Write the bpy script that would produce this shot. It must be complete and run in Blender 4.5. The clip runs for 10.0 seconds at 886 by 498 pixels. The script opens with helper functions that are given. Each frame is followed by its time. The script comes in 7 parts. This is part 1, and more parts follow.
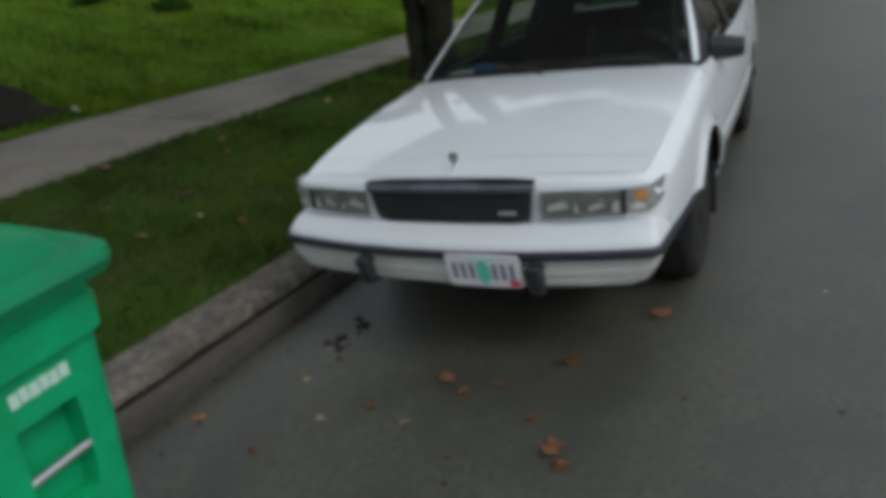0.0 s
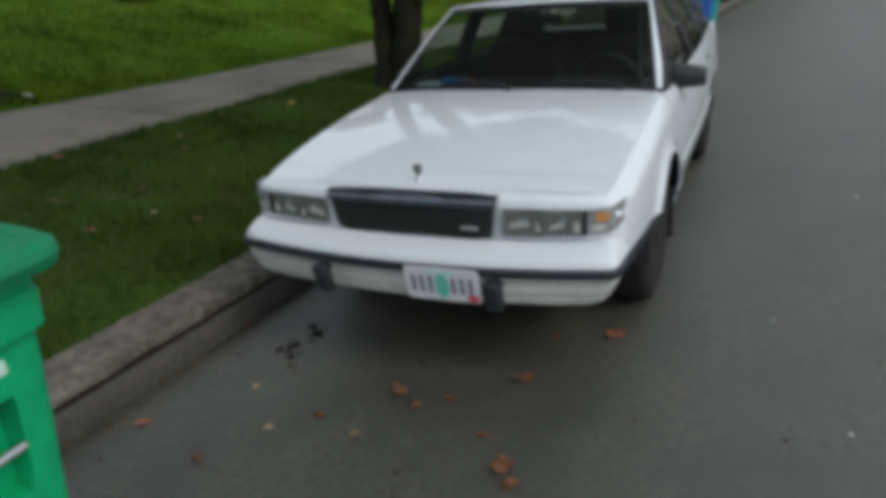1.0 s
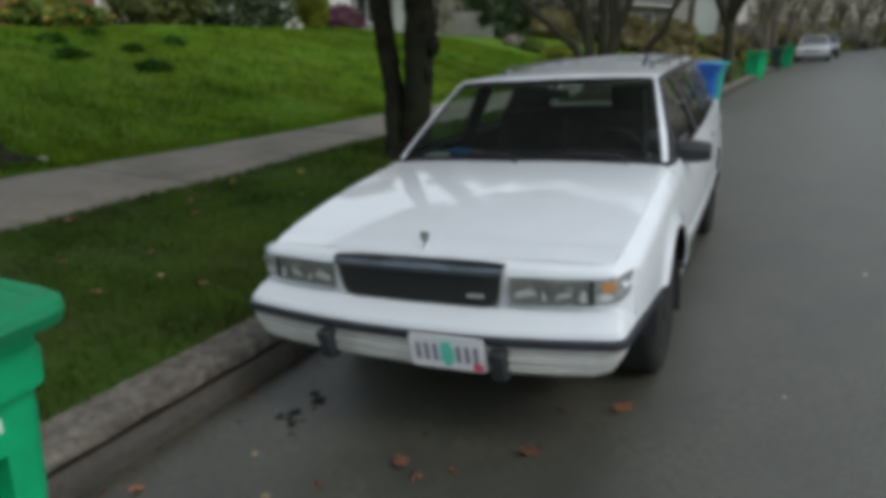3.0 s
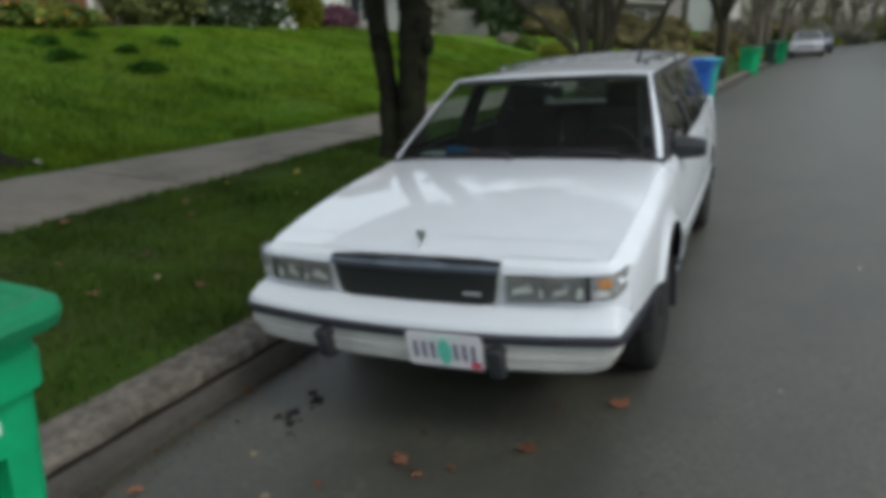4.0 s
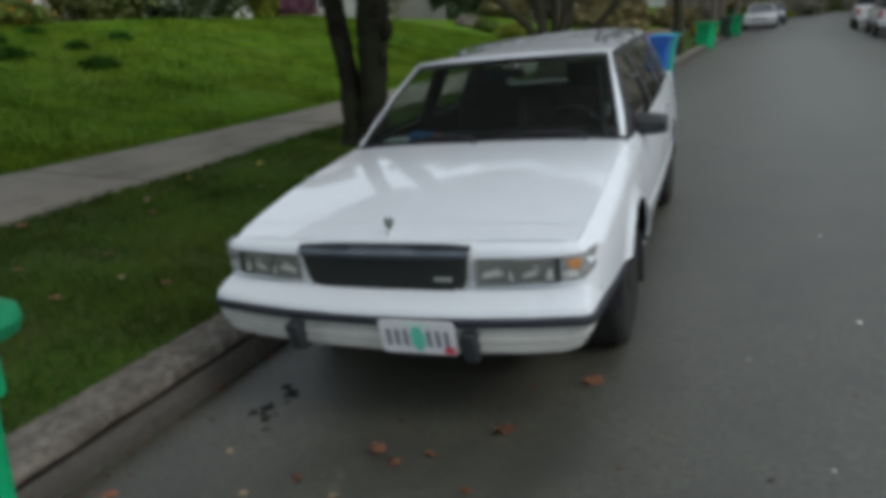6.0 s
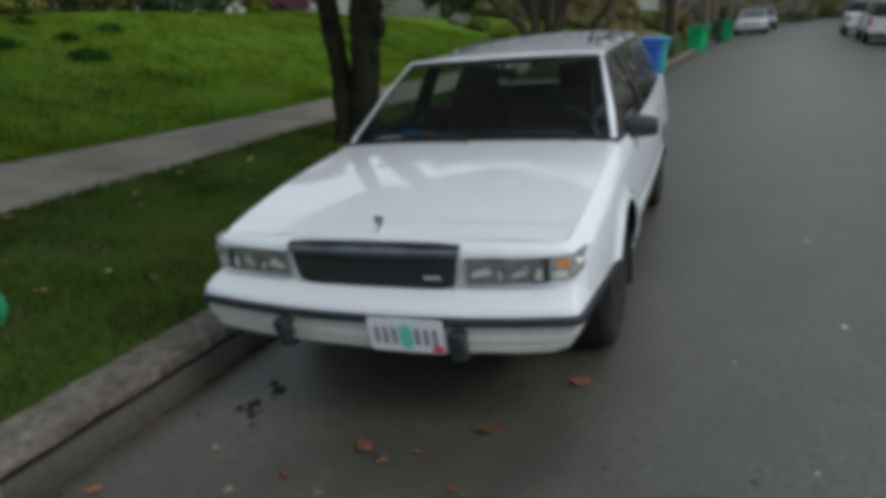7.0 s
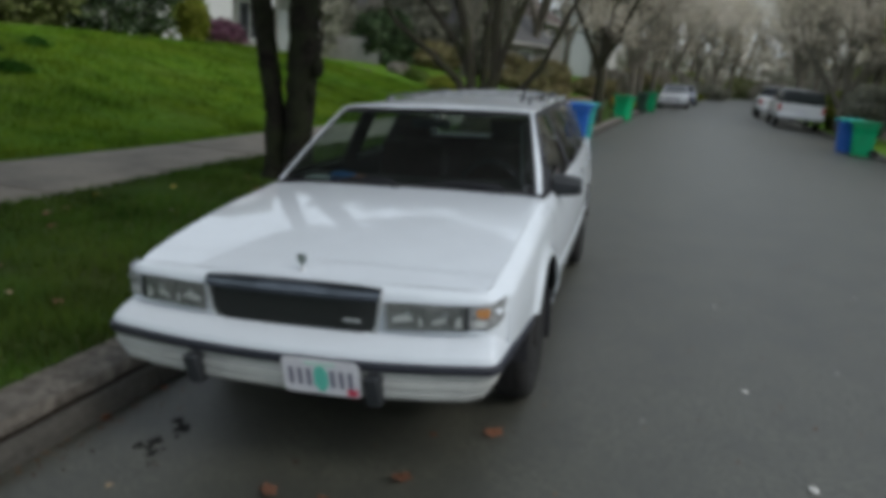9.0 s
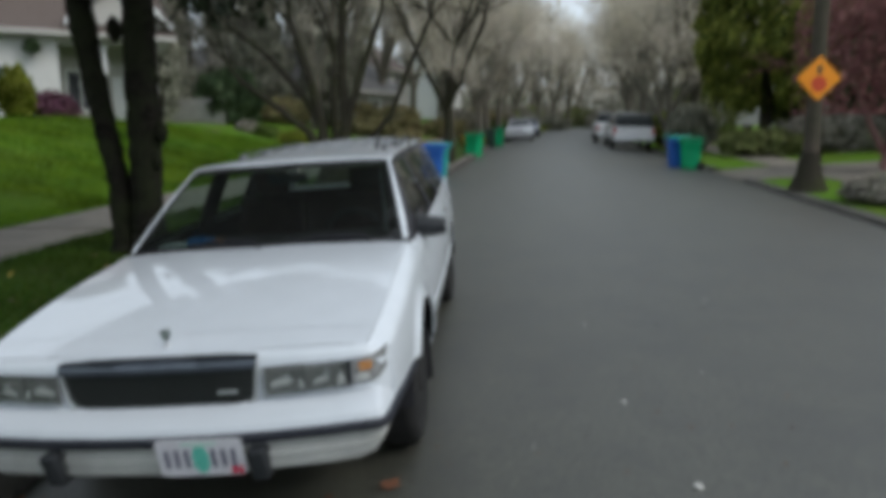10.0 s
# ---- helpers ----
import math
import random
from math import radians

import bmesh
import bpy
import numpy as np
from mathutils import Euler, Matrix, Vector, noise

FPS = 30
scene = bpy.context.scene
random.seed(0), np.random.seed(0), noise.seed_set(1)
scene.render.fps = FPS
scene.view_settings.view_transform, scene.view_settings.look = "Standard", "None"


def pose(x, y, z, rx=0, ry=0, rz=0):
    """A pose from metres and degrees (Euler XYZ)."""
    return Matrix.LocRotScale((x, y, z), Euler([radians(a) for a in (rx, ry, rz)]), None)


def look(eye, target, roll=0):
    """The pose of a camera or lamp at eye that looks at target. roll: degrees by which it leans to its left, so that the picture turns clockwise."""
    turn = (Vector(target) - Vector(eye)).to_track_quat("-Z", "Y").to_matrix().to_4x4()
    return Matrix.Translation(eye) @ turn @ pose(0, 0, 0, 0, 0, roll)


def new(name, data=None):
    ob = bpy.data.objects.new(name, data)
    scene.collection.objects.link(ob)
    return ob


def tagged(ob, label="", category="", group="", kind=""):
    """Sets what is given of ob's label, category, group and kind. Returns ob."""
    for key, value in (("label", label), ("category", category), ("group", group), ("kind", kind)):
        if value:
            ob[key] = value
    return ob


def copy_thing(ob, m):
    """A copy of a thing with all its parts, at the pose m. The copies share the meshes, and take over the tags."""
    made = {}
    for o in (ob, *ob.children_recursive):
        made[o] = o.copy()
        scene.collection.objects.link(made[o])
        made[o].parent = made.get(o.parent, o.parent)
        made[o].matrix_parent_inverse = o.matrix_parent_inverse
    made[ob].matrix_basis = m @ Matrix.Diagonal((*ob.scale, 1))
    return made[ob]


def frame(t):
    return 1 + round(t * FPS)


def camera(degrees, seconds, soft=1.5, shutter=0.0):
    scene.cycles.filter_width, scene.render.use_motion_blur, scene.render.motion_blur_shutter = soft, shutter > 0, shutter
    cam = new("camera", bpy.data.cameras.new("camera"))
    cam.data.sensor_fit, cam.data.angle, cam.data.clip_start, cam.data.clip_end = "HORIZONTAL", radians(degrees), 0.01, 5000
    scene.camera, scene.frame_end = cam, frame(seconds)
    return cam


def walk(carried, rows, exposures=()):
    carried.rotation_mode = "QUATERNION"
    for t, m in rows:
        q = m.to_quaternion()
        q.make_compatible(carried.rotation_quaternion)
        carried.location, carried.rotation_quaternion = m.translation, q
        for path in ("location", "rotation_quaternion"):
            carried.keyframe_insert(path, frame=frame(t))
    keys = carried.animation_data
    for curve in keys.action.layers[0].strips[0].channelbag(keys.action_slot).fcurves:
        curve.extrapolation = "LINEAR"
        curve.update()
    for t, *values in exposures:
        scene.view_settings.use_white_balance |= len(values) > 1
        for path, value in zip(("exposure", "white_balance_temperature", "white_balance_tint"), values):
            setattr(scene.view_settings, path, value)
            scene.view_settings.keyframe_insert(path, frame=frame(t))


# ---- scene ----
cam = camera(62.7, 10.0, soft=6.0, shutter=0.35)
PATH = [
    (0, (1.274, -2.333, 1.561), (0.379, -0.701, 0.828), -8.8),
    (0.2, (1.258, -2.322, 1.57), (0.385, -0.694, 0.794), -7.5),
    (0.5, (1.253, -2.327, 1.551), (0.411, -0.641, 0.882), -3.9),
    (0.8, (1.24, -2.318, 1.558), (0.497, -0.57, 0.893), -3.3),
    (1, (1.25, -2.322, 1.568), (0.465, -0.631, 0.846), -4.5),
    (1.2, (1.243, -2.316, 1.554), (0.464, -0.544, 1.012), -4.4),
    (1.5, (1.25, -2.332, 1.551), (0.498, -0.535, 1.095), -2.8),
    (2, (1.245, -2.322, 1.554), (0.482, -0.548, 1.031), -2.1),
    (2.5, (1.246, -2.322, 1.554), (0.466, -0.563, 1.009), -2.3),
    (2.7, (1.246, -2.322, 1.554), (0.45, -0.569, 1.014), -2.7),
    (3.8, (1.249, -2.329, 1.554), (0.427, -0.587, 1.015), -4.4),
    (4, (1.249, -2.329, 1.554), (0.445, -0.579, 1.013), -3.9),
    (4.5, (1.243, -2.317, 1.554), (0.489, -0.544, 1.017), -3.9),
    (5, (1.253, -2.336, 1.554), (0.453, -0.593, 0.986), -5.5),
    (5.5, (1.244, -2.319, 1.554), (0.49, -0.555, 0.989), -6.3),
    (5.7, (1.244, -2.319, 1.554), (0.509, -0.552, 0.974), -6.1),
    (6.8, (1.244, -2.32, 1.554), (0.535, -0.546, 0.962), -5.5),
    (7, (1.244, -2.32, 1.554), (0.548, -0.541, 0.962), -4.7),
    (7.5, (1.245, -2.32, 1.554), (0.459, -0.579, 0.963), -5.1),
    (8, (1.247, -2.325, 1.554), (0.556, -0.531, 1.004), -3.1),
    (8.5, (1.248, -2.326, 1.554), (0.651, -0.489, 1.034), -1.1),
    (9, (1.249, -2.329, 1.554), (0.745, -0.454, 1.077), 0.9),
    (9.3, (1.241, -2.318, 1.551), (0.74, -0.436, 1.07), 0.9),
    (9.5, (1.244, -2.32, 1.554), (0.8, -0.434, 1.058), 0.9),
    (9.6, (1.238, -2.307, 1.55), (0.926, -0.42, 0.953), -3.6),
    (9.7, (1.226, -2.285, 1.554), (0.988, -0.402, 0.922), -4.2),
    (9.8, (1.232, -2.293, 1.568), (1.021, -0.384, 1.008), -4.5),
    (10, (1.241, -2.312, 1.555), (1.087, -0.351, 1.191), -4.0),
]
# the wagon leans with the street's crown and its gentle climb; the path is given in the wagon's own frame
TILT = pose(0, 0, 0, 1.4, 0, 0) @ pose(0, 0, 0, 0, -3.7, 0)
# seconds, stops, kelvin and tint
EXPOSURES = [(0, 0.3, 6500, 10), (0.2, 0.38, 6500, 10), (0.5, 0.65, 6500, 10), (0.8, 0.56, 6500, 10), (1, 0.5, 6500, 10), (1.5, 0.5, 6500, 10), (2.5, 0.53, 6500, 10), (4, 0.62, 6500, 10), (5, 0.5, 6500, 10), (5.5, 0.48, 6482, 10), (7, 0.46, 6428, 10), (9, 0.42, 6356, 10), (9.5, 0.45, 6338, 10), (10, 0.48, 6320, 10)]
walk(cam, [(t, TILT @ look(eye, aim, roll)) for t, eye, aim, roll in PATH], EXPOSURES)

# ---- daylight: an overcast sky and a wide, weak sun ----
world = bpy.data.worlds.new("overcast_sky")
scene.world = world
world.use_nodes = True
wn, wl = world.node_tree.nodes, world.node_tree.links
sky = wn.new("ShaderNodeTexSky")
sky.sky_type, sky.sun_disc = "NISHITA", False
sky.sun_elevation, sky.sun_rotation = radians(46), radians(112)
sky.dust_density, sky.air_density, sky.ozone_density = 4.0, 1.0, 1.0
soft_sky = wn.new("ShaderNodeMixRGB")
soft_sky.inputs[0].default_value = 0.75
soft_sky.inputs[2].default_value = (8.35, 9.25, 9.95, 1)
wl.new(sky.outputs[0], soft_sky.inputs[1])
wl.new(soft_sky.outputs[0], wn["Background"].inputs[0])
wn["Background"].inputs[1].default_value = 0.085
sun = new("sun", bpy.data.lights.new("sun", "SUN"))
sun.data.energy, sun.data.angle, sun.data.color = 0.8, radians(25), (1.0, 0.98, 0.93)
sun.matrix_world = look((0, 0, 0), (-math.sin(radians(112)) * math.cos(radians(46)), -math.cos(radians(112)) * math.cos(radians(46)), -math.sin(radians(46))))

# ---- materials ----
def material(name, a, b=None, rough=0.6, metal=0.0, grain=40.0, blotch=1.5, bump=0.0, bump_scale=120.0, c=None, vary=0.0, coat=0.0, spec=0.5, coat_rough=0.04):
    """A surface of colour a that grades into b by fine grain and, at a larger scale, into c."""
    m = bpy.data.materials.new(name)
    m.use_nodes = True
    n, l = m.node_tree.nodes, m.node_tree.links
    p = n["Principled BSDF"]
    p.inputs["Roughness"].default_value, p.inputs["Metallic"].default_value = rough, metal
    p.inputs["Coat Weight"].default_value, p.inputs["Coat Roughness"].default_value = coat, coat_rough
    p.inputs["Specular IOR Level"].default_value = spec
    b = b or tuple(v * 0.85 for v in a)
    c = c or tuple((u + v) * 0.47 for u, v in zip(a, b))
    pos = n.new("ShaderNodeTexCoord")

    def cloud(scale, detail):
        t = n.new("ShaderNodeTexNoise")
        t.inputs["Scale"].default_value, t.inputs["Detail"].default_value = scale, detail
        t.inputs["Roughness"].default_value = 0.65
        l.new(pos.outputs["Object"], t.inputs["Vector"])
        return t.outputs["Fac"]

    def ramp(src, lo, hi):
        r = n.new("ShaderNodeMapRange")
        r.inputs[1].default_value, r.inputs[2].default_value = lo, hi
        l.new(src, r.inputs[0])
        return r.outputs[0]

    def mix(f, x, y):
        k = n.new("ShaderNodeMixRGB")
        l.new(f, k.inputs[0])
        for i, v in ((1, x), (2, y)):
            if isinstance(v, tuple):
                k.inputs[i].default_value = (*v, 1)
            else:
                l.new(v, k.inputs[i])
        return k.outputs[0]

    col = mix(ramp(cloud(grain, 6), 0.35, 0.65), a, b)
    col = mix(ramp(cloud(blotch, 5), 0.42, 0.68), col, c)
    if vary:
        info = n.new("ShaderNodeObjectInfo")
        hsv = n.new("ShaderNodeHueSaturation")
        l.new(col, hsv.inputs["Color"])
        r = n.new("ShaderNodeMapRange")
        r.inputs[3].default_value, r.inputs[4].default_value = 1 - vary, 1 + vary
        l.new(info.outputs["Random"], r.inputs[0])
        l.new(r.outputs[0], hsv.inputs["Value"])
        col = hsv.outputs[0]
    l.new(col, p.inputs["Base Color"])
    if bump:
        bn = n.new("ShaderNodeBump")
        bn.inputs["Strength"].default_value, bn.inputs["Distance"].default_value = bump, 0.01
        l.new(cloud(bump_scale, 8), bn.inputs["Height"])
        l.new(bn.outputs[0], p.inputs["Normal"])
    return m


def island_material(name, cols, rough=0.7, trans=0.0, worn=None):
    """Colour that differs from piece to piece of one mesh."""
    m = bpy.data.materials.new(name)
    m.use_nodes = True
    n, l = m.node_tree.nodes, m.node_tree.links
    p = n["Principled BSDF"]
    p.inputs["Roughness"].default_value = rough
    p.inputs["Specular IOR Level"].default_value = 0.1
    geo, r = n.new("ShaderNodeNewGeometry"), n.new("ShaderNodeValToRGB")
    l.new(geo.outputs["Random Per Island"], r.inputs[0])
    e = r.color_ramp.elements
    while len(e) < len(cols):
        e.new(0.5)
    for i, cc in enumerate(cols):
        e[i].position, e[i].color = i / (len(cols) - 1), (*cc, 1)
    pos, t = n.new("ShaderNodeTexCoord"), n.new("ShaderNodeTexNoise")
    t.inputs["Scale"].default_value, t.inputs["Detail"].default_value = 1.8, 5
    l.new(pos.outputs["Object"], t.inputs["Vector"])
    hsv, mr = n.new("ShaderNodeHueSaturation"), n.new("ShaderNodeMapRange")
    mr.inputs[1].default_value, mr.inputs[2].default_value = 0.35, 0.65
    mr.inputs[3].default_value, mr.inputs[4].default_value = 0.6, 1.3
    l.new(t.outputs["Fac"], mr.inputs[0])
    l.new(mr.outputs[0], hsv.inputs["Value"])
    l.new(r.outputs[0], hsv.inputs["Color"])
    if worn:
        wide, span, blend = n.new("ShaderNodeTexNoise"), n.new("ShaderNodeMapRange"), n.new("ShaderNodeMixRGB")
        wide.inputs["Scale"].default_value, wide.inputs["Detail"].default_value = 0.45, 4
        l.new(pos.outputs["Object"], wide.inputs["Vector"])
        span.inputs[1].default_value, span.inputs[2].default_value, span.inputs[4].default_value = 0.42, 0.62, 0.75
        l.new(wide.outputs["Fac"], span.inputs[0])
        l.new(span.outputs[0], blend.inputs[0])
        l.new(r.outputs[0], blend.inputs[1])
        blend.inputs[2].default_value = (*worn, 1)
        l.new(blend.outputs[0], hsv.inputs["Color"])
    l.new(hsv.outputs[0], p.inputs["Base Color"])
    if trans:
        tr, mx = n.new("ShaderNodeBsdfTranslucent"), n.new("ShaderNodeMixShader")
        mx.inputs[0].default_value = trans
        l.new(hsv.outputs[0], tr.inputs[0])
        l.new(p.outputs[0], mx.inputs[1])
        l.new(tr.outputs[0], mx.inputs[2])
        l.new(mx.outputs[0], n["Material Output"].inputs[0])
    return m


def glass(name, tint, ior=1.5, rough=0.02, veil=0.0):
    m = bpy.data.materials.new(name)
    m.use_nodes = True
    n, l = m.node_tree.nodes, m.node_tree.links
    clear, gloss, mx, fr = n.new("ShaderNodeBsdfTransparent"), n.new("ShaderNodeBsdfGlossy"), n.new("ShaderNodeMixShader"), n.new("ShaderNodeFresnel")
    clear.inputs[0].default_value = (*tint, 1)
    gloss.inputs["Roughness"].default_value = rough
    fr.inputs[0].default_value = ior
    l.new(fr.outputs[0], mx.inputs[0])
    l.new(clear.outputs[0], mx.inputs[1])
    l.new(gloss.outputs[0], mx.inputs[2])
    # Uneven pale film: hazy lenses, and a reflected veil painted onto the windows.
    film, mx2 = n.new("ShaderNodeBsdfDiffuse"), n.new("ShaderNodeMixShader")
    film.inputs[0].default_value = (0.42, 0.46, 0.45, 1)
    pos, spots, amount = n.new("ShaderNodeTexCoord"), n.new("ShaderNodeTexNoise"), n.new("ShaderNodeMapRange")
    spots.inputs["Scale"].default_value, spots.inputs["Detail"].default_value = 5.0, 6
    l.new(pos.outputs["Object"], spots.inputs["Vector"])
    l.new(spots.outputs["Fac"], amount.inputs[0])
    amount.inputs[1].default_value, amount.inputs[2].default_value = 0.3, 0.7
    amount.inputs[3].default_value, amount.inputs[4].default_value = veil * 0.5, veil * 1.5
    l.new(amount.outputs[0], mx2.inputs[0])
    l.new(mx.outputs[0], mx2.inputs[1])
    l.new(film.outputs[0], mx2.inputs[2])
    l.new(mx2.outputs[0], n["Material Output"].inputs[0])
    return m


ASPHALT = material("asphalt", (0.022, 0.022, 0.015), (0.08, 0.08, 0.06), 0.5, grain=42, blotch=2.3, bump=0.35, bump_scale=120, c=(0.034, 0.034, 0.026), spec=0.95)
CONCRETE = material("old_concrete", (0.148, 0.128, 0.10), (0.212, 0.186, 0.148), 0.9, grain=28, blotch=1.3, bump=0.5, bump_scale=90, c=(0.105, 0.092, 0.074), vary=0.1)
KERB_STONE = material("kerb_concrete", (0.07, 0.062, 0.052), (0.19, 0.168, 0.142), 0.9, grain=20, blotch=5.5, bump=0.8, bump_scale=60, c=(0.055, 0.048, 0.038), vary=0.12)
KERB_DARK = material("grimy_gutter_concrete", (0.042, 0.039, 0.033), (0.075, 0.07, 0.06), 0.92, grain=24, blotch=4, bump=0.8, bump_scale=60, c=(0.05, 0.046, 0.038), vary=0.12)
SOIL = material("dark_soil", (0.011, 0.009, 0.007), (0.028, 0.022, 0.016), 0.95, spec=0.1, grain=30, blotch=3, bump=0.8, bump_scale=50)
MULCH = material("bark_mulch", (0.15, 0.088, 0.058), (0.24, 0.155, 0.11), 0.95, grain=18, blotch=1.2, bump=0.8, bump_scale=40)
# Verge turf: the tree's shade is put into a darker copy of TURF.
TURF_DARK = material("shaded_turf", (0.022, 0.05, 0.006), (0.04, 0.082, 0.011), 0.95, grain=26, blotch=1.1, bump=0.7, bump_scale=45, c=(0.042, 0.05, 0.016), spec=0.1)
TURF = material("lawn_turf", (0.053, 0.122, 0.008), (0.096, 0.19, 0.013), 0.95, grain=14, blotch=0.55, bump=0.7, bump_scale=30, c=(0.085, 0.13, 0.014), spec=0.1)
# Verge blades carry the same shade in their colour, unlike BLADES.
BLADES_DARK = island_material("shaded_verge_blades", [(0.017, 0.046, 0.005), (0.03, 0.083, 0.008), (0.048, 0.105, 0.013), (0.085, 0.092, 0.022)], 0.8, 0.2, (0.05, 0.078, 0.011))
BLADES = island_material("lawn_blades", [(0.045, 0.115, 0.007), (0.082, 0.188, 0.01), (0.12, 0.225, 0.016), (0.15, 0.215, 0.022)], 0.8, 0.2, (0.12, 0.17, 0.011))
PAINT = material("white_car_paint", (0.60, 0.635, 0.675), (0.63, 0.665, 0.705), 0.55, grain=6, blotch=1.2, c=(0.585, 0.62, 0.655), coat=1.0, spec=0.2, coat_rough=0.012)
# Skirt white is darkened for the shade under the bumper.
SKIRT_WHITE = material("shaded_skirt_white", (0.36, 0.365, 0.35), (0.42, 0.425, 0.40), 0.45, grain=8, blotch=3, c=(0.29, 0.29, 0.27))
BUMPER_WHITE = material("white_bumper_cover", (0.55, 0.58, 0.615), (0.59, 0.62, 0.655), 0.38, grain=8, blotch=2, coat=0.4)
BLACK_RUBBER = material("black_rubber", (0.014, 0.014, 0.017), (0.022, 0.022, 0.026), 0.65, grain=50, bump=0.1, spec=0.3)
TYRE = material("tyre_rubber", (0.013, 0.013, 0.013), (0.026, 0.025, 0.024), 0.85, spec=0.25, grain=30, bump=0.3, bump_scale=80)
NAVY_STRIP = material("dark_bumper_strip", (0.010, 0.011, 0.019), (0.015, 0.016, 0.026), 0.45, grain=30)
DARK_PLASTIC = material("dark_grey_plastic", (0.019, 0.021, 0.024), (0.027, 0.03, 0.033), 0.55, grain=40, spec=0.3)
CHROME = material("chrome", (0.72, 0.73, 0.75), (0.66, 0.67, 0.69), 0.14, metal=1.0, grain=10)
DULL_CHROME = material("dull_chrome", (0.15, 0.165, 0.185), (0.11, 0.12, 0.14), 0.38, metal=1.0, grain=12)
PALE_TRIM = material("pale_bright_trim", (0.5, 0.52, 0.52), (0.42, 0.44, 0.44), 0.3, metal=0.5, grain=20)
GLINT_WHITE = material("white_lamp_glint", (0.82, 0.82, 0.80), (0.88, 0.88, 0.86), 0.3, grain=20)
RACK_GREY = material("roof_rack_grey", (0.2, 0.21, 0.22), (0.25, 0.26, 0.27), 0.6, grain=20)
STEEL = material("galvanised_steel", (0.55, 0.56, 0.57), (0.45, 0.46, 0.47), 0.35, metal=0.9, grain=30)
GRILLE_BLACK = material("grille_black", (0.026, 0.029, 0.028), (0.038, 0.041, 0.04), 0.45, grain=60)
INTERIOR = material("dark_interior", (0.024, 0.019, 0.02), (0.04, 0.03, 0.031), 0.8, spec=0.2, grain=35, bump=0.2)
SEAT_CLOTH = material("maroon_seat_cloth", (0.038, 0.02, 0.02), (0.055, 0.03, 0.03), 0.9, spec=0.1, grain=60, bump=0.3)
HEADLINER = material("grey_headliner", (0.10, 0.10, 0.105), (0.13, 0.13, 0.135), 0.9, grain=40)
AMBER = material("amber_lens", (0.42, 0.15, 0.035), (0.28, 0.10, 0.03), 0.2, grain=90, blotch=35, c=(0.5, 0.26, 0.1), coat=0.5)
LAMP_SILVER = material("lamp_reflector", (0.66, 0.67, 0.65), (0.5, 0.51, 0.49), 0.2, metal=0.35, grain=30)
LENS_GREY = material("hazy_reflector", (0.24, 0.245, 0.235), (0.42, 0.425, 0.41), 0.25, metal=0.4, grain=70, blotch=25, coat=0.6)
MARKER_GREY = material("marker_lens", (0.15, 0.155, 0.155), (0.24, 0.25, 0.25), 0.25, grain=60, blotch=30, c=(0.33, 0.33, 0.33), coat=0.3)
LAMP_GREY = material("lamp_housing", (0.17, 0.17, 0.165), (0.25, 0.25, 0.24), 0.4, grain=12)
CLEAR = glass("clear_lens", (0.98, 0.98, 0.97), 1.3, 0.06, 0.035)
TINTED = glass("tinted_glass", (0.72, 0.84, 0.79), 1.55, 0.015, 0.014)
SIDE_GLASS = glass("side_glass", (0.70, 0.78, 0.75), 1.5, 0.03, 0.012)
PLATE_WHITE = material("plate_white", (0.62, 0.60, 0.64), (0.68, 0.67, 0.70), 0.5, grain=25)
PLATE_TEAL = material("plate_teal", (0.10, 0.48, 0.38), (0.14, 0.55, 0.44), 0.5, grain=25)
PLATE_INK = material("plate_ink", (0.16, 0.15, 0.2), (0.2, 0.19, 0.24), 0.5, grain=25)
PLATE_RED = material("sticker_red", (0.62, 0.05, 0.09), (0.55, 0.05, 0.1), 0.5, grain=25)
BIN_GREEN = material("green_bin_plastic", (0.001, 0.32, 0.125), (0.003, 0.37, 0.15), 0.5, spec=0.3, grain=12, blotch=2.5, c=(0.006, 0.245, 0.09), bump=0.05)
BIN_LID = material("green_lid_plastic", (0.002, 0.22, 0.085), (0.005, 0.26, 0.105), 0.55, grain=12, blotch=3, c=(0.012, 0.18, 0.08), bump=0.05, spec=0.25)
BIN_BLUE = material("blue_bin_plastic", (0.012, 0.10, 0.42), (0.016, 0.12, 0.48), 0.42, grain=12)
BIN_TEAL = material("teal_bin_plastic", (0.015, 0.33, 0.30), (0.02, 0.38, 0.34), 0.42, grain=12)
BIN_DARK = material("dark_green_bin", (0.008, 0.035, 0.022), (0.012, 0.05, 0.03), 0.45, grain=12)
PALE_PRINT = material("pale_print", (0.42, 0.62, 0.54), (0.5, 0.68, 0.6), 0.6, grain=60)
BARK_DARK = material("dark_bark", (0.006, 0.0055, 0.0045), (0.027, 0.024, 0.019), 0.95, grain=16, blotch=3, bump=1.0, bump_scale=28, c=(0.026, 0.03, 0.016), spec=0.06)
BARK_GREY = material("grey_bark", (0.02, 0.0175, 0.013), (0.055, 0.049, 0.037), 0.95, grain=22, blotch=2, bump=0.9, bump_scale=30, c=(0.04, 0.042, 0.021), spec=0.08)
# Far bark is paled: distance haze is put into its colour.
BARK_FAR = material("hazed_far_bark", (0.115, 0.10, 0.078), (0.175, 0.155, 0.122), 0.95, grain=12, blotch=1, c=(0.10, 0.10, 0.07))
# Twig tones are raised against their own shading and for a hazy background.
TWIG = material("paled_bare_twigs", (0.50, 0.445, 0.365), (0.62, 0.555, 0.455), 0.95, grain=5, blotch=0.5, c=(0.50, 0.46, 0.32), vary=0.12)
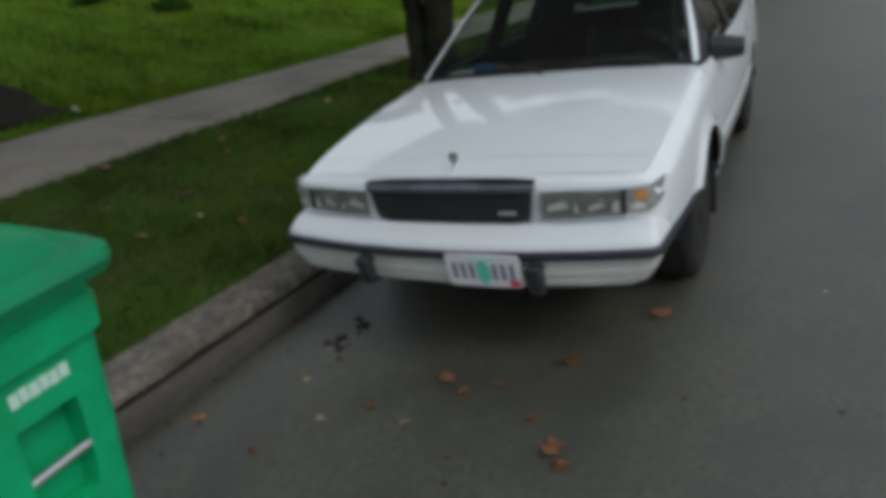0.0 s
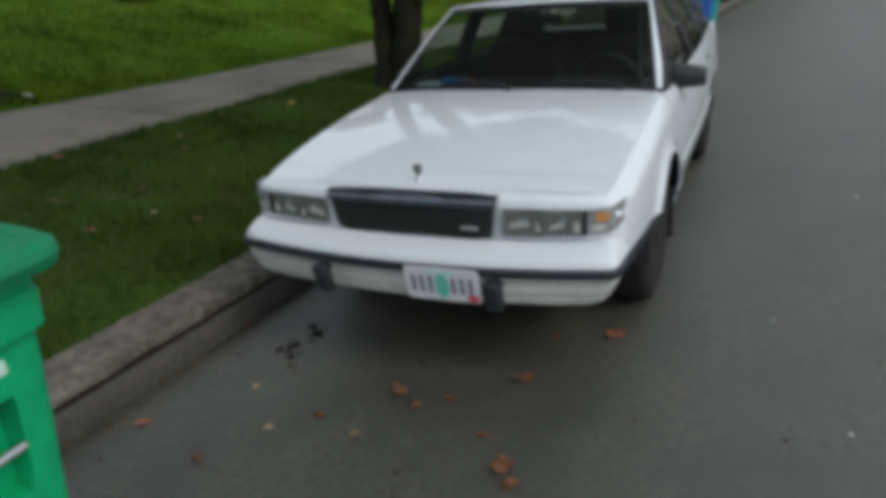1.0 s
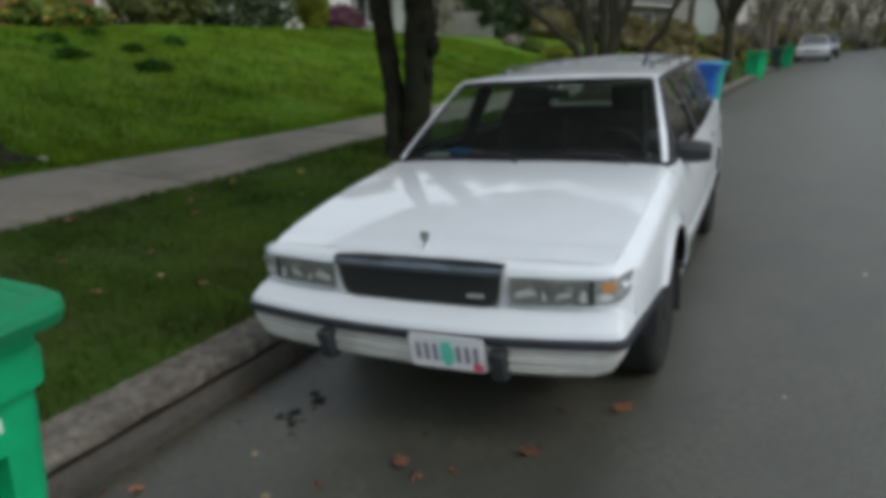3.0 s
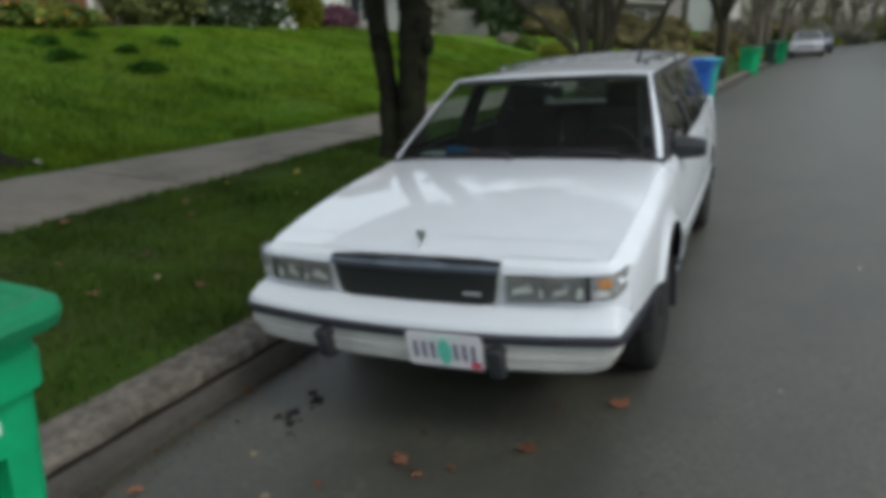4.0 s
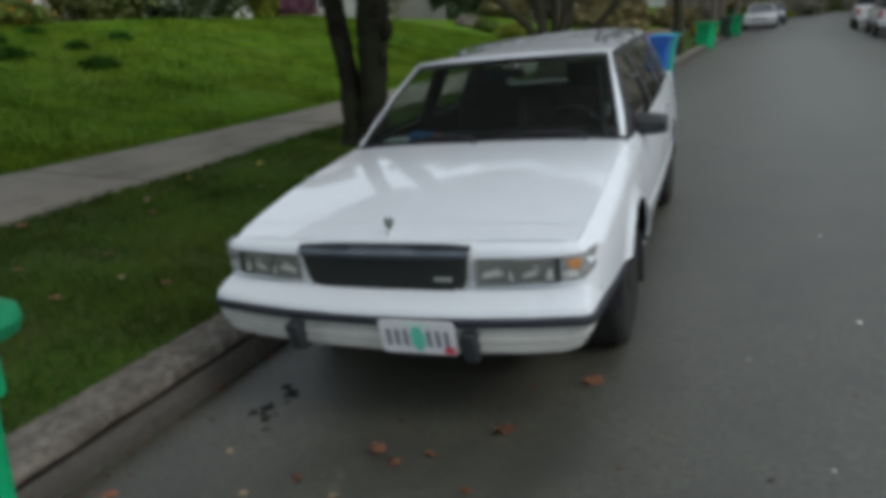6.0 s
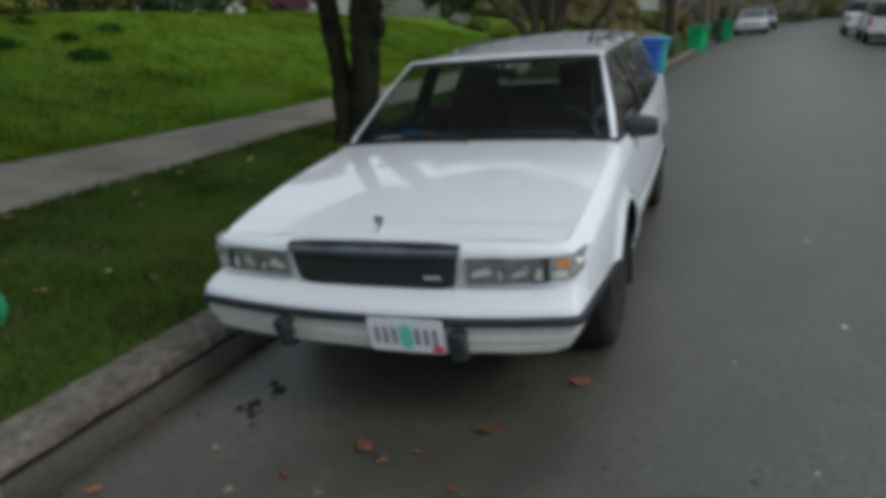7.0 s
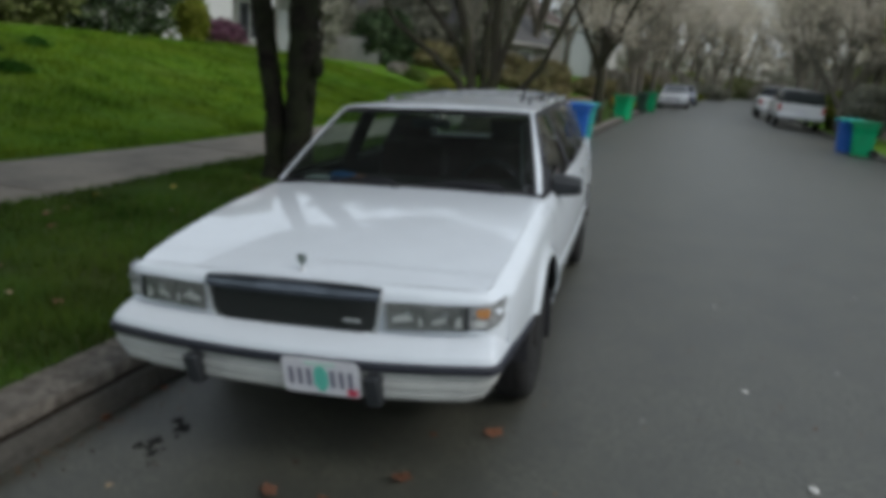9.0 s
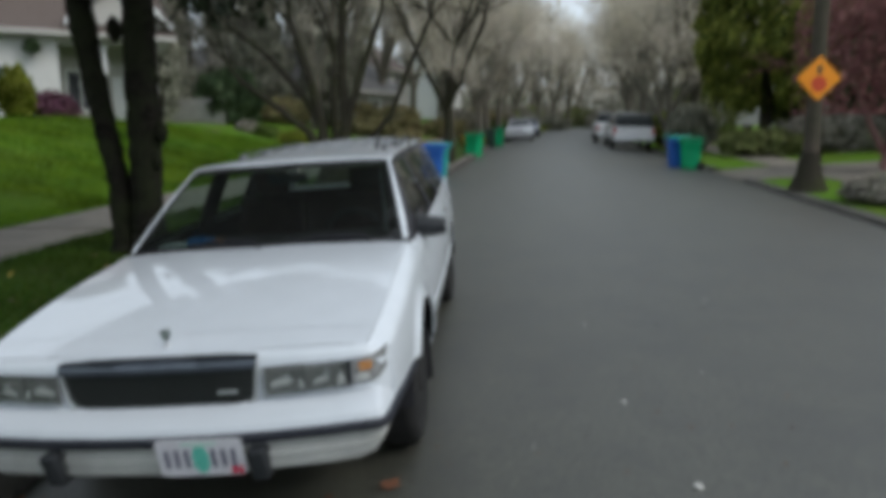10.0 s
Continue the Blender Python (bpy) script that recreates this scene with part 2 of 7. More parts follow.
TWIG_GREY = material("paled_grey_twigs", (0.48, 0.44, 0.375), (0.60, 0.55, 0.47), 0.95, grain=5, blotch=0.5, vary=0.12)
TWIG_DARK = material("dark_twigs", (0.09, 0.08, 0.062), (0.14, 0.125, 0.10), 0.95, grain=5, blotch=0.6, c=(0.10, 0.105, 0.06))
TWIG_RED = material("reddish_twigs", (0.16, 0.062, 0.06), (0.24, 0.10, 0.095), 0.9, grain=5, blotch=0.7)
LEAF_EVERGREEN = island_material("evergreen_leaves", [(0.035, 0.055, 0.014), (0.105, 0.135, 0.026), (0.2, 0.225, 0.042), (0.32, 0.32, 0.07)], 0.7, 0.2)
LEAF_OLIVE = island_material("olive_shrub_leaves", [(0.07, 0.085, 0.032), (0.14, 0.165, 0.06), (0.205, 0.23, 0.085), (0.27, 0.275, 0.12)], 0.7, 0.2)
LEAF_DARK = island_material("dark_shrub_leaves", [(0.024, 0.044, 0.02), (0.053, 0.088, 0.04), (0.085, 0.13, 0.06), (0.12, 0.16, 0.08)], 0.6, 0.15)
# Hanging spray: a shade-darkened copy of the tree's leaves, well below LEAF_DARK.
LEAF_SHADE = island_material("shade_dark_leaves", [(0.010, 0.014, 0.008), (0.018, 0.026, 0.014), (0.028, 0.038, 0.02), (0.04, 0.05, 0.028)], 0.6)
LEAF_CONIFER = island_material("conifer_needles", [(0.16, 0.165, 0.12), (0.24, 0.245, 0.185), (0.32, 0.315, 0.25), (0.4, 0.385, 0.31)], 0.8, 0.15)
LEAF_GREEN = island_material("green_shrub_leaves", [(0.05, 0.08, 0.02), (0.10, 0.155, 0.034), (0.145, 0.205, 0.045), (0.19, 0.235, 0.066)], 0.7, 0.2)
LEAF_WEED = island_material("weed_leaves", [(0.016, 0.06, 0.007), (0.028, 0.09, 0.01), (0.04, 0.115, 0.013), (0.06, 0.14, 0.018)], 0.7, 0.15)
LEAF_LIME = island_material("yellow_green_leaves", [(0.11, 0.15, 0.015), (0.18, 0.22, 0.025), (0.24, 0.26, 0.04), (0.28, 0.28, 0.06)], 0.7, 0.25)
PETAL_WHITE = island_material("white_blossom", [(0.42, 0.43, 0.4), (0.55, 0.56, 0.53), (0.66, 0.65, 0.63), (0.74, 0.74, 0.72)], 0.7, 0.2)
PETAL_PINK = island_material("mauve_blossom", [(0.13, 0.06, 0.09), (0.2, 0.08, 0.13), (0.26, 0.12, 0.18), (0.1, 0.08, 0.06)], 0.8, 0.2)
PETAL_YELLOW = island_material("yellow_blossom", [(0.34, 0.22, 0.03), (0.4, 0.26, 0.04), (0.34, 0.18, 0.03), (0.45, 0.33, 0.1)], 0.8, 0.2)
LEAF_TAN = island_material("tan_shrub_leaves", [(0.19, 0.15, 0.08), (0.27, 0.24, 0.11), (0.33, 0.32, 0.15), (0.30, 0.22, 0.14)], 0.8, 0.2)
HEATHER = island_material("grey_heather", [(0.24, 0.215, 0.18), (0.32, 0.29, 0.245), (0.235, 0.235, 0.175), (0.38, 0.345, 0.30)], 0.9, 0.1)
FALLEN = material("fallen_leaf", (0.20, 0.08, 0.045), (0.29, 0.14, 0.08), 0.8, grain=60, blotch=20, vary=0.3)
FALLEN_PALE = material("pale_fallen_leaf", (0.28, 0.21, 0.13), (0.34, 0.26, 0.17), 0.8, grain=60, vary=0.25)
FALLEN_YELLOW = material("yellow_fallen_leaf", (0.45, 0.33, 0.04), (0.5, 0.38, 0.06), 0.7, grain=60)
OIL = material("oil_stain", (0.011, 0.011, 0.011), (0.026, 0.026, 0.024), 0.8, spec=0.15, grain=60, blotch=15)
LITTER = material("pale_litter", (0.4, 0.4, 0.38), (0.5, 0.49, 0.46), 0.8, grain=60)
HOUSE_WHITE = material("white_siding", (0.6, 0.59, 0.58), (0.66, 0.65, 0.64), 0.75, grain=6, blotch=0.5)
HOUSE_CREAM = material("cream_siding", (0.45, 0.43, 0.40), (0.5, 0.48, 0.45), 0.75, grain=6, blotch=0.5)
PALE_WALL = material("pale_wall_concrete", (0.30, 0.29, 0.27), (0.38, 0.365, 0.34), 0.9, grain=14, blotch=1.5, bump=0.3, bump_scale=60, c=(0.25, 0.245, 0.22))
HOUSE_GREIGE = material("greige_siding", (0.25, 0.24, 0.21), (0.3, 0.285, 0.255), 0.8, grain=6, blotch=0.5)
HOUSE_BRICK = material("reddish_brown_brick", (0.16, 0.065, 0.045), (0.22, 0.095, 0.065), 0.9, grain=12, blotch=1)
TRIM_WHITE = material("white_trim", (0.76, 0.76, 0.76), (0.8, 0.8, 0.8), 0.6, grain=10)
ROOF_BROWN = material("brown_shingles", (0.085, 0.062, 0.052), (0.13, 0.10, 0.085), 0.9, grain=14, blotch=1)
ROOF_GREY = material("grey_shingles", (0.10, 0.10, 0.10), (0.14, 0.14, 0.14), 0.9, grain=14, blotch=1)
WINDOW_DARK = material("window_glass", (0.03, 0.035, 0.04), (0.05, 0.055, 0.06), 0.08, grain=3, blotch=0.8)
WOOD_POLE = material("weathered_pole", (0.062, 0.05, 0.04), (0.115, 0.095, 0.076), 0.9, grain=30, blotch=1.6, bump=0.8, bump_scale=50, c=(0.05, 0.052, 0.034), spec=0.1)
SIGN_ORANGE = material("orange_sign", (0.88, 0.30, 0.002), (0.82, 0.27, 0.002), 0.6, grain=15)
SIGN_RED = material("red_symbol", (0.6, 0.06, 0.01), (0.55, 0.05, 0.01), 0.45, grain=15)
SIGN_BLACK = material("black_symbol", (0.03, 0.025, 0.02), (0.04, 0.03, 0.02), 0.5, grain=15)
CAR_SILVER = material("silver_paint", (0.5, 0.51, 0.53), (0.54, 0.55, 0.57), 0.3, metal=0.3, grain=6, coat=1.0)
CAR_NAVY = material("navy_paint", (0.02, 0.03, 0.07), (0.03, 0.04, 0.09), 0.3, grain=6, coat=1.0)
CAR_WHITE = material("pickup_white_paint", (0.68, 0.68, 0.68), (0.72, 0.72, 0.72), 0.35, grain=6, coat=0.8)
TAIL_RED = material("red_tail_lamp", (0.45, 0.02, 0.02), (0.4, 0.02, 0.02), 0.2, grain=30)
BAG_BLUE = material("blue_bag", (0.02, 0.12, 0.36), (0.04, 0.2, 0.5), 0.6, grain=30)
BAG_ORANGE = material("orange_cloth", (0.45, 0.14, 0.05), (0.5, 0.2, 0.08), 0.8, grain=30)
PAPER = material("white_paper", (0.7, 0.74, 0.72), (0.75, 0.78, 0.76), 0.8, grain=30)


# ---- building helpers ----
def mesh_of(bm, name, mats, smooth=35):
    me = bpy.data.meshes.new(name)
    bm.normal_update()
    bm.to_mesh(me)
    bm.free()
    for m in mats if isinstance(mats, (list, tuple)) else [mats]:
        me.materials.append(m)
    if smooth:
        me.polygons.foreach_set("use_smooth", [True] * len(me.polygons))
        me.set_sharp_from_angle(angle=radians(smooth))
    return me


def part(name, bm, mat, parent, label="", m=None, smooth=35):
    """Links a bmesh as one mesh object under a thing or a part."""
    ob = new(name, mesh_of(bm, name, mat, smooth))
    ob.parent = parent
    if m is not None:
        ob.matrix_basis = m
    return tagged(ob, label)


def thing(name, label, category, group="", kind="", m=None):
    ob = new(name)
    ob.empty_display_size = 0.1
    if m is not None:
        ob.matrix_basis = m
    return tagged(ob, label, category, group, kind)


def solo(name, bm, mat, label, category, group="", kind="", m=None, smooth=35):
    ob = new(name, mesh_of(bm, name, mat, smooth))
    if m is not None:
        ob.matrix_basis = m
    return tagged(ob, label, category, group, kind)


def box(x0, x1, y0, y1, z0, z1, bevel=0.0, seg=2, bm=None):
    b = bmesh.new()
    bmesh.ops.create_cube(b, size=1, matrix=Matrix.Translation(((x0 + x1) / 2, (y0 + y1) / 2, (z0 + z1) / 2)) @ Matrix.Diagonal((x1 - x0, y1 - y0, z1 - z0, 1)))
    if bevel:
        bmesh.ops.bevel(b, geom=b.edges[:], offset=bevel, segments=seg, affect="EDGES", profile=0.6)
    return join(bm, b)


def join(bm, b):
    if bm is None:
        return b
    t = bpy.data.meshes.new("t")
    b.to_mesh(t)
    b.free()
    bm.from_mesh(t)
    bpy.data.meshes.remove(t)
    return bm


def grid(rows, thick=0.0, bm=None, closed=False):
    """A sheet through rows of points; thick gives it a back."""
    b = bm or bmesh.new()
    vs = [[b.verts.new(p) for p in r] for r in rows]
    k = len(rows[0])
    for i in range(len(vs) - 1):
        for j in range(k - (0 if closed else 1)):
            b.faces.new((vs[i][j], vs[i][(j + 1) % k], vs[i + 1][(j + 1) % k], vs[i + 1][j]))
    if thick:
        b.normal_update()
        bmesh.ops.solidify(b, geom=b.faces[:], thickness=thick)
    return b


def tube(points, radii, sides=8, bm=None, caps=True):
    """A round bar along points."""
    b = bm or bmesh.new()
    pts = [Vector(p) for p in points]
    if not isinstance(radii, (list, tuple)):
        radii = [radii] * len(pts)
    rings, ref = [], None
    for i, p in enumerate(pts):
        d = (pts[min(i + 1, len(pts) - 1)] - pts[max(i - 1, 0)]).normalized()
        if ref is None:
            ref = d.orthogonal().normalized()
        u = (ref - d * ref.dot(d)).normalized()
        ref, v = u, d.cross(u)
        rings.append([b.verts.new(p + (u * math.cos(a) + v * math.sin(a)) * radii[i]) for a in [2 * math.pi * j / sides for j in range(sides)]])
    for i in range(len(rings) - 1):
        for j in range(sides):
            b.faces.new((rings[i][j], rings[i][(j + 1) % sides], rings[i + 1][(j + 1) % sides], rings[i + 1][j]))
    if caps:
        b.faces.new(rings[0][::-1])
        b.faces.new(rings[-1])
    return b


def lathe(profile, axis="x", sides=40, bm=None):
    """Turns (radius, height) about an axis through the origin."""
    rows = []
    for r, h in profile:
        ring = []
        for j in range(sides):
            a = 2 * math.pi * j / sides
            p = (r * math.cos(a), r * math.sin(a))
            ring.append((h, p[0], p[1]) if axis == "x" else (p[0], h, p[1]) if axis == "y" else (p[0], p[1], h))
        rows.append(ring)
    return grid(rows, bm=bm, closed=True)


def prism(outline, y0, y1, bevel=0.0, bm=None, plane="xz"):
    """A plate with that outline in (x, z) (or (x, y), (y, z)), between two depths."""
    b = bmesh.new()
    put = {"xz": lambda p, d: (p[0], d, p[1]), "xy": lambda p, d: (p[0], p[1], d), "yz": lambda p, d: (d, p[0], p[1])}[plane]
    lo, hi = [b.verts.new(put(p, y0)) for p in outline], [b.verts.new(put(p, y1)) for p in outline]
    b.faces.new(lo)
    b.faces.new(hi[::-1])
    for i in range(len(lo)):
        j = (i + 1) % len(lo)
        b.faces.new((lo[j], lo[i], hi[i], hi[j]))
    bmesh.ops.recalc_face_normals(b, faces=b.faces[:])
    if bevel:
        bmesh.ops.bevel(b, geom=b.edges[:], offset=bevel, segments=2, affect="EDGES")
    return join(bm, b)


def curve_through(keys, v):
    """A smooth value between key pairs."""
    xs, ys = zip(*keys)
    if v <= xs[0]:
        return ys[0]
    for i in range(len(xs) - 1):
        if v <= xs[i + 1]:
            h = xs[i + 1] - xs[i]
            s = (v - xs[i]) / h
            g = [(ys[min(k + 1, len(ys) - 1)] - ys[max(k - 1, 0)]) / (xs[min(k + 1, len(xs) - 1)] - xs[max(k - 1, 0)]) for k in (i, i + 1)]
            return (2 * s**3 - 3 * s**2 + 1) * ys[i] + (s**3 - 2 * s**2 + s) * h * g[0] + (3 * s**2 - 2 * s**3) * ys[i + 1] + (s**3 - s**2) * h * g[1]
    return ys[-1]


# ---- the lie of the land ----
def climb(y):
    """The street climbs gently away past the wagon."""
    return 0.024 * y if y < 6 else 0.144 + 0.0175 * (y - 6)


def bend(y):
    """How far the street's edges swing aside along its length."""
    if y <= 0:
        return 0.05 * y
    if y <= 60:
        return 0.05 * y + 0.0004 * y * y
    return 4.44 + 0.098 * (y - 60) + 0.004 * (y - 60) ** 2


LEFT, RIGHT = -1.05, 6.5


def road_z(x, y):
    """The crowned street."""
    u = min(1.0, max(0.0, (x - LEFT - bend(y)) / (RIGHT - LEFT)))
    return -0.0755 + climb(y) + 0.172 * 4 * u * (1 - u)


LAND = [(0.0, 0.15), (0.33, 0.15), (1.0, 0.165), (3.2, 0.20), (5.0, 0.225), (5.5, 0.33), (7.5, 0.86), (9.5, 1.36), (11.0, 1.60), (13.0, 1.68), (60.0, 2.0)]
LAND_R = [(0.0, 0.087), (0.3, 0.087), (1.6, 0.16), (3.2, 0.2), (8.0, 0.45), (60.0, 1.6)]


def lift(y):
    """Gardens beyond the first lawn lie lower."""
    return 1.0 - 0.2 * min(1.0, max(0.0, (y - 18) / 6))


def land(x, y):
    s = LEFT + bend(y) - x
    h = curve_through(LAND, s)
    if s > 5.0:
        h = 0.225 + (h - 0.225) * lift(y)
    if s > 5.6:
        h += 0.05 * noise.noise((x * 0.35, y * 0.35, 0.0))
    elif 0.4 < s < 3.1:
        h += 0.015 * noise.noise((x * 2.0, y * 2.0, 3.0))
    return -0.0755 + climb(y) + h


def land_r(x, y):
    s = x - RIGHT - bend(y)
    h = curve_through(LAND_R, s)
    if 16.4 < y < 19.8 and s < 1.75:
        h = min(h, 0.02 + 0.085 * s - 0.05)
    return -0.0755 + climb(y) + h


def spaced(a, b, step):
    n = max(1, round((b - a) / step))
    return [a + (b - a) * i / n for i in range(n + 1)]


ALONG = spaced(-14, 30, 0.5) + spaced(31, 92, 1.0)[0:] + spaced(95, 130, 5)

# the ground under all, out to the horizon
far = grid([[(x, y, -1.2 if y < 60 else 2.0 if y > 130 or abs(x) > 70 else 1.0) for x in (-2500, -600, -60, 0, 70, 600, 2500)] for y in (-2500, -600, -20, 60, 130, 600, 2500)])
solo("ground", far, TURF_DARK, "flat dark green ground reaching the horizon", "ground", kind="structure")

road = grid([[(LEFT + bend(y) + u * (RIGHT - LEFT), y, road_z(LEFT + bend(y) + u * (RIGHT - LEFT), y)) for u in [i / 24 for i in range(25)]] for y in ALONG])
solo("road", road, ASPHALT, "worn dark grey asphalt street surface", "road", kind="structure")


def ribbon(s0, s1, n, ys, fn, off=0.0):
    return grid([[(LEFT + bend(y) - s0 - (s1 - s0) * i / n, y, fn(LEFT + bend(y) - s0 - (s1 - s0) * i / n, y) + off) for i in range(n + 1)] for y in ys])


def ribbon_r(s0, s1, n, ys, off=0.0):
    return grid([[(RIGHT + bend(y) + s0 + (s1 - s0) * i / n, y, land_r(RIGHT + bend(y) + s0 + (s1 - s0) * i / n, y) + off) for i in range(n + 1)] for y in ys])


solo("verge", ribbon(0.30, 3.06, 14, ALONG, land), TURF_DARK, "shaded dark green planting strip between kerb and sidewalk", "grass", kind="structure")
def lawn_edge(y):
    """Where the lawn ends; the grass has crept over the sidewalk's edge."""
    return 4.95 - 0.32 * min(1.0, max(0.0, (y - 2.7) / 3.2)) + 0.05 * noise.noise((y * 1.7, 5.0, 0.0))


LAWN_YS = spaced(-14, 30, 0.25) + [y for y in ALONG if y > 30.5]
lawn_rows = []
for y in LAWN_YS:
    e = lawn_edge(y)
    row = []
    for k, q in enumerate([0.0, 0.012, 0.05] + [0.14 + (30 - e - 0.14) * (i / 46) ** 1.3 for i in range(47)]):
        x = LEFT + bend(y) - e - q
        row.append((x, y, land(x, y) + (-0.02, 0.02, 0.035)[k] if k < 3 else land(x, y) + 0.04))
    lawn_rows.append(row)
solo("lawn", grid(lawn_rows), TURF, "bright green sloping front lawn rising to the houses", "lawn", kind="structure")
solo("sidewalk_bed", ribbon(3.02, 5.05, 4, ALONG, land, -0.028), SOIL, "dark soil under the sidewalk slabs", "soil", kind="structure")
solo("verge_far_side", ribbon_r(0.28, 30, 24, ALONG), TURF, "green verge and lawns across the street", "grass", kind="structure")


LIP = [(-0.012, -0.06), (-0.008, 0.02), (0.0, 0.065), (0.014, 0.09), (0.028, 0.098), (0.052, 0.092), (0.06, 0.05), (0.064, -0.06)]


def kerb_piece(y0, y1, side, lip=False):
    """One length of kerb with a rounded, worn top edge."""
    prof = LIP if lip else [(0.085, -0.06), (0.085, 0.09), (0.089, 0.122), (0.105, 0.146), (0.20, 0.151), (0.335, 0.154), (0.34, 0.10), (0.34, -0.06)] if side < 0 else [(0.0, -0.06), (0.0, 0.05), (0.02, 0.078), (0.06, 0.086), (0.28, 0.088), (0.28, -0.06)]
    rows = []
    for y in spaced(y0 + 0.006, y1 - 0.006, 0.12 if side < 0 and y0 < 12 else 0.5):
        e = (LEFT if side < 0 else RIGHT) + bend(y)
        row = []
        for i, (o, z) in enumerate(prof):
            w = (0.019 if lip else 0.014) * noise.noise((y * 4.3, i * 0.7, side)) if 0 < i < len(prof) - 3 else 0
            row.append((e + side * (o + w), y, -0.0755 + climb(y) + z + w * 0.5))
        rows.append(row)
    b = grid(rows)
    for r in (0, -1):
        b.verts.ensure_lookup_table()
        k = len(prof)
        idx = range(k) if r == 0 else range(len(b.verts) - k, len(b.verts))
        b.faces.new([b.verts[i] for i in idx])
    bmesh.ops.recalc_face_normals(b, faces=b.faces[:])
    return b


def kerb_groove(y0, y1):
    """A black strip of dirt between lip and kerb, put in for the groove's deep shade."""
    rows = []
    for y in spaced(y0, y1, 0.1):
        e = LEFT + bend(y)
        w = 0.014 * noise.noise((y * 5.1, 3.0, 1.0))
        rows.append([(e - o, y, -0.0755 + climb(y) + z + w) for o, z in ((0.044, 0.05), (0.052, 0.082), (0.066 + w, 0.09), (0.088, 0.096), (0.1, 0.06))])
    return grid(rows)


kerb_left = thing("kerb_near", "weathered grey-brown concrete kerb beside the wagon", "kerb", kind="structure")
kerb_right = thing("kerb_far", "low concrete kerb across the street", "kerb", kind="structure")
for i in range(28):
    y0 = -11.6 + i * 3.05
    part("kerb_stone", kerb_piece(y0, y0 + 3.05, -1), KERB_STONE, kerb_left)
    part("groove_dirt", kerb_groove(y0, y0 + 3.05), SOIL, kerb_left, "black strip of dirt and painted deep shade in the kerb's groove")
    part("gutter_lip", kerb_piece(y0, y0 + 3.05, -1, True), KERB_DARK, kerb_left, "darker worn gutter lip")


for y0 in [16.35 - 3.05 * k for k in range(1, 10)] + [19.85 + 3.05 * k for k in range(19)]:
    part("kerb_stone", kerb_piece(y0, y0 + 3.05, 1), KERB_DARK, kerb_right)


def slab(y0, y1, sa, sb, fn, side):
    """One sidewalk slab with eased edges, slightly out of level."""
    tip = random.uniform(-0.006, 0.006)
    ring = []
    for y in (y0, (y0 + y1) / 2, y1):
        for s in (sa, (sa + sb) / 2, sb):
            x = LEFT + bend(y) - s if side < 0 else RIGHT + bend(y) + s
            ring.append((x, y, fn(x, y) + tip + (-0.006 if y != (y0 + y1) / 2 or s in (sa, sb) else 0)))
    b = grid([ring[0:3], ring[3:6], ring[6:9]])
    geo = bmesh.ops.extrude_face_region(b, geom=b.faces[:])
    bmesh.ops.translate(b, verts=[v for v in geo["geom"] if isinstance(v, bmesh.types.BMVert)], vec=(0, 0, -0.09))
    bmesh.ops.recalc_face_normals(b, faces=b.faces[:])
    return b


walkway = thing("sidewalk_near", "grey concrete sidewalk of large slabs beside the lawn", "sidewalk", kind="structure")
for i in range(12):
    y0 = -7.72 + i * 3.66
    part("slab", slab(y0 + 0.024, y0 + 3.636, 3.07, 4.97, land, -1), CONCRETE, walkway)
walkway_r = thing("sidewalk_far", "pale concrete sidewalk across the street", "sidewalk", kind="structure")
for i in range(18):
    y0 = 2.0 + i * 1.83
    part("slab", slab(y0 + 0.007, y0 + 1.823, 1.75, 3.15, lambda x, y: land_r(x, y) + 0.02, 1), CONCRETE, walkway_r)
apron = thing("driveway_apron", "concrete driveway apron crossing the far verge", "driveway", kind="structure")
for i in range(2):
    y0 = 16.4 + i * 1.7
    part("slab", slab(y0, y0 + 1.69, 0.02, 1.74, lambda x, y: -0.0755 + climb(y) + 0.03 + 0.085 * (x - RIGHT - bend(y)), 1), CONCRETE, apron)
    part("slab", slab(y0, y0 + 1.69, 3.16, 9.0, lambda x, y: land_r(x, y) + 0.025, 1), CONCRETE, apron)


# ---- the white station wagon; its nose points along -y, the bumper's face at y = 0 ----
AXLE_F, AXLE_R, TYRE_R = 1.03, 3.69, 0.318
HALF = [(0.10, 0.775), (0.25, 0.822), (0.5, 0.845), (0.9, 0.862), (2.0, 0.870), (3.0, 0.866), (3.8, 0.852), (4.4, 0.832), (4.78, 0.79)]
BELT = [(0.10, 0.735), (0.25, 0.768), (0.6, 0.825), (1.0, 0.870), (1.45, 0.910), (2.2, 0.928), (3.4, 0.945), (4.78, 0.955)]


BELT_FIT = np.polyfit([k[0] for k in BELT], [k[1] for k in BELT], 5)


def belt(y):
    """The body's upper edge, one even curve from nose to tail."""
    return float(np.polyval(BELT_FIT, y))


def side_x(y, z):
    top = belt(y)
    w = curve_through(HALF, y)
    if z > 0.60:
        w -= 0.058 * ((z - 0.60) / 0.33) ** 1.7
    if z < 0.52:
        w -= 0.10 * ((0.52 - z) / 0.28) ** 2
    fade = 1.0 if y < 1.3 else max(0.25, 1 - (y - 1.3) / 0.5)
    if AXLE_F - 0.5 < y < AXLE_F + 0.5:
        w += 0.022 * math.exp(-(((math.hypot(y - AXLE_F, z - 0.325) - 0.388) / 0.036) ** 2))
    d = max(0.0, z - top + 0.062)
    return w - 0.055 * (d / 0.062) ** 1.7 * fade


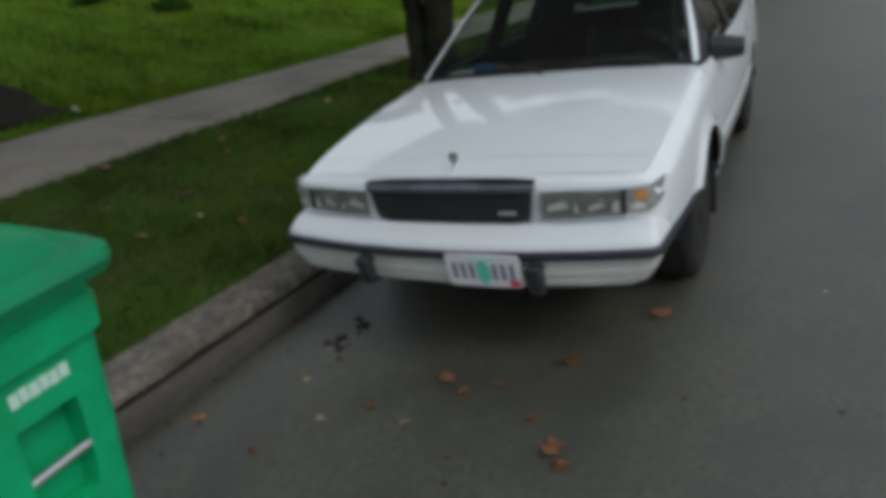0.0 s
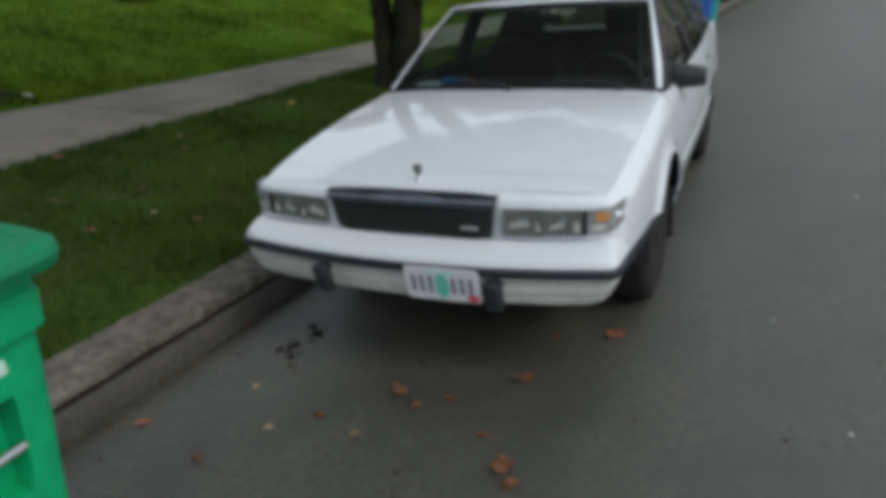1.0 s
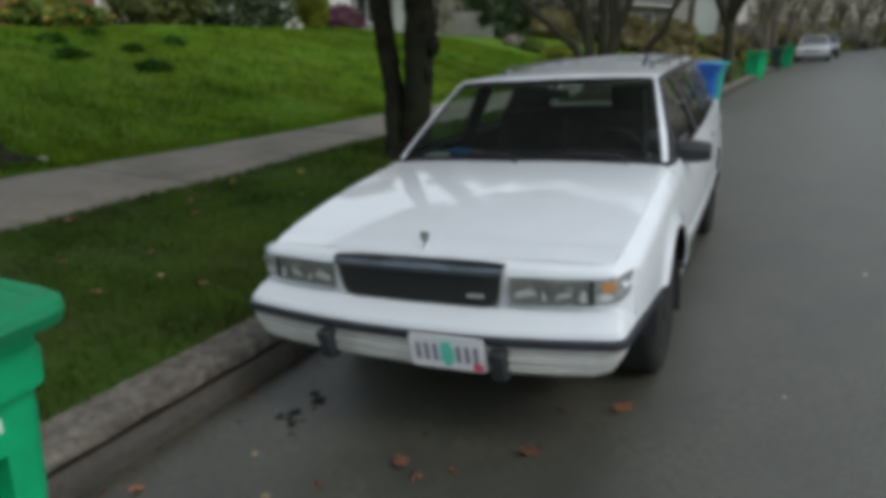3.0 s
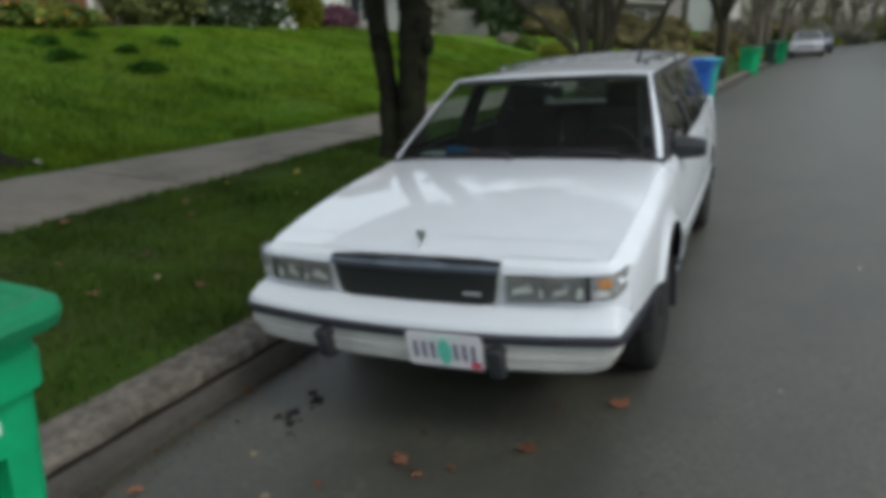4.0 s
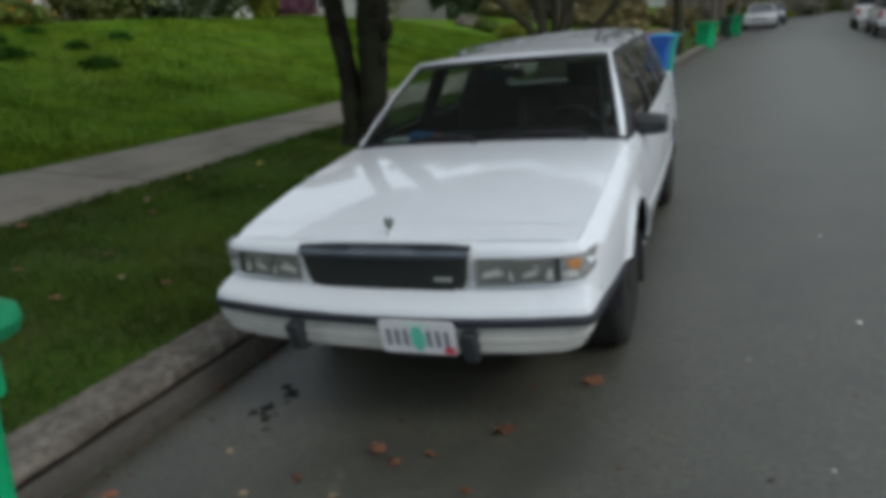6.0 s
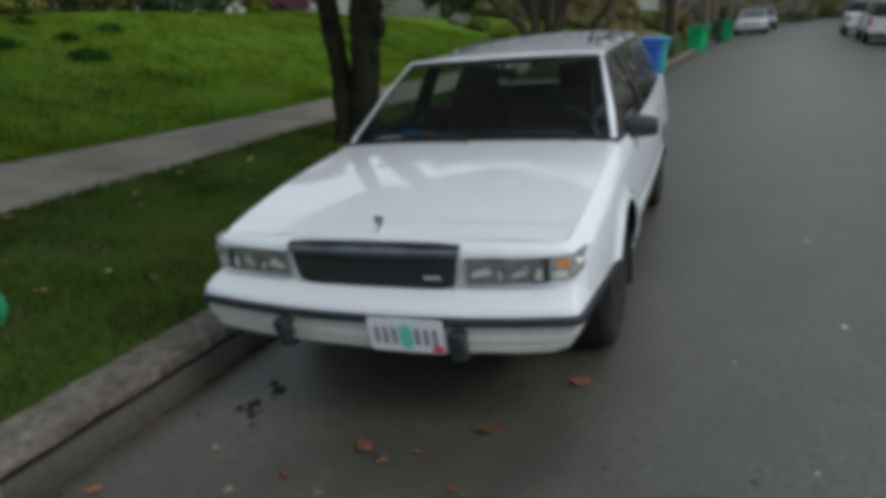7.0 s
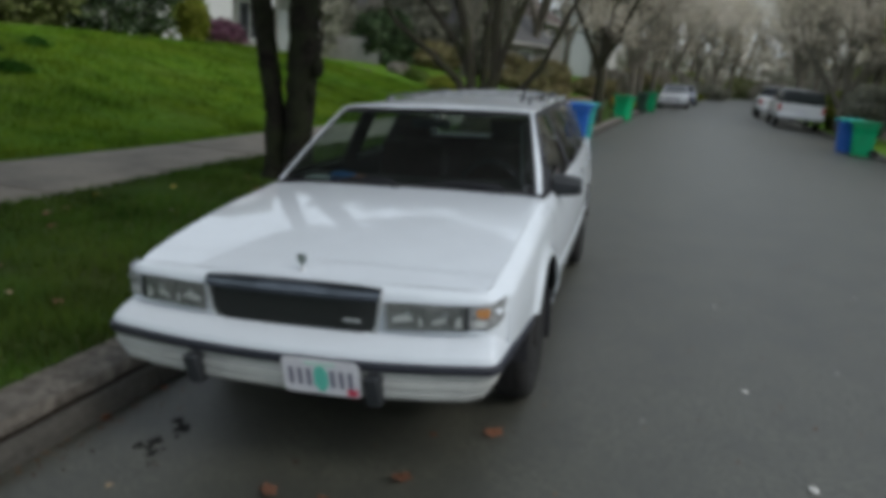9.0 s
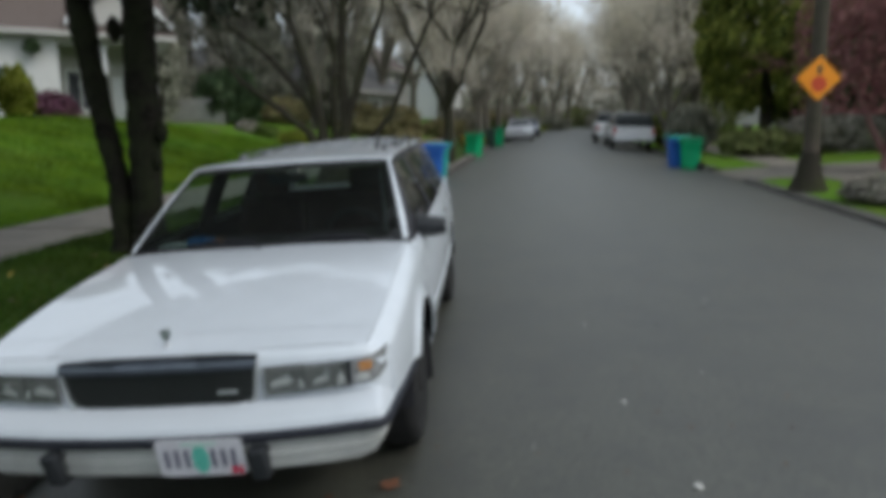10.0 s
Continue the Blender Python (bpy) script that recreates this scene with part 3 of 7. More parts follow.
def under_edge(y):
    for c in (AXLE_F, AXLE_R):
        if abs(y - c) < 0.375:
            return max(0.535 if y < AXLE_F else 0.24, 0.325 + math.sqrt(0.375**2 - (y - c) ** 2) * (1.0 if c == AXLE_F else 0.93))
    return 0.732 if y < 0.25 else 0.535 if y < 0.66 or y > 4.42 else 0.255


def side_panel(sgn, y0, y1):
    """The body's side between two stations, with the wheel arches cut and their lips turned in."""
    ys = set(spaced(y0, y1, 0.06))
    for c in (AXLE_F, AXLE_R):
        ys |= {c + 0.3749 * math.cos(a) for a in [math.pi * i / 26 for i in range(27)]}
    ys |= {0.249, 0.251, 4.419, 4.421}
    ys = sorted(v for v in ys if y0 <= v <= y1)
    rows = []
    for y in ys:
        lo, hi = under_edge(y), belt(y)
        row = [(sgn * (side_x(y, lo) - 0.016), y, lo + 0.008), (sgn * (side_x(y, lo) - 0.004), y, lo + 0.001)]
        for i in range(20):
            z = lo + (hi - 0.065 - lo) * i / 13 if i < 14 else hi - 0.065 + 0.065 * (i - 13) / 6
            row.append((sgn * side_x(y, z), y, z))
        rows.append(row)
    return grid(rows)


def hood_z(x, y):
    """The top surface of nose and hood."""
    e = belt(y)
    crown = 0.0125 + 0.0586 * y - 0.0345 * y * y
    w = side_x(y, e)
    u = min(1.0, abs(x) / w)
    return e + 0.005 + crown * (1 - u**2.4)


def top_sheet(y0, y1, bow0, bow1, n=28, m=26, low=0.0):
    rows = []
    for i in range(m + 1):
        row = []
        for j in range(n + 1):
            u = -1 + 2 * j / n
            y = y0 + (y1 - y0) * i / m
            y += (bow0 + (bow1 - bow0) * i / m) * u * u
            w = side_x(y, belt(y)) + 0.001
            row.append((u * w, y, hood_z(u * w, y) - low))
        rows.append(row)
    return rows


# plan of the front end, from the middle outward
NOSE = [(0.0, -0.014), (0.2, -0.010), (0.4, 0.004), (0.58, 0.024), (0.72, 0.046), (0.785, 0.058), (0.803, 0.072), (0.811, 0.105), (0.824, 0.30), (0.845, 0.65)]
# the line on which the bumper's shelf ends under the lamps
SHELF = [(0.0, 0.116), (0.2, 0.12), (0.4, 0.134), (0.58, 0.154), (0.70, 0.172), (0.742, 0.182), (0.756, 0.19), (0.764, 0.21), (0.785, 0.32), (0.80, 0.65)]


def nose_path(inset=0.0, last=10):
    """The bumper's plan line from one side round to the other, moved inward."""
    half = [Vector(p) for p in NOSE[:last]]
    full = [Vector((-p.x, p.y)) for p in half[:0:-1]] + half
    out = []
    for i, p in enumerate(full):
        d = (full[min(i + 1, len(full) - 1)] - full[max(i - 1, 0)]).normalized()
        nrm = Vector((d.y, -d.x))
        out.append((p, nrm))
    return [(p - q * inset, q) for p, q in out]


def nose_sweep(profile, last=10):
    """Sweeps (outward, height) pairs round the nose; what lies further in leans towards the shelf's line."""
    shelf = [Vector((-p[0], p[1])) for p in SHELF[last - 1:0:-1]] + [Vector(p) for p in SHELF[:last]]
    rows = []
    for (p, q), inner in zip(nose_path(0.0, last), shelf):
        row = []
        for o, z in profile:
            at = p + q * o if o > -0.03 else p.lerp(inner, o / -0.13)
            row.append((at.x, at.y, z + 0.014 * (p.x / 0.8) ** 2))
        rows.append(row)
    return grid(rows)


wagon = thing("station_wagon", "white nineties station wagon parked at the kerb, nose forward", "car", m=TILT)
for s in (-1, 1):
    b = side_panel(s, 0.165, 1.395)
    fender = part("front_fender", b, PAINT, wagon)
    for y0, y1, name in ((1.40, 2.555, "front_door"), (2.56, 3.34, "rear_door"), (3.345, 4.78, "quarter_panel")):
        p = part(name, side_panel(s, y0, y1), PAINT, wagon)
        if "door" in name:
            h = box(-0.012, 0.014, -0.085, 0.085, -0.016, 0.016, 0.008)
            part("door_handle", h, DARK_PLASTIC if name == "front_door" else CHROME, p, "dark door handle", pose(s * (side_x(y1 - 0.17, 0.84) + 0.004), y1 - 0.17, 0.84))
            rows = [[(s * (side_x(y, z) + o), y, z) for o, z in ((-0.002, 0.555), (0.006, 0.548), (0.006, 0.512), (-0.002, 0.505))] for y in spaced(y0 + 0.01, y1 - 0.01, 0.1)]
            part("side_moulding", grid(rows), PAINT, p, "white rubbing strip")
part("nose_panel", grid(top_sheet(0.143, 0.2765, 0.056, 0.05, m=8)), PAINT, wagon)
part("nose_flange", grid(top_sheet(0.26, 0.31, 0.05, 0.05, m=2, low=0.005)), PAINT, wagon)
part("hood", grid(top_sheet(0.2795, 1.43, 0.05, 0.0)), PAINT, wagon, "large white hood")

# bumper in three layers
part("bumper_cover", nose_sweep([(-0.13, 0.599), (-0.085, 0.586), (-0.045, 0.569), (-0.012, 0.548), (-0.002, 0.536), (0.002, 0.51)]), BUMPER_WHITE, wagon, "white front bumper cover")
part("bumper_strip", nose_sweep([(-0.004, 0.516), (0.014, 0.513), (0.018, 0.506), (0.018, 0.487), (0.014, 0.480), (-0.004, 0.477)]), NAVY_STRIP, wagon, "dark blue-black bumper strip")
lower = [(0.0, 0.476), (0.0, 0.463), (-0.012, 0.458), (-0.012, 0.448), (0.004, 0.442), (0.004, 0.418), (-0.008, 0.413), (-0.008, 0.403), (0.0, 0.398), (-0.004, 0.376), (-0.022, 0.362), (-0.09, 0.358)]
skirt = nose_sweep(lower, last=9)
for v in skirt.verts:
    k = min(1.0, max(0.0, (abs(v.co.x) - 0.70) / 0.08))
    v.co.x -= math.copysign(0.05 * k * (0.476 - v.co.z) / 0.11, v.co.x)
    v.co.z = 0.476 - (0.476 - v.co.z) * (1 - 0.06 * k) * min(1.0, max(0.03, 1 - (v.co.y - 0.10) / 0.3))
part("bumper_skirt", skirt, SKIRT_WHITE, wagon, "ribbed lower bumper in shade-darkened off-white")
for s in (-1, 1):
    g = box(s * 0.372 - 0.031, s * 0.372 + 0.031, -0.058, 0.03, 0.345, 0.474, 0.016, 3)
    for v in g.verts:
        if v.co.z < 0.38:
            v.co.y += 0.035
    part("bumper_guard", g, DARK_PLASTIC, wagon, "black rubber bumper guard")
FACE = [(0.0, 0.098), (0.2, 0.101), (0.4, 0.110), (0.58, 0.126), (0.68, 0.140), (0.74, 0.155), (0.775, 0.172), (0.797, 0.20), (0.812, 0.235), (0.822, 0.275)]
rows = []
for x, y in [(-p[0], p[1]) for p in FACE[:0:-1]] + FACE:
    top = hood_z(x, y + 0.045)
    if abs(x) > 0.75:
        rows.append([(x, y + o, z) for o, z in ((0.0, 0.575), (0.0, 0.60), (0.0, 0.66), (0.0, 0.70), (0.002, 0.722), (0.004, 0.732), (0.008, 0.738), (0.016, 0.741))])
        continue
    rows.append([(x, y + o, z) for o, z in ((0.0, 0.575), (0.0, 0.60), (0.0, 0.66), (0.0, 0.70), (0.002, top - 0.030), (0.008, top - 0.015), (0.021, top - 0.006), (0.050, top - 0.0005))])
part("front_fascia", grid(rows), PAINT, wagon)


def face_y(x):
    """The nose's face above the bumper."""
    return float(np.interp(abs(x), [p[0] for p in FACE], [p[1] for p in FACE]))


# licence plate, off centre, with bars for its characters
plate = part("licence_plate", prism([(-0.14, 0.0), (0.14, 0.0), (0.1525, 0.012), (0.1525, 0.14), (0.14, 0.152), (-0.14, 0.152), (-0.1525, 0.14), (-0.1525, 0.012)], -0.003, 0.0), PLATE_WHITE, wagon, "pale licence plate with a green tree", pose(0.176, -0.022, 0.376, 13, 0, 1))
for k, x in enumerate((-0.118, -0.083, -0.048, 0.046, 0.081, 0.116)):
    part("character_bar", prism([(x - 0.009, 0.036), (x + 0.009, 0.036), (x + 0.009, 0.110), (x - 0.009, 0.110)], -0.0055, -0.0032), PLATE_INK, plate, "dark character bar")
part("tree_mark", prism([(-0.012, 0.014), (0.014, 0.014), (0.02, 0.035), (0.031, 0.045), (0.026, 0.065), (0.03, 0.085), (0.022, 0.108), (0.012, 0.124), (-0.012, 0.124), (-0.024, 0.106), (-0.03, 0.08), (-0.027, 0.06), (-0.032, 0.042), (-0.02, 0.034)], -0.0052, -0.0032), PLATE_TEAL, plate, "green tree mark")
part("sticker", prism([(0.10, 0.006), (0.142, 0.006), (0.142, 0.034), (0.10, 0.034)], -0.0055, -0.0032), PLATE_RED, plate, "red sticker")
part("heading_bar", prism([(-0.06, 0.128), (0.06, 0.128), (0.06, 0.140), (-0.06, 0.140)], -0.0053, -0.0032), PALE_PRINT, plate)

# grille
GR = [(-0.368, 0.748), (-0.368, 0.70), (-0.352, 0.622), (-0.328, 0.584), (-0.28, 0.569), (0.28, 0.571), (0.325, 0.584), (0.346, 0.612), (0.358, 0.70), (0.358, 0.748)]
grille = part("grille", prism(GR, 0.085, 0.13), GRILLE_BLACK, wagon, "black grille with fine upright bars")
for v in grille.data.vertices:
    v.co.y += face_y(v.co.x) - 0.096
bars = bmesh.new()
for i in range(58):
    x = -0.335 + 0.67 * i / 57
    lo = 0.575 + 0.085 * max(0.0, (abs(x) - 0.27) / 0.075) ** 1.3
    yy = face_y(x) - 0.018
    join(bars, box(x - 0.0022, x + 0.0022, yy - 0.002, yy + 0.01, lo, 0.712))
tagged(part("grille_mesh", bars, GRILLE_BLACK, grille, smooth=0), kind="stuff")
rows = [[(x, face_y(x) - o - 0.012 * (1 - (abs(x) / 0.36) ** 2), z) for o, z in ((0.0, 0.714), (0.018, 0.716), (0.024, 0.722), (0.018, 0.728), (0.025, 0.735), (0.02, 0.748 + 0.006 * (1 - (x / 0.37) ** 2)), (0.006, 0.757 + 0.009 * (1 - (x / 0.37) ** 2)), (-0.03, 0.76 + 0.009 * (1 - (x / 0.37) ** 2)))] for x in spaced(-0.372, 0.362, 0.02)]
part("grille_header", grid(rows), DULL_CHROME, grille, "dull chrome grille header")
edge = [(x, face_y(x) - 0.012, z) for x, z in GR]
part("grille_frame", tube(edge, 0.0085, 8), PALE_TRIM, grille, "thin pale bright-metal grille surround")
part("grille_badge", box(0.215, 0.287, face_y(0.25) - 0.03, face_y(0.25) - 0.02, 0.632, 0.644, 0.003), PALE_TRIM, grille, "small chrome badge")

# headlamps
def lamp_z(x, v):
    """Heights on the lamp's face: v from its lower to its upper edge, both rising outward."""
    k = (x - 0.38) / 0.32
    return (0.608 + 0.016 * k) * (1 - v) + (0.714 + 0.009 * k) * v


for s in (-1, 1):
    def strip(x0, x1, v0, v1, back):
        n = max(3, round((x1 - x0) / 0.02))
        return [[(s * (x0 + (x1 - x0) * j / n), face_y(x0 + (x1 - x0) * j / n) - back, lamp_z(x0 + (x1 - x0) * j / n, v)) for j in range(n + 1)] for v in (v0, (v0 + v1) / 2, v1)]

    def glint(pts, back):
        """A small bright plate that follows the lamp's face."""
        g = prism(pts, -0.002, 0.002, 0.001)
        for v in g.verts:
            x = v.co.x
            v.co.x = s * x
            v.co.y += face_y(x) - back
        bmesh.ops.recalc_face_normals(g, faces=g.faces[:])
        return g

    lampm = part("headlamp", grid(strip(0.382, 0.77, 0.0, 1.0, 0.003)), LAMP_GREY, wagon, "clear rectangular headlamp")
    for xa, xb in ((0.392, 0.525), (0.535, 0.668)):
        dish = []
        for j in range(9):
            w = -1 + 2 * j / 8
            xm = (xa + xb) / 2
            dish.append([(s * (xm + (xb - xa) / 2 * u), face_y(xm) + 0.024 - 0.034 * max(abs(u), abs(w)) ** 2.2 + 0.004 * math.sin(u * 9), lamp_z(xm, 0.5 + 0.45 * w)) for u in [-1 + 2 * i / 10 for i in range(11)]])
        reflector = part("reflector", grid(dish), LENS_GREY, lampm, "hazy silver reflector")
        part("bulb_shield", lathe([(0.001, 0.0), (0.012, 0.002), (0.016, 0.012), (0.017, 0.026)], "y", 14), STEEL, reflector, "", pose(s * xm, face_y(xm) - 0.012, lamp_z(xm, 0.55)))
    # white plates low in each reflector: highlights put in as colour
    for pts in ([(0.405, 0.640), (0.485, 0.652), (0.478, 0.668), (0.445, 0.674), (0.405, 0.660)], [(0.505, 0.634), (0.522, 0.632), (0.516, 0.662), (0.506, 0.668)], [(0.555, 0.640), (0.612, 0.654), (0.606, 0.668), (0.578, 0.668), (0.557, 0.655)], [(0.640, 0.634), (0.668, 0.634), (0.664, 0.672), (0.652, 0.680), (0.642, 0.660)]):
        part("mirror_facet", glint(pts, 0.013), GLINT_WHITE, lampm, "white plate painted as a glint")
    part("lens", grid(strip(0.382, 0.678, 0.02, 0.98, 0.022), 0.003), CLEAR, lampm, "clear ribbed lens")
    part("lamp_divider", box(s * 0.684 - 0.0055, s * 0.684 + 0.0055, face_y(0.684) - 0.022, face_y(0.684) + 0.01, lamp_z(0.684, 0.02), lamp_z(0.684, 0.98)), DARK_PLASTIC, lampm)
    for v in (0.0, 1.0):
        ends = [0.380, 0.5, 0.62, 0.745]
        part("lens_rim", tube([(s * x, face_y(x) - 0.02, lamp_z(x, v)) for x in ends], 0.003, 6), CHROME, lampm)
    part("lens_rim", tube([(s * 0.380, face_y(0.38) - 0.02, lamp_z(0.38, v)) for v in (0.0, 0.5, 1.0)], 0.003, 6), CHROME, lampm)
    amber = [(0.716, 0.704), (0.720, 0.684), (0.732, 0.676), (0.752, 0.674), (0.764, 0.682), (0.767, 0.700), (0.760, 0.712), (0.730, 0.712)]
    part("turn_signal", glint(amber, 0.017), AMBER if s > 0 else LENS_GREY, lampm, "amber turn signal" if s > 0 else "faded clear turn signal")
    part("mirror_facet", glint([(0.705, 0.640), (0.750, 0.642), (0.756, 0.662), (0.730, 0.670), (0.706, 0.664)], 0.0165), LAMP_SILVER, lampm, "silvered lamp base")
    part("corner_lens", grid(strip(0.692, 0.764, 0.02, 0.98, 0.012), 0.003), MARKER_GREY, lampm, "clear corner lens")
    side = []
    for k in range(5):
        pts = [(0.764, 0.154, 0.628, 0.724), (0.784, 0.172, 0.638, 0.733), (0.800, 0.20, 0.654, 0.740), (0.810, 0.235, 0.672, 0.741), (0.816, 0.258, 0.684, 0.729)]
        side.append([(s * x, y, lo + (hi - lo) * k / 4) for x, y, lo, hi in pts])
    part("side_marker", grid(side, 0.003), MARKER_GREY, lampm, "clear side marker lens")

# hood ornament and wipers
orn = part("hood_ornament", lathe([(0.001, 0.0), (0.014, 0.0), (0.012, 0.006), (0.005, 0.012), (0.004, 0.022)], "z", 16), STEEL, wagon, "upright chrome shield ornament", pose(0, 0.19, hood_z(0, 0.19)))
part("ornament_shield", prism([(0.0, 0.018), (0.016, 0.034), (0.02, 0.062), (0.008, 0.070), (0.0, 0.064), (-0.008, 0.070), (-0.02, 0.062), (-0.016, 0.034)], -0.005, 0.005, 0.0015), STEEL, orn)


# ---- wagon's glasshouse ----
def ws_point(u, v):
    """u across from -1 to 1, v from the cowl up to the roof."""
    lowc = Vector((u * 0.748, 1.380 + 0.072 * u * u, 0.932 - 0.012 * u * u))
    topc = Vector((u * 0.602, 2.037 + 0.046 * u * u, 1.326 - 0.022 * u * u))
    p = lowc.lerp(topc, v)
    p.z += 0.014 * math.sin(math.pi * v)
    return p


def glass_sheet(u0, u1, v0, v1, lift_z=0.0):
    return grid([[ws_point(u0 + (u1 - u0) * i / 16, v0 + (v1 - v0) * j / 10) + Vector((0, -lift_z, lift_z)) for i in range(17)] for j in range(11)])


part("windshield", glass_sheet(-0.985, 0.985, 0.02, 0.98), TINTED, wagon, "dark tinted windshield")
seal = bmesh.new()
for line in ([ws_point(-0.98 + 1.96 * i / 16, 0.978) for i in range(17)], [ws_point(-0.98 + 1.96 * i / 16, 0.02) for i in range(17)], [ws_point(-0.98, 0.02 + 0.95 * i / 8) for i in range(9)], [ws_point(0.98, 0.02 + 0.95 * i / 8) for i in range(9)]):
    tube(line, 0.009, 6, seal)
part("windshield_seal", seal, BLACK_RUBBER, wagon, "black rubber seal")
part("glass_border", glass_sheet(-0.985, 0.985, 0.945, 0.985, 0.002), BLACK_RUBBER, wagon, "black band along the windshield's upper edge")
part("cowl", grid([[(x, 1.40 + dy + 0.03 * (x / 0.7) ** 2, z) for x in spaced(-0.73, 0.73, 0.1)] for dy, z in ((-0.01, 0.905), (0.05, 0.90), (0.1, 0.915))]), BLACK_RUBBER, wagon)


def rail_x(y):
    """Half the roof's width, which narrows towards the tail."""
    return 0.612 - 0.055 * max(0.0, (y - 2.2) / 2.3) ** 1.4


def shell(y, u):
    """The glasshouse's side: u from the belt up to the roof rail."""
    zb = belt(y)
    xb = side_x(y, zb) - 0.004
    return Vector((xb + (rail_x(y) - xb) * (u**1.15), y, zb + (1.318 - zb) * u))


def a_line(u):
    return 1.47 + 0.63 * u


def d_line(u):
    return 4.70 - 0.22 * u


def side_strip(s, fa, fb, u0, u1, out=0.0, nu=8, ny=8, thick=0.0):
    rows = []
    for j in range(nu + 1):
        u = u0 + (u1 - u0) * j / nu
        ya, yb = fa(u), fb(u)
        row = []
        for i in range(ny + 1):
            p = shell(ya + (yb - ya) * i / ny, u)
            row.append((s * (p.x + out), p.y, p.z + out * 0.4))
        rows.append(row)
    return grid(rows, thick)


for s in (-1, 1):
    # the pillar between windshield and door
    rows, trim = [], []
    for j in range(13):
        v = j / 12
        p = ws_point(s * 0.985, v)
        o = ws_point(s * 1.0, v)
        q = shell(a_line(v) + 0.045, v)
        o.z += 0.008
        e = Vector((s * max(q.x + 0.004, abs(o.x)), q.y, q.z))
        f1, f2 = o.lerp(e, 0.22), o.lerp(e, 0.42)
        rows.append([(p.x, p.y, p.z + 0.004), tuple(o), (f1.x + s * 0.004, f1.y, f1.z + 0.003), (f2.x, f2.y, f2.z)])
        trim.append([(f2.x, f2.y, f2.z), (e.x, e.y, e.z)])
    part("windshield_pillar", grid(rows), PAINT, wagon, "white windshield pillar")
    part("pillar_trim", grid(trim), BLACK_RUBBER, wagon)
    for name, fa, fb, m in (("door_pillar", lambda u: 2.50 - 0.02 * u, lambda u: 2.66 - 0.02 * u, BLACK_RUBBER), ("door_pillar", lambda u: 3.31 - 0.02 * u, lambda u: 3.48 - 0.02 * u, BLACK_RUBBER), ("rear_pillar", lambda u: d_line(u) - 0.16, lambda u: d_line(u) + 0.02, PAINT)):
        part(name, side_strip(s, fa, fb, 0.0, 1.0, 0.003, ny=2), m, wagon)
    for fa, fb in ((lambda u: 2.43 - 0.02 * u, lambda u: 2.66 - 0.02 * u), (lambda u: 3.27 - 0.02 * u, lambda u: 3.50 - 0.02 * u)):
        part("pillar_lining", side_strip(s, fa, fb, 0.0, 0.98, -0.045, ny=2, thick=0.025), INTERIOR, wagon, "dark inner pillar lining")
    part("belt_trim", side_strip(s, lambda u: 1.50, lambda u: 4.56, 0.0, 0.055, 0.006, 2, 40), BLACK_RUBBER, wagon, "black window trim")
    part("window_header", side_strip(s, lambda u: a_line(u) + 0.05, lambda u: 4.42, 0.925, 0.985, 0.004, 2, 40), BLACK_RUBBER, wagon, "black window trim")
    part("mirror_sail", side_strip(s, lambda u: a_line(u) + 0.05, lambda u: 1.76, 0.05, 0.30, 0.004, 4, 3), BLACK_RUBBER, wagon)
    for nm, fa, fb in (("front_window", lambda u: a_line(u) + 0.05, lambda u: 2.50 - 0.02 * u), ("rear_window", lambda u: 2.66 - 0.02 * u, lambda u: 3.31 - 0.02 * u), ("cargo_window", lambda u: 3.48 - 0.02 * u, lambda u: d_line(u) - 0.16)):
        part(nm, side_strip(s, fa, fb, 0.05, 0.94, -0.004), SIDE_GLASS, wagon, "tinted side window")


def roof_z(x, y):
    return 1.322 + 0.062 * (1 - (abs(x) / 0.63) ** 2.6) * min(1.0, 0.25 + (y - 2.0) / 0.9 * 0.75) + 0.004 * min(1, (y - 2) / 1)


rows = []
for i in range(31):
    row = []
    for j in range(25):
        x = -0.622 + 1.244 * j / 24
        y = 2.035 + 0.055 * (x / 0.588) ** 2 + (4.5 - 2.06) * i / 30
        z = roof_z(x, y) - (0.014 if i == 0 else 0)
        row.append((x * (rail_x(y) + 0.010) / 0.622, y, z))
    rows.append(row)
part("roof", grid(rows), PAINT, wagon, "white roof")
part("headliner", grid([[(x, y, 1.285) for x in (-0.57, 0, 0.57)] for y in (2.12, 3.2, 4.4)]), HEADLINER, wagon)
# tailgate
gate = grid([[(u * (0.55 + 0.21 * (1 - k)), 4.52 + 0.26 * (1 - k) - 0.03 * u * u, 1.33 - 0.40 * (1 - k)) for u in (-1, -0.5, 0, 0.5, 1)] for k in (1, 0.9)])
part("tailgate_top", gate, PAINT, wagon)
part("tailgate_glass", grid([[(u * (0.51 + 0.21 * (1 - k)), 4.52 + 0.26 * (1 - k) - 0.03 * u * u, 1.33 - 0.40 * (1 - k)) for u in (-1, -0.5, 0, 0.5, 1)] for k in (0.9, 0.05)]), TINTED, wagon, "tinted rear glass")
part("tailgate", grid([[(u * (w - 0.01), 4.77 + dy - 0.03 * u * u, z) for u in (-1, -0.5, 0, 0.5, 1)] for w, dy, z in ((0.77, 0.0, 0.955), (0.80, 0.02, 0.75), (0.79, 0.0, 0.50))]), PAINT, wagon)
rb = grid([[(u * 0.775, 4.84 - 0.06 * u * u + o, z) for u in (-1, -0.6, 0, 0.6, 1)] for o, z in ((-0.08, 0.56), (0.0, 0.54), (0.0, 0.40), (-0.1, 0.36))])
part("rear_bumper", rb, BUMPER_WHITE, wagon)

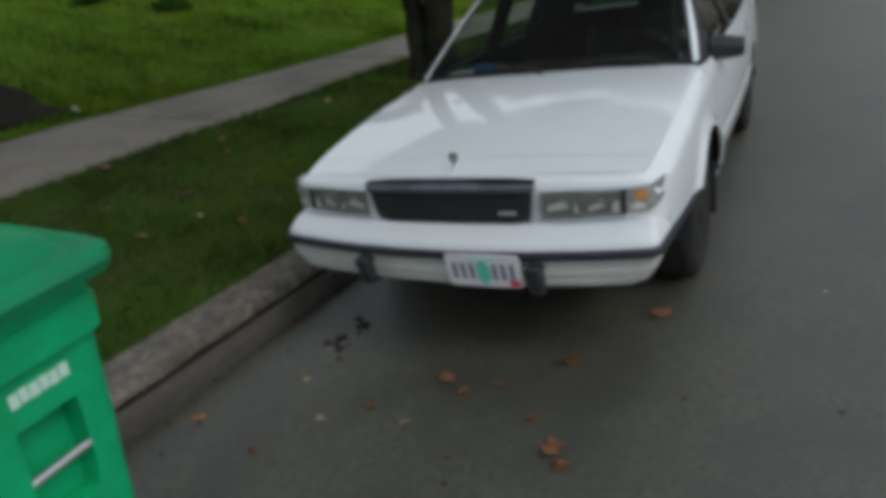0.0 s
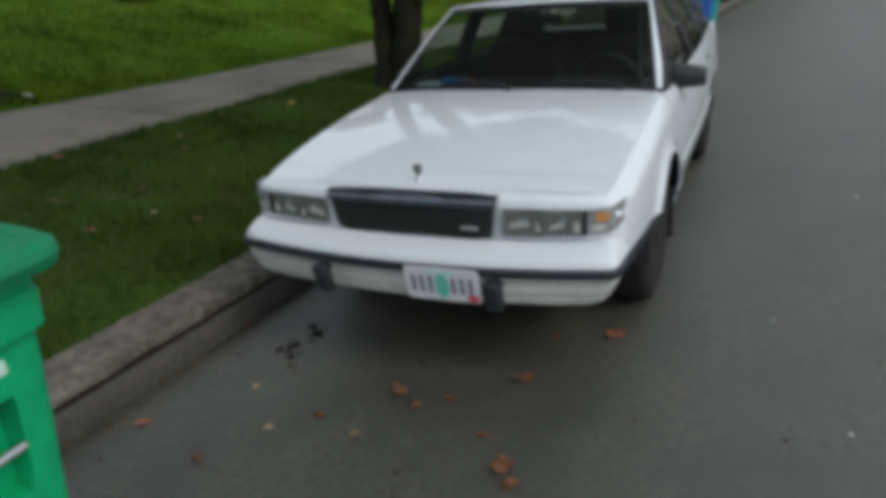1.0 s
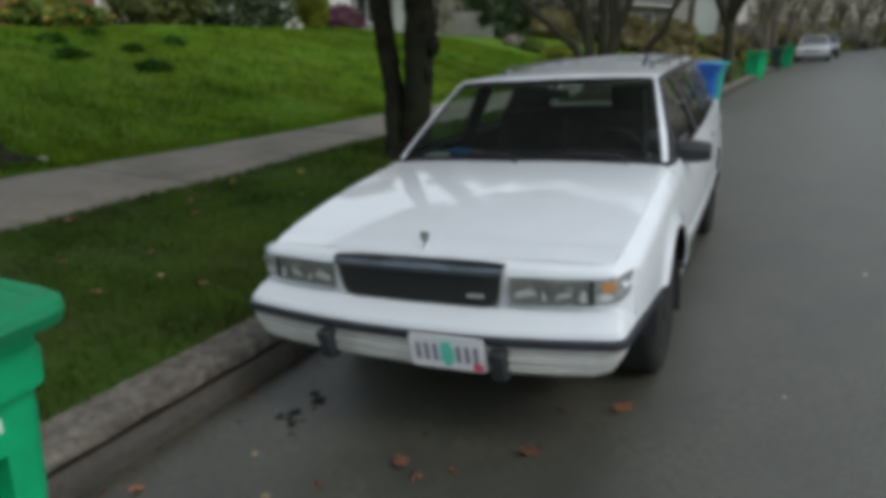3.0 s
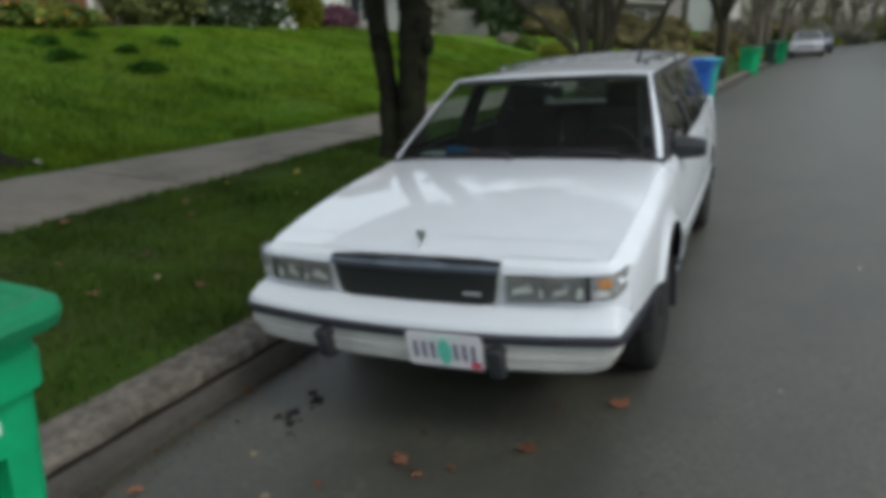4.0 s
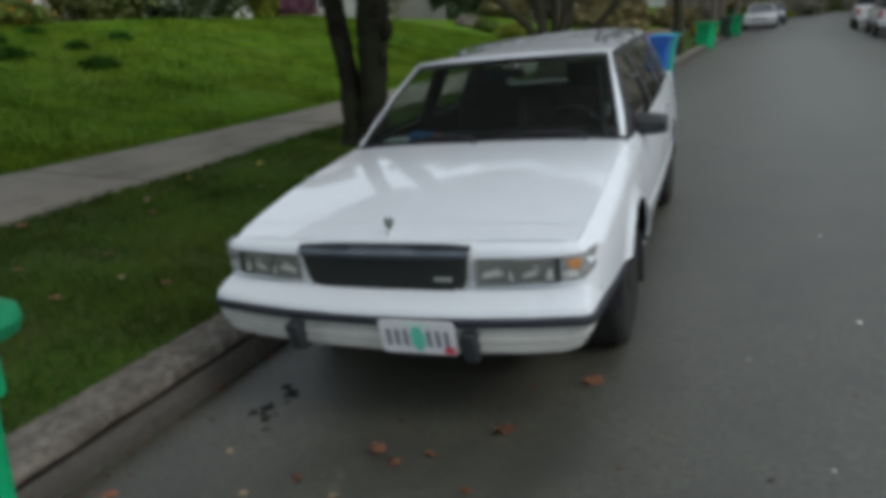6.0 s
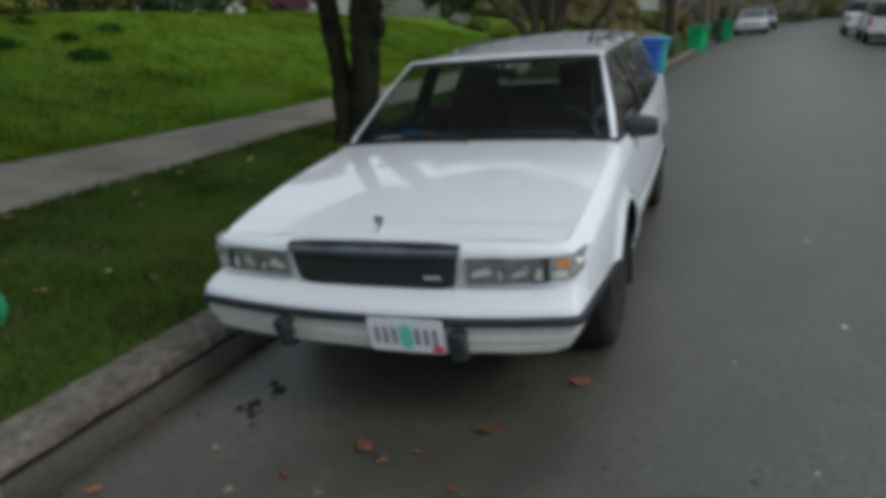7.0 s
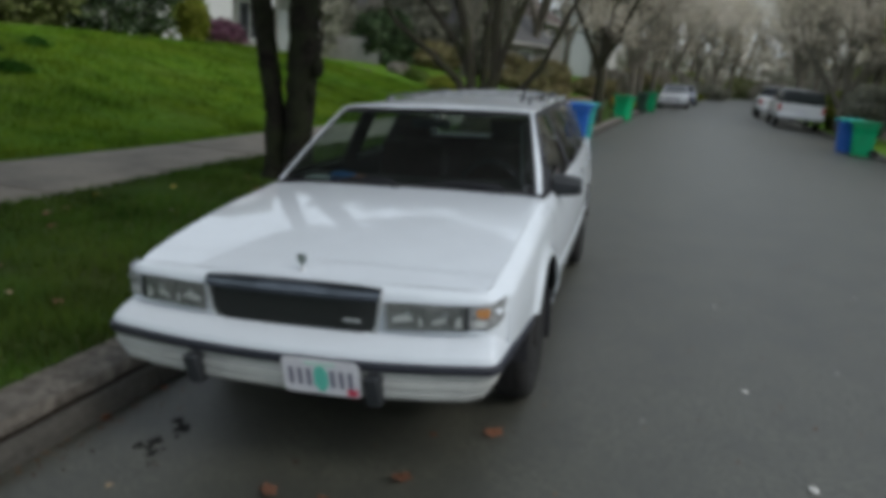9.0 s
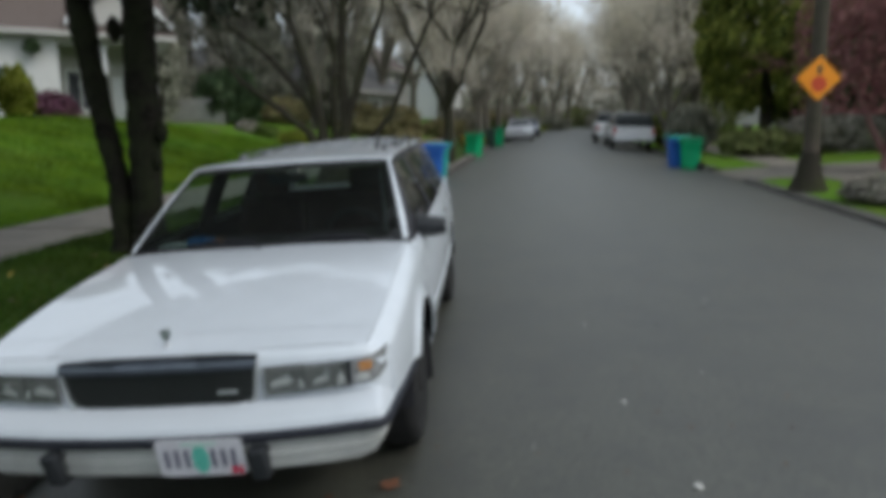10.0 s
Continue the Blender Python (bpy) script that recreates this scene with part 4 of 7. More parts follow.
# roof rack
rack = part("roof_rack", bmesh.new(), DULL_CHROME, wagon, "low roof rack with slats")
for s in (-1, 1):
    part("rack_rail", tube([(s * 0.50, 2.60, roof_z(0.5, 2.6)), (s * 0.50, 2.68, roof_z(0.5, 2.68) + 0.026), (s * 0.49, 3.4, roof_z(0.5, 3.4) + 0.026), (s * 0.47, 4.2, roof_z(0.5, 4.2) + 0.026), (s * 0.47, 4.3, roof_z(0.5, 4.3))], 0.009, 8), DARK_PLASTIC, rack)
    part("rack_foot", box(s * 0.50 - 0.02, s * 0.50 + 0.02, 2.64, 2.72, roof_z(0.5, 2.7) - 0.005, roof_z(0.5, 2.7) + 0.014, 0.006), RACK_GREY, rack)
for y in (2.95, 3.95):
    part("rack_bar", tube([(-0.5, y, roof_z(0.5, 3) + 0.014), (0, y, roof_z(0, 3) + 0.01), (0.5, y, roof_z(0.5, 3) + 0.014)], 0.005, 8), RACK_GREY, rack)
for k in range(7):
    x = -0.36 + 0.12 * k
    part("roof_slat", tube([(x, y, roof_z(x, y) + 0.003) for y in spaced(2.78, 4.22, 0.12)], 0.0055, 6), RACK_GREY, rack)
part("antenna", tube([(0.44, 2.66, roof_z(0.44, 2.66) - 0.005), (0.46, 2.72, roof_z(0.44, 2.7) + 0.085)], [0.012, 0.006], 8), BLACK_RUBBER, wagon, "short black roof antenna")

# wipers
for x0, x1 in ((-0.30, -0.02), (0.24, 0.54)):
    a, c = ws_point(x0 / 0.72, 0.035), ws_point(x1 / 0.72, 0.005)
    arm = part("wiper", tube([c + Vector((0.02, -0.05, 0.012)), c + Vector((-0.02, -0.025, 0.036)), a.lerp(c, 0.4) + Vector((0, -0.015, 0.034)), a + Vector((0, -0.015, 0.028))], [0.015, 0.012, 0.009, 0.006], 6), BLACK_RUBBER, wagon, "black wiper arm")
    part("wiper_blade", tube([a.lerp(c, -0.35) + Vector((0, 0, 0.014)), a.lerp(c, 0.75) + Vector((0, 0, 0.016))], 0.006, 6), BLACK_RUBBER, arm)

# door mirror
mir = bmesh.new()
mir = grid([[(0.80 + 0.150 * i / 5, 1.70 + dy + 0.02 * i / 5, 0.945 + (z * (1.0 - 0.35 * (i / 5) ** 3)) - 0.008 * i / 5) for dy, z in ((-0.02, -0.055), (-0.055, -0.03), (-0.06, 0.02), (-0.03, 0.058), (0.04, 0.06), (0.05, 0.0), (0.04, -0.058))] for i in range(6)], closed=True)
mir.verts.ensure_lookup_table()
mir.faces.new(mir.verts[-7:])
bmesh.ops.recalc_face_normals(mir, faces=mir.faces[:])
mirror = part("door_mirror", mir, DARK_PLASTIC, wagon, "dark grey door mirror")
part("mirror_stalk", box(0.765, 0.83, 1.66, 1.76, 0.885, 0.955, 0.015), DARK_PLASTIC, mirror)
part("mirror_glass", prism([(0.81, 0.90), (0.95, 0.905), (0.95, 0.985), (0.81, 0.995)], 1.753, 1.757), CHROME, mirror)

# wheels
for s in (-1, 1):
    for y in (AXLE_F, AXLE_R):
        w = part("wheel", lathe([(0.10, -0.085), (0.195, -0.09), (0.20, -0.06), (0.20, 0.07)], "x", 32), BLACK_RUBBER, wagon, "black steel wheel with a dark tyre", pose(s * 0.735, y, TYRE_R, 0, 0, 0 if s < 0 else 180))
        part("tyre", lathe([(0.20, -0.085), (0.215, -0.094), (0.26, -0.098), (0.298, -0.088), (0.312, -0.072), (0.318, -0.055), (0.318, -0.03), (0.313, -0.028), (0.313, -0.02), (0.318, -0.018), (0.318, 0.018), (0.313, 0.02), (0.313, 0.028), (0.318, 0.03), (0.318, 0.055), (0.312, 0.072), (0.298, 0.088), (0.26, 0.098), (0.2, 0.085)], "x", 44), TYRE, w)
        part("hubcap", lathe([(0.001, -0.098), (0.06, -0.098), (0.075, -0.085), (0.15, -0.088), (0.19, -0.094), (0.198, -0.085)], "x", 32), TYRE, w)
    part("mud_flap", box(s * 0.735 - 0.115, s * 0.735 + 0.115, AXLE_F + 0.352, AXLE_F + 0.364, 0.165, 0.44, 0.004), BLACK_RUBBER, wagon, "black mud flap")
    well = grid([[(s * x, c + 0.40 * math.cos(a), 0.32 + 0.38 * math.sin(a)) for a in [math.pi * i / 14 for i in range(15)]] for c in (AXLE_F,) for x in (0.55, 0.84)])
    part("wheel_liner", well, BLACK_RUBBER, wagon)
    well = grid([[(s * x, c + 0.40 * math.cos(a), 0.32 + 0.355 * math.sin(a)) for a in [math.pi * i / 14 for i in range(15)]] for c in (AXLE_R,) for x in (0.55, 0.84)])
    part("wheel_liner", well, BLACK_RUBBER, wagon)
part("underbody", box(-0.60, 0.60, 0.45, 4.6, 0.20, 0.56, 0.03), BLACK_RUBBER, wagon)
part("sill", box(-0.80, 0.80, AXLE_F + 0.42, AXLE_R - 0.42, 0.22, 0.42, 0.02), BLACK_RUBBER, wagon)

# cabin
dash = grid([[(u * 0.74, y + 0.06 * u * u, z) for u in (-1, -0.5, 0, 0.5, 1)] for y, z in ((1.44, 0.915), (1.62, 0.93), (1.86, 0.93), (1.92, 0.88), (1.90, 0.62))])
part("dashboard", dash, INTERIOR, wagon)
part("cabin_floor", box(-0.78, 0.78, 1.6, 4.7, 0.30, 0.40), INTERIOR, wagon)
for s in (-1, 1):
    part("door_lining", grid([[(s * (side_x(y, 0.8) - 0.05), y, z) for y in spaced(1.5, 4.6, 0.3)] for z in (0.36, 0.6, 0.915)]), INTERIOR, wagon)
    seat = part("front_seat", box(s * 0.37 - 0.27, s * 0.37 + 0.27, 2.15, 2.62, 0.45, 0.62, 0.05), SEAT_CLOTH, wagon, "dark cloth seat")
    sb = box(s * 0.34 - 0.24, s * 0.34 + 0.24, 2.55, 2.68, 0.55, 1.06, 0.05, 3)
    for v in sb.verts:
        v.co.y += (v.co.z - 0.55) * 0.3
    part("backrest", sb, SEAT_CLOTH, seat)
    part("headrest", box(s * 0.34 - 0.12, s * 0.34 + 0.12, 2.70, 2.80, 1.08, 1.24, 0.04, 3), SEAT_CLOTH, seat)
part("rear_seat", box(-0.68, 0.68, 3.45, 3.62, 0.45, 1.03, 0.05, 3), SEAT_CLOTH, wagon, "dark rear bench")
part("cargo_shade", box(-0.74, 0.74, 3.62, 4.62, 0.86, 0.88), INTERIOR, wagon)
wheel_pts = [Vector((0.36 + 0.19 * math.cos(a), 2.06 + 0.05 * math.sin(a), 0.84 + 0.17 * math.sin(a))) for a in [2 * math.pi * i / 28 for i in range(29)]]
steer = part("steering_wheel", tube(wheel_pts, 0.016, 8), INTERIOR, wagon, "dark steering wheel")
part("steering_hub", box(0.28, 0.44, 2.03, 2.08, 0.78, 0.88, 0.02), INTERIOR, steer)
part("inner_mirror", box(-0.12, 0.12, 1.98, 2.0, 1.21, 1.27, 0.008), BLACK_RUBBER, wagon, "dark rear-view mirror")
# small things left on the dashboard
part("pillar_lining", tube([ws_point(0.94, 0.06) + Vector((0, 0.07, -0.01)), ws_point(0.94, 0.5) + Vector((0, 0.06, -0.02)), ws_point(0.94, 0.95) + Vector((0, 0.05, -0.03))], [0.042, 0.036, 0.03], 8), INTERIOR, wagon, "dark inner pillar lining")
# Added pale tube that imitates a strip of sky mirrored in the windshield.
part("pillar_edge", tube([ws_point(0.86, 0.10) + Vector((0, 0.10, -0.01)), ws_point(0.875, 0.5) + Vector((0, 0.09, -0.02)), ws_point(0.885, 0.9) + Vector((0, 0.07, -0.03))], 0.007, 6), HEADLINER, wagon, "thin pale line for the sky's reflection in the glass")
solo("blue_bag", join(box(-0.49, -0.41, 1.56, 1.66, 0.925, 0.97, 0.02, 3), box(-0.44, -0.37, 1.60, 1.70, 0.925, 0.955, 0.014, 3)), BAG_BLUE, "small crumpled blue bag on the dashboard", "bag", m=TILT)
solo("orange_cloth", box(-0.36, -0.30, 1.58, 1.66, 0.925, 0.95, 0.012, 3), BAG_ORANGE, "orange cloth on the dashboard", "cloth", m=TILT)
solo("paper_sheet", box(-0.66, -0.50, 1.58, 1.70, 0.926, 0.932), PAPER, "white paper lying on the dashboard", "paper", m=TILT)


# ---- wheeled bins ----
def cart(m, label, body_mat, lid_mat, w=0.60, d=0.68, h=0.98, group="wheeled bins", bar=True):
    """A kerbside cart: its front looks along -y."""
    t = thing("wheeled_bin", label, "bin", group, m=m)

    def ring(z, hw, y0, y1, r=0.05):
        out = []
        for cx, cy, a0 in ((hw - r, y1 - r, 0), (-hw + r, y1 - r, 90), (-hw + r, y0 + r, 180), (hw - r, y0 + r, 270)):
            for k in range(5):
                a = radians(a0 + 22.5 * k)
                out.append((cx + r * math.cos(a), cy + r * math.sin(a), z))
        return out

    hw, f, k = w / 2, -d / 2, d / 2
    lv = [(0.02, 0.80, 0.10), (0.10, 0.815, 0.095), (0.40, 0.86, 0.075), (0.60, 0.895, 0.062), (0.79, 0.925, 0.052), (0.805, 0.96, 0.025), (0.885, 0.97, 0.02), (0.895, 0.955, 0.032), (0.93, 0.965, 0.028), (0.945, 1.0, 0.0), (0.985, 1.0, 0.0), (0.985, 0.93, 0.03)]
    body = grid([ring(z * h, hw * sc, f + o, k - o * 0.6 - 0.02) for z, sc, o in lv], closed=True)
    body.verts.ensure_lookup_table()
    body.faces.new(body.verts[:20][::-1])
    body.faces.new(body.verts[-20:])
    bmesh.ops.recalc_face_normals(body, faces=body.faces[:])
    bo = part("bin_body", body, body_mat, t)
    lid_rows = [ring(h * 0.955, hw * 1.09, f - 0.045, k, 0.07), ring(h * 0.985, hw * 1.12, f - 0.06, k, 0.08), ring(h * 1.005, hw * 1.11, f - 0.055, k, 0.08), ring(h * 1.018, hw * 1.04, f - 0.02, k - 0.02, 0.07), ring(h * 1.0, hw * 0.98, f + 0.02, k - 0.05, 0.06), ring(h * 1.005, hw * 0.90, f + 0.06, k - 0.08, 0.06), ring(h * 1.035, hw * 0.82, f + 0.1, k - 0.12, 0.06), ring(h * 1.045, hw * 0.3, f + 0.3, k - 0.3)]
    lid = grid(lid_rows, closed=True)
    lid.verts.ensure_lookup_table()
    lid.faces.new(lid.verts[-20:])
    lid.faces.new(lid.verts[:20][::-1])
    bmesh.ops.recalc_face_normals(lid, faces=lid.faces[:])
    part("lid", lid, lid_mat, t)
    for s in (-1, 1):
        part("bin_wheel", lathe([(0.02, -0.03), (0.09, -0.03), (0.115, -0.02), (0.12, 0.0), (0.115, 0.02), (0.09, 0.03), (0.02, 0.03)], "x", 20), TYRE, t, m=pose(s * (hw - 0.02), k - 0.06, 0.12))
    part("axle", tube([(-hw, k - 0.06, 0.12), (hw, k - 0.06, 0.12)], 0.012, 8), STEEL, t)
    part("handle", tube([(-hw * 0.7, k - 0.02, h * 0.96), (-hw * 0.7, k + 0.05, h * 0.98), (hw * 0.7, k + 0.05, h * 0.98), (hw * 0.7, k - 0.02, h * 0.96)], 0.016, 8), lid_mat, t)
    if bar:
        fy = lambda z: f + float(np.interp(z / h, [v[0] for v in lv[:5]], [v[2] for v in lv[:5]]))
        z0, z1 = 0.395 * h, 0.665 * h
        cutter = new("cutter", mesh_of(prism([(-0.04, z0), (0.10, z0), (0.114, z0 + 0.06), (0.114, z1), (-0.056, z1), (-0.056, z0 + 0.06)], f - 0.1, fy(0.55 * h) + 0.075), "cutter", body_mat, 0))
        cutter.matrix_basis = m
        mod = bo.modifiers.new("cut", "BOOLEAN")
        mod.object, mod.operation, mod.solver = cutter, "DIFFERENCE", "EXACT"
        bpy.context.view_layer.update()
        cut = bpy.data.meshes.new_from_object(bo.evaluated_get(bpy.context.evaluated_depsgraph_get()))
        bo.modifiers.remove(mod)
        bo.data = cut
        cut.set_sharp_from_angle(angle=radians(35))
        bpy.data.objects.remove(cutter)
        part("catch_bar", tube([(-0.058, fy(0.53 * h) + 0.012, 0.52 * h), (0.116, fy(0.53 * h) + 0.012, 0.52 * h)], 0.013, 12), STEEL, t, "galvanised catch bar")
        for k, (x0, x1) in enumerate(((-0.045, -0.022), (-0.018, 0.004), (0.008, 0.032), (0.036, 0.058), (0.062, 0.084), (0.088, 0.112))):
            z = (0.742 + 0.002 * (k % 2)) * h
            part("print_bar", prism([(x0, z - 0.018), (x1, z - 0.018), (x1, z + 0.018), (x0, z + 0.018)], fy(z) - 0.003, fy(z) + 0.006), PALE_PRINT, bo, "pale printed bar")
    return t


def at_kerb(x, y, turn):
    return pose(x, y, road_z(x, y), 0, 0, turn)


cart(pose(-0.665, -1.483, road_z(-0.68, -1.5), 0, -2.5, 90), "bright green plastic wheeled bin standing at the kerb", BIN_GREEN, BIN_LID, h=1.06, w=0.50)
cart(at_kerb(-0.31, 15.6, 86), "blue wheeled bin further along the kerb", BIN_BLUE, BIN_BLUE, bar=False, h=0.95, w=0.52, d=0.62)
cart(at_kerb(-0.24, 16.5, 84), "teal wheeled bin behind the blue one", BIN_TEAL, BIN_TEAL, bar=False, h=0.95, w=0.52, d=0.62)
cart(at_kerb(0.45, 27.2, 60), "green wheeled bin at the kerb down the street", BIN_GREEN, BIN_LID, bar=False, h=0.95)
cart(at_kerb(1.1, 35.0, 84), "dark green wheeled bin far along the kerb", BIN_DARK, BIN_DARK, bar=False, w=0.5, d=0.55)
cart(at_kerb(1.55, 37.2, 80), "green wheeled bin behind the dark one", BIN_GREEN, BIN_LID, bar=False, w=0.5, d=0.58)
cart(at_kerb(6.88, 20.75, -92), "blue wheeled bin across the street", BIN_BLUE, BIN_TEAL, bar=False, h=0.93)
cart(at_kerb(7.08, 20.0, -100), "green wheeled bin across the street beside the blue one", BIN_GREEN, BIN_LID, bar=False, h=0.93)


# ---- fallen leaves, stains and litter on the street ----
def leaf_mesh(size, lobes, mat, seed):
    rnd = random.Random(seed)
    b = bmesh.new()
    mid = b.verts.new((0, 0, 0.012 * size / 0.06))
    ring = []
    n = lobes * 2 + 2
    for i in range(n):
        a = 2 * math.pi * i / n
        r = size * (1.0 if i % 2 else 0.75) * rnd.uniform(0.5, 1.2)
        ring.append(b.verts.new((r * math.cos(a), r * 0.8 * math.sin(a), rnd.uniform(0.001, 0.02) * size / 0.06)))
    for i in range(n):
        b.faces.new((mid, ring[i], ring[(i + 1) % n]))
    bmesh.ops.solidify(b, geom=b.faces[:], thickness=0.0012)
    return mesh_of(b, "fallen_leaf", mat, 0)


LEAVES = {k: leaf_mesh(s, n, m, i) for i, (k, s, n, m) in enumerate((("big", 0.054, 4, FALLEN), ("mid", 0.04, 4, FALLEN), ("small", 0.03, 3, FALLEN), ("pale", 0.027, 3, FALLEN_PALE), ("yellow", 0.05, 3, FALLEN_YELLOW)))}


def drop_leaf(kind, x, y, z, label, group):
    ob = new("fallen_leaf", LEAVES[kind])
    ob.matrix_basis = pose(x, y, z, random.uniform(-6, 6), random.uniform(-6, 6), random.uniform(0, 360)) @ Matrix.Scale(1.25 if "verge" in group else 1.0, 4)
    tagged(ob, label, "leaf", group)


for kind, x, y in (("big", 0.45, 0.08), ("big", 0.72, 0.55), ("big", 0.0, -0.15), ("mid", 0.10, -0.22), ("pale", -0.60, -0.28), ("small", -0.22, -0.39), ("pale", -0.03, -0.46), ("small", 0.22, -0.14), ("big", 0.54, -0.46), ("mid", 0.59, -0.54), ("mid", -0.88, -0.63), ("mid", -1.0, 0.2), ("small", 0.42, -0.32), ("pale", -0.37, -0.51), ("small", -0.95, 0.55), ("small", -0.5, -0.75), ("small", 0.15, -0.85), ("small", 0.47, 0.45)):
    drop_leaf(kind, x, y, road_z(x, y) + 0.003, "pale dry leaf lying on the asphalt" if kind == "pale" else "brown-orange fallen leaf lying on the asphalt", "leaves on the street")
for kind, x, y in (("big", -3.75, 1.5), ("yellow", -3.54, 3.19), ("yellow", -3.27, 3.94), ("pale", -3.42, 2.47), ("mid", -3.36, 2.4), ("mid", -3.05, 2.12), ("mid", -2.61, 1.19), ("pale", -2.18, 0.85), ("mid", -1.85, 0.85), ("mid", -2.32, 0.49), ("small", -2.9, 0.75), ("mid", -3.4, 2.65), ("small", -1.9, 2.2), ("pale", -2.7, 3.1), ("mid", -3.0, 4.9), ("mid", -2.2, 5.3), ("small", -2.6, 4.4), ("small", -1.7, 1.5), ("mid", -2.0, -0.3), ("mid", -2.5, 6.2)):
    drop_leaf(kind, x, y, land(x, y) + 0.05, "yellow leaf lying in the grass" if kind == "yellow" else "withered brown leaf lying in the grass", "leaves on the verge")


def stain(x, y, rx, ry, seed):
    rnd = random.Random(seed)
    b = bmesh.new()
    ph = [rnd.uniform(0, 6.28) for _ in range(4)]
    pts = []
    for i in range(40):
        a = 2 * math.pi * i / 40
        r = 1 + 0.28 * math.sin(3 * a + ph[0]) + 0.2 * math.sin(5 * a + ph[1]) + 0.12 * math.sin(9 * a + ph[2])
        pts.append((x + rx * r * math.cos(a), y + ry * r * math.sin(a)))
    return prism(pts, 0.0005, 0.004, plane="xy", bm=None)


drip = random.Random(31)
for cx, cy, n, size in ((-0.668, 0.262, 6, 1.0), (-0.612, 0.195, 7, 1.1), (-0.585, 0.13, 3, 0.5), (-0.664, 0.072, 7, 1.2), (-0.602, -0.012, 6, 1.0), (-0.55, -0.08, 3, 0.5), (-0.70, 0.02, 3, 0.5)):
    for k in range(n):
        r = drip.uniform(0.006, 0.015) * size
        x, y = cx + drip.gauss(0, 0.013) * size, cy + drip.gauss(0, 0.018) * size
        solo("oil_stain", stain(x, y, r, r * 1.3, k + n), OIL, "black oil spot soaked into the asphalt", "stain", "oil stains", m=pose(0, 0, road_z(x, y) - 0.001 + 0.0003 * k), smooth=0)

# crumbs of leaf and grit, thickest along the gutter
crumb_v, crumb_f = [], []
cr_rnd = random.Random(12)
for k in range(420):
    y = cr_rnd.uniform(-1.6, 4.5)
    x = LEFT + bend(y) + (0.02 + abs(cr_rnd.gauss(0, 0.10)) if k % 3 else cr_rnd.uniform(0.1, 4.5))
    z, r, a = road_z(x, y) + 0.002, cr_rnd.uniform(0.004, 0.011), cr_rnd.uniform(0, 6.28)
    base = len(crumb_v)
    for q in range(4):
        crumb_v.append((x + r * math.cos(a + 1.57 * q) * (1.6 if q % 2 else 1.0), y + r * math.sin(a + 1.57 * q), z + cr_rnd.uniform(0, 0.005)))
    crumb_v.append((x, y, z + 0.007))
    crumb_f += [(base + q, base + (q + 1) % 4, base + 4) for q in range(4)]
crumb_me = bpy.data.meshes.new("leaf_crumbs")
crumb_me.from_pydata(crumb_v, [], crumb_f)
crumb_me.materials.append(island_material("leaf_crumbs", [(0.03, 0.022, 0.016), (0.12, 0.06, 0.03), (0.22, 0.12, 0.06), (0.2, 0.18, 0.15)], 0.9))
tagged(new("leaf_crumbs", crumb_me), "brown crumbs of leaves and grit on the asphalt", "debris", kind="stuff")
for x, y, r in ((1.86, 1.43, 0.016), (2.01, 0.53, 0.022), (1.83, 2.88, 0.014), (1.35, 0.9, 0.008), (2.4, 1.9, 0.01), (1.6, 0.1, 0.008), (2.9, 3.6, 0.012)):
    b = bmesh.new()
    bmesh.ops.create_icosphere(b, subdivisions=2, radius=r)
    for v in b.verts:
        v.co *= 1 + 0.35 * noise.noise(v.co * 60)
        v.co.z *= 0.45
    solo("pebble", b, LITTER, "small pale pebble lying on the asphalt", "pebble", "pebbles", m=pose(x, y, road_z(x, y) + r * 0.3))


# ---- trees, shrubs and grass ----
class Bunch:
    """Gathers many tubes or leaves into one mesh."""

    def __init__(self):
        self.v, self.f = [], []

    def tube(self, pts, radii, sides):
        base, ref = len(self.v), None
        for i, p in enumerate(pts):
            d = (pts[min(i + 1, len(pts) - 1)] - pts[max(i - 1, 0)]).normalized()
            if ref is None:
                ref = d.orthogonal().normalized()
            u = (ref - d * ref.dot(d)).normalized()
            ref, w = u, d.cross(u)
            for j in range(sides):
                a = 2 * math.pi * j / sides
                self.v.append(tuple(p + (u * math.cos(a) + w * math.sin(a)) * radii[i]))
        for i in range(len(pts) - 1):
            for j in range(sides):
                a, b = base + i * sides + j, base + i * sides + (j + 1) % sides
                self.f.append((a, b, b + sides, a + sides))

    def sliver(self, p, q, w):
        """A twig as thin as a blade."""
        side = (q - p).orthogonal().normalized() * w
        base = len(self.v)
        self.v += [tuple(p - side), tuple(p + side), tuple(q)]
        self.f.append((base, base + 1, base + 2))

    def mesh(self, name, mat, smooth=True):
        me = bpy.data.meshes.new(name)
        me.from_pydata(self.v, [], self.f)
        me.materials.append(mat)
        if smooth:
            me.polygons.foreach_set("use_smooth", [True] * len(me.polygons))
        return me


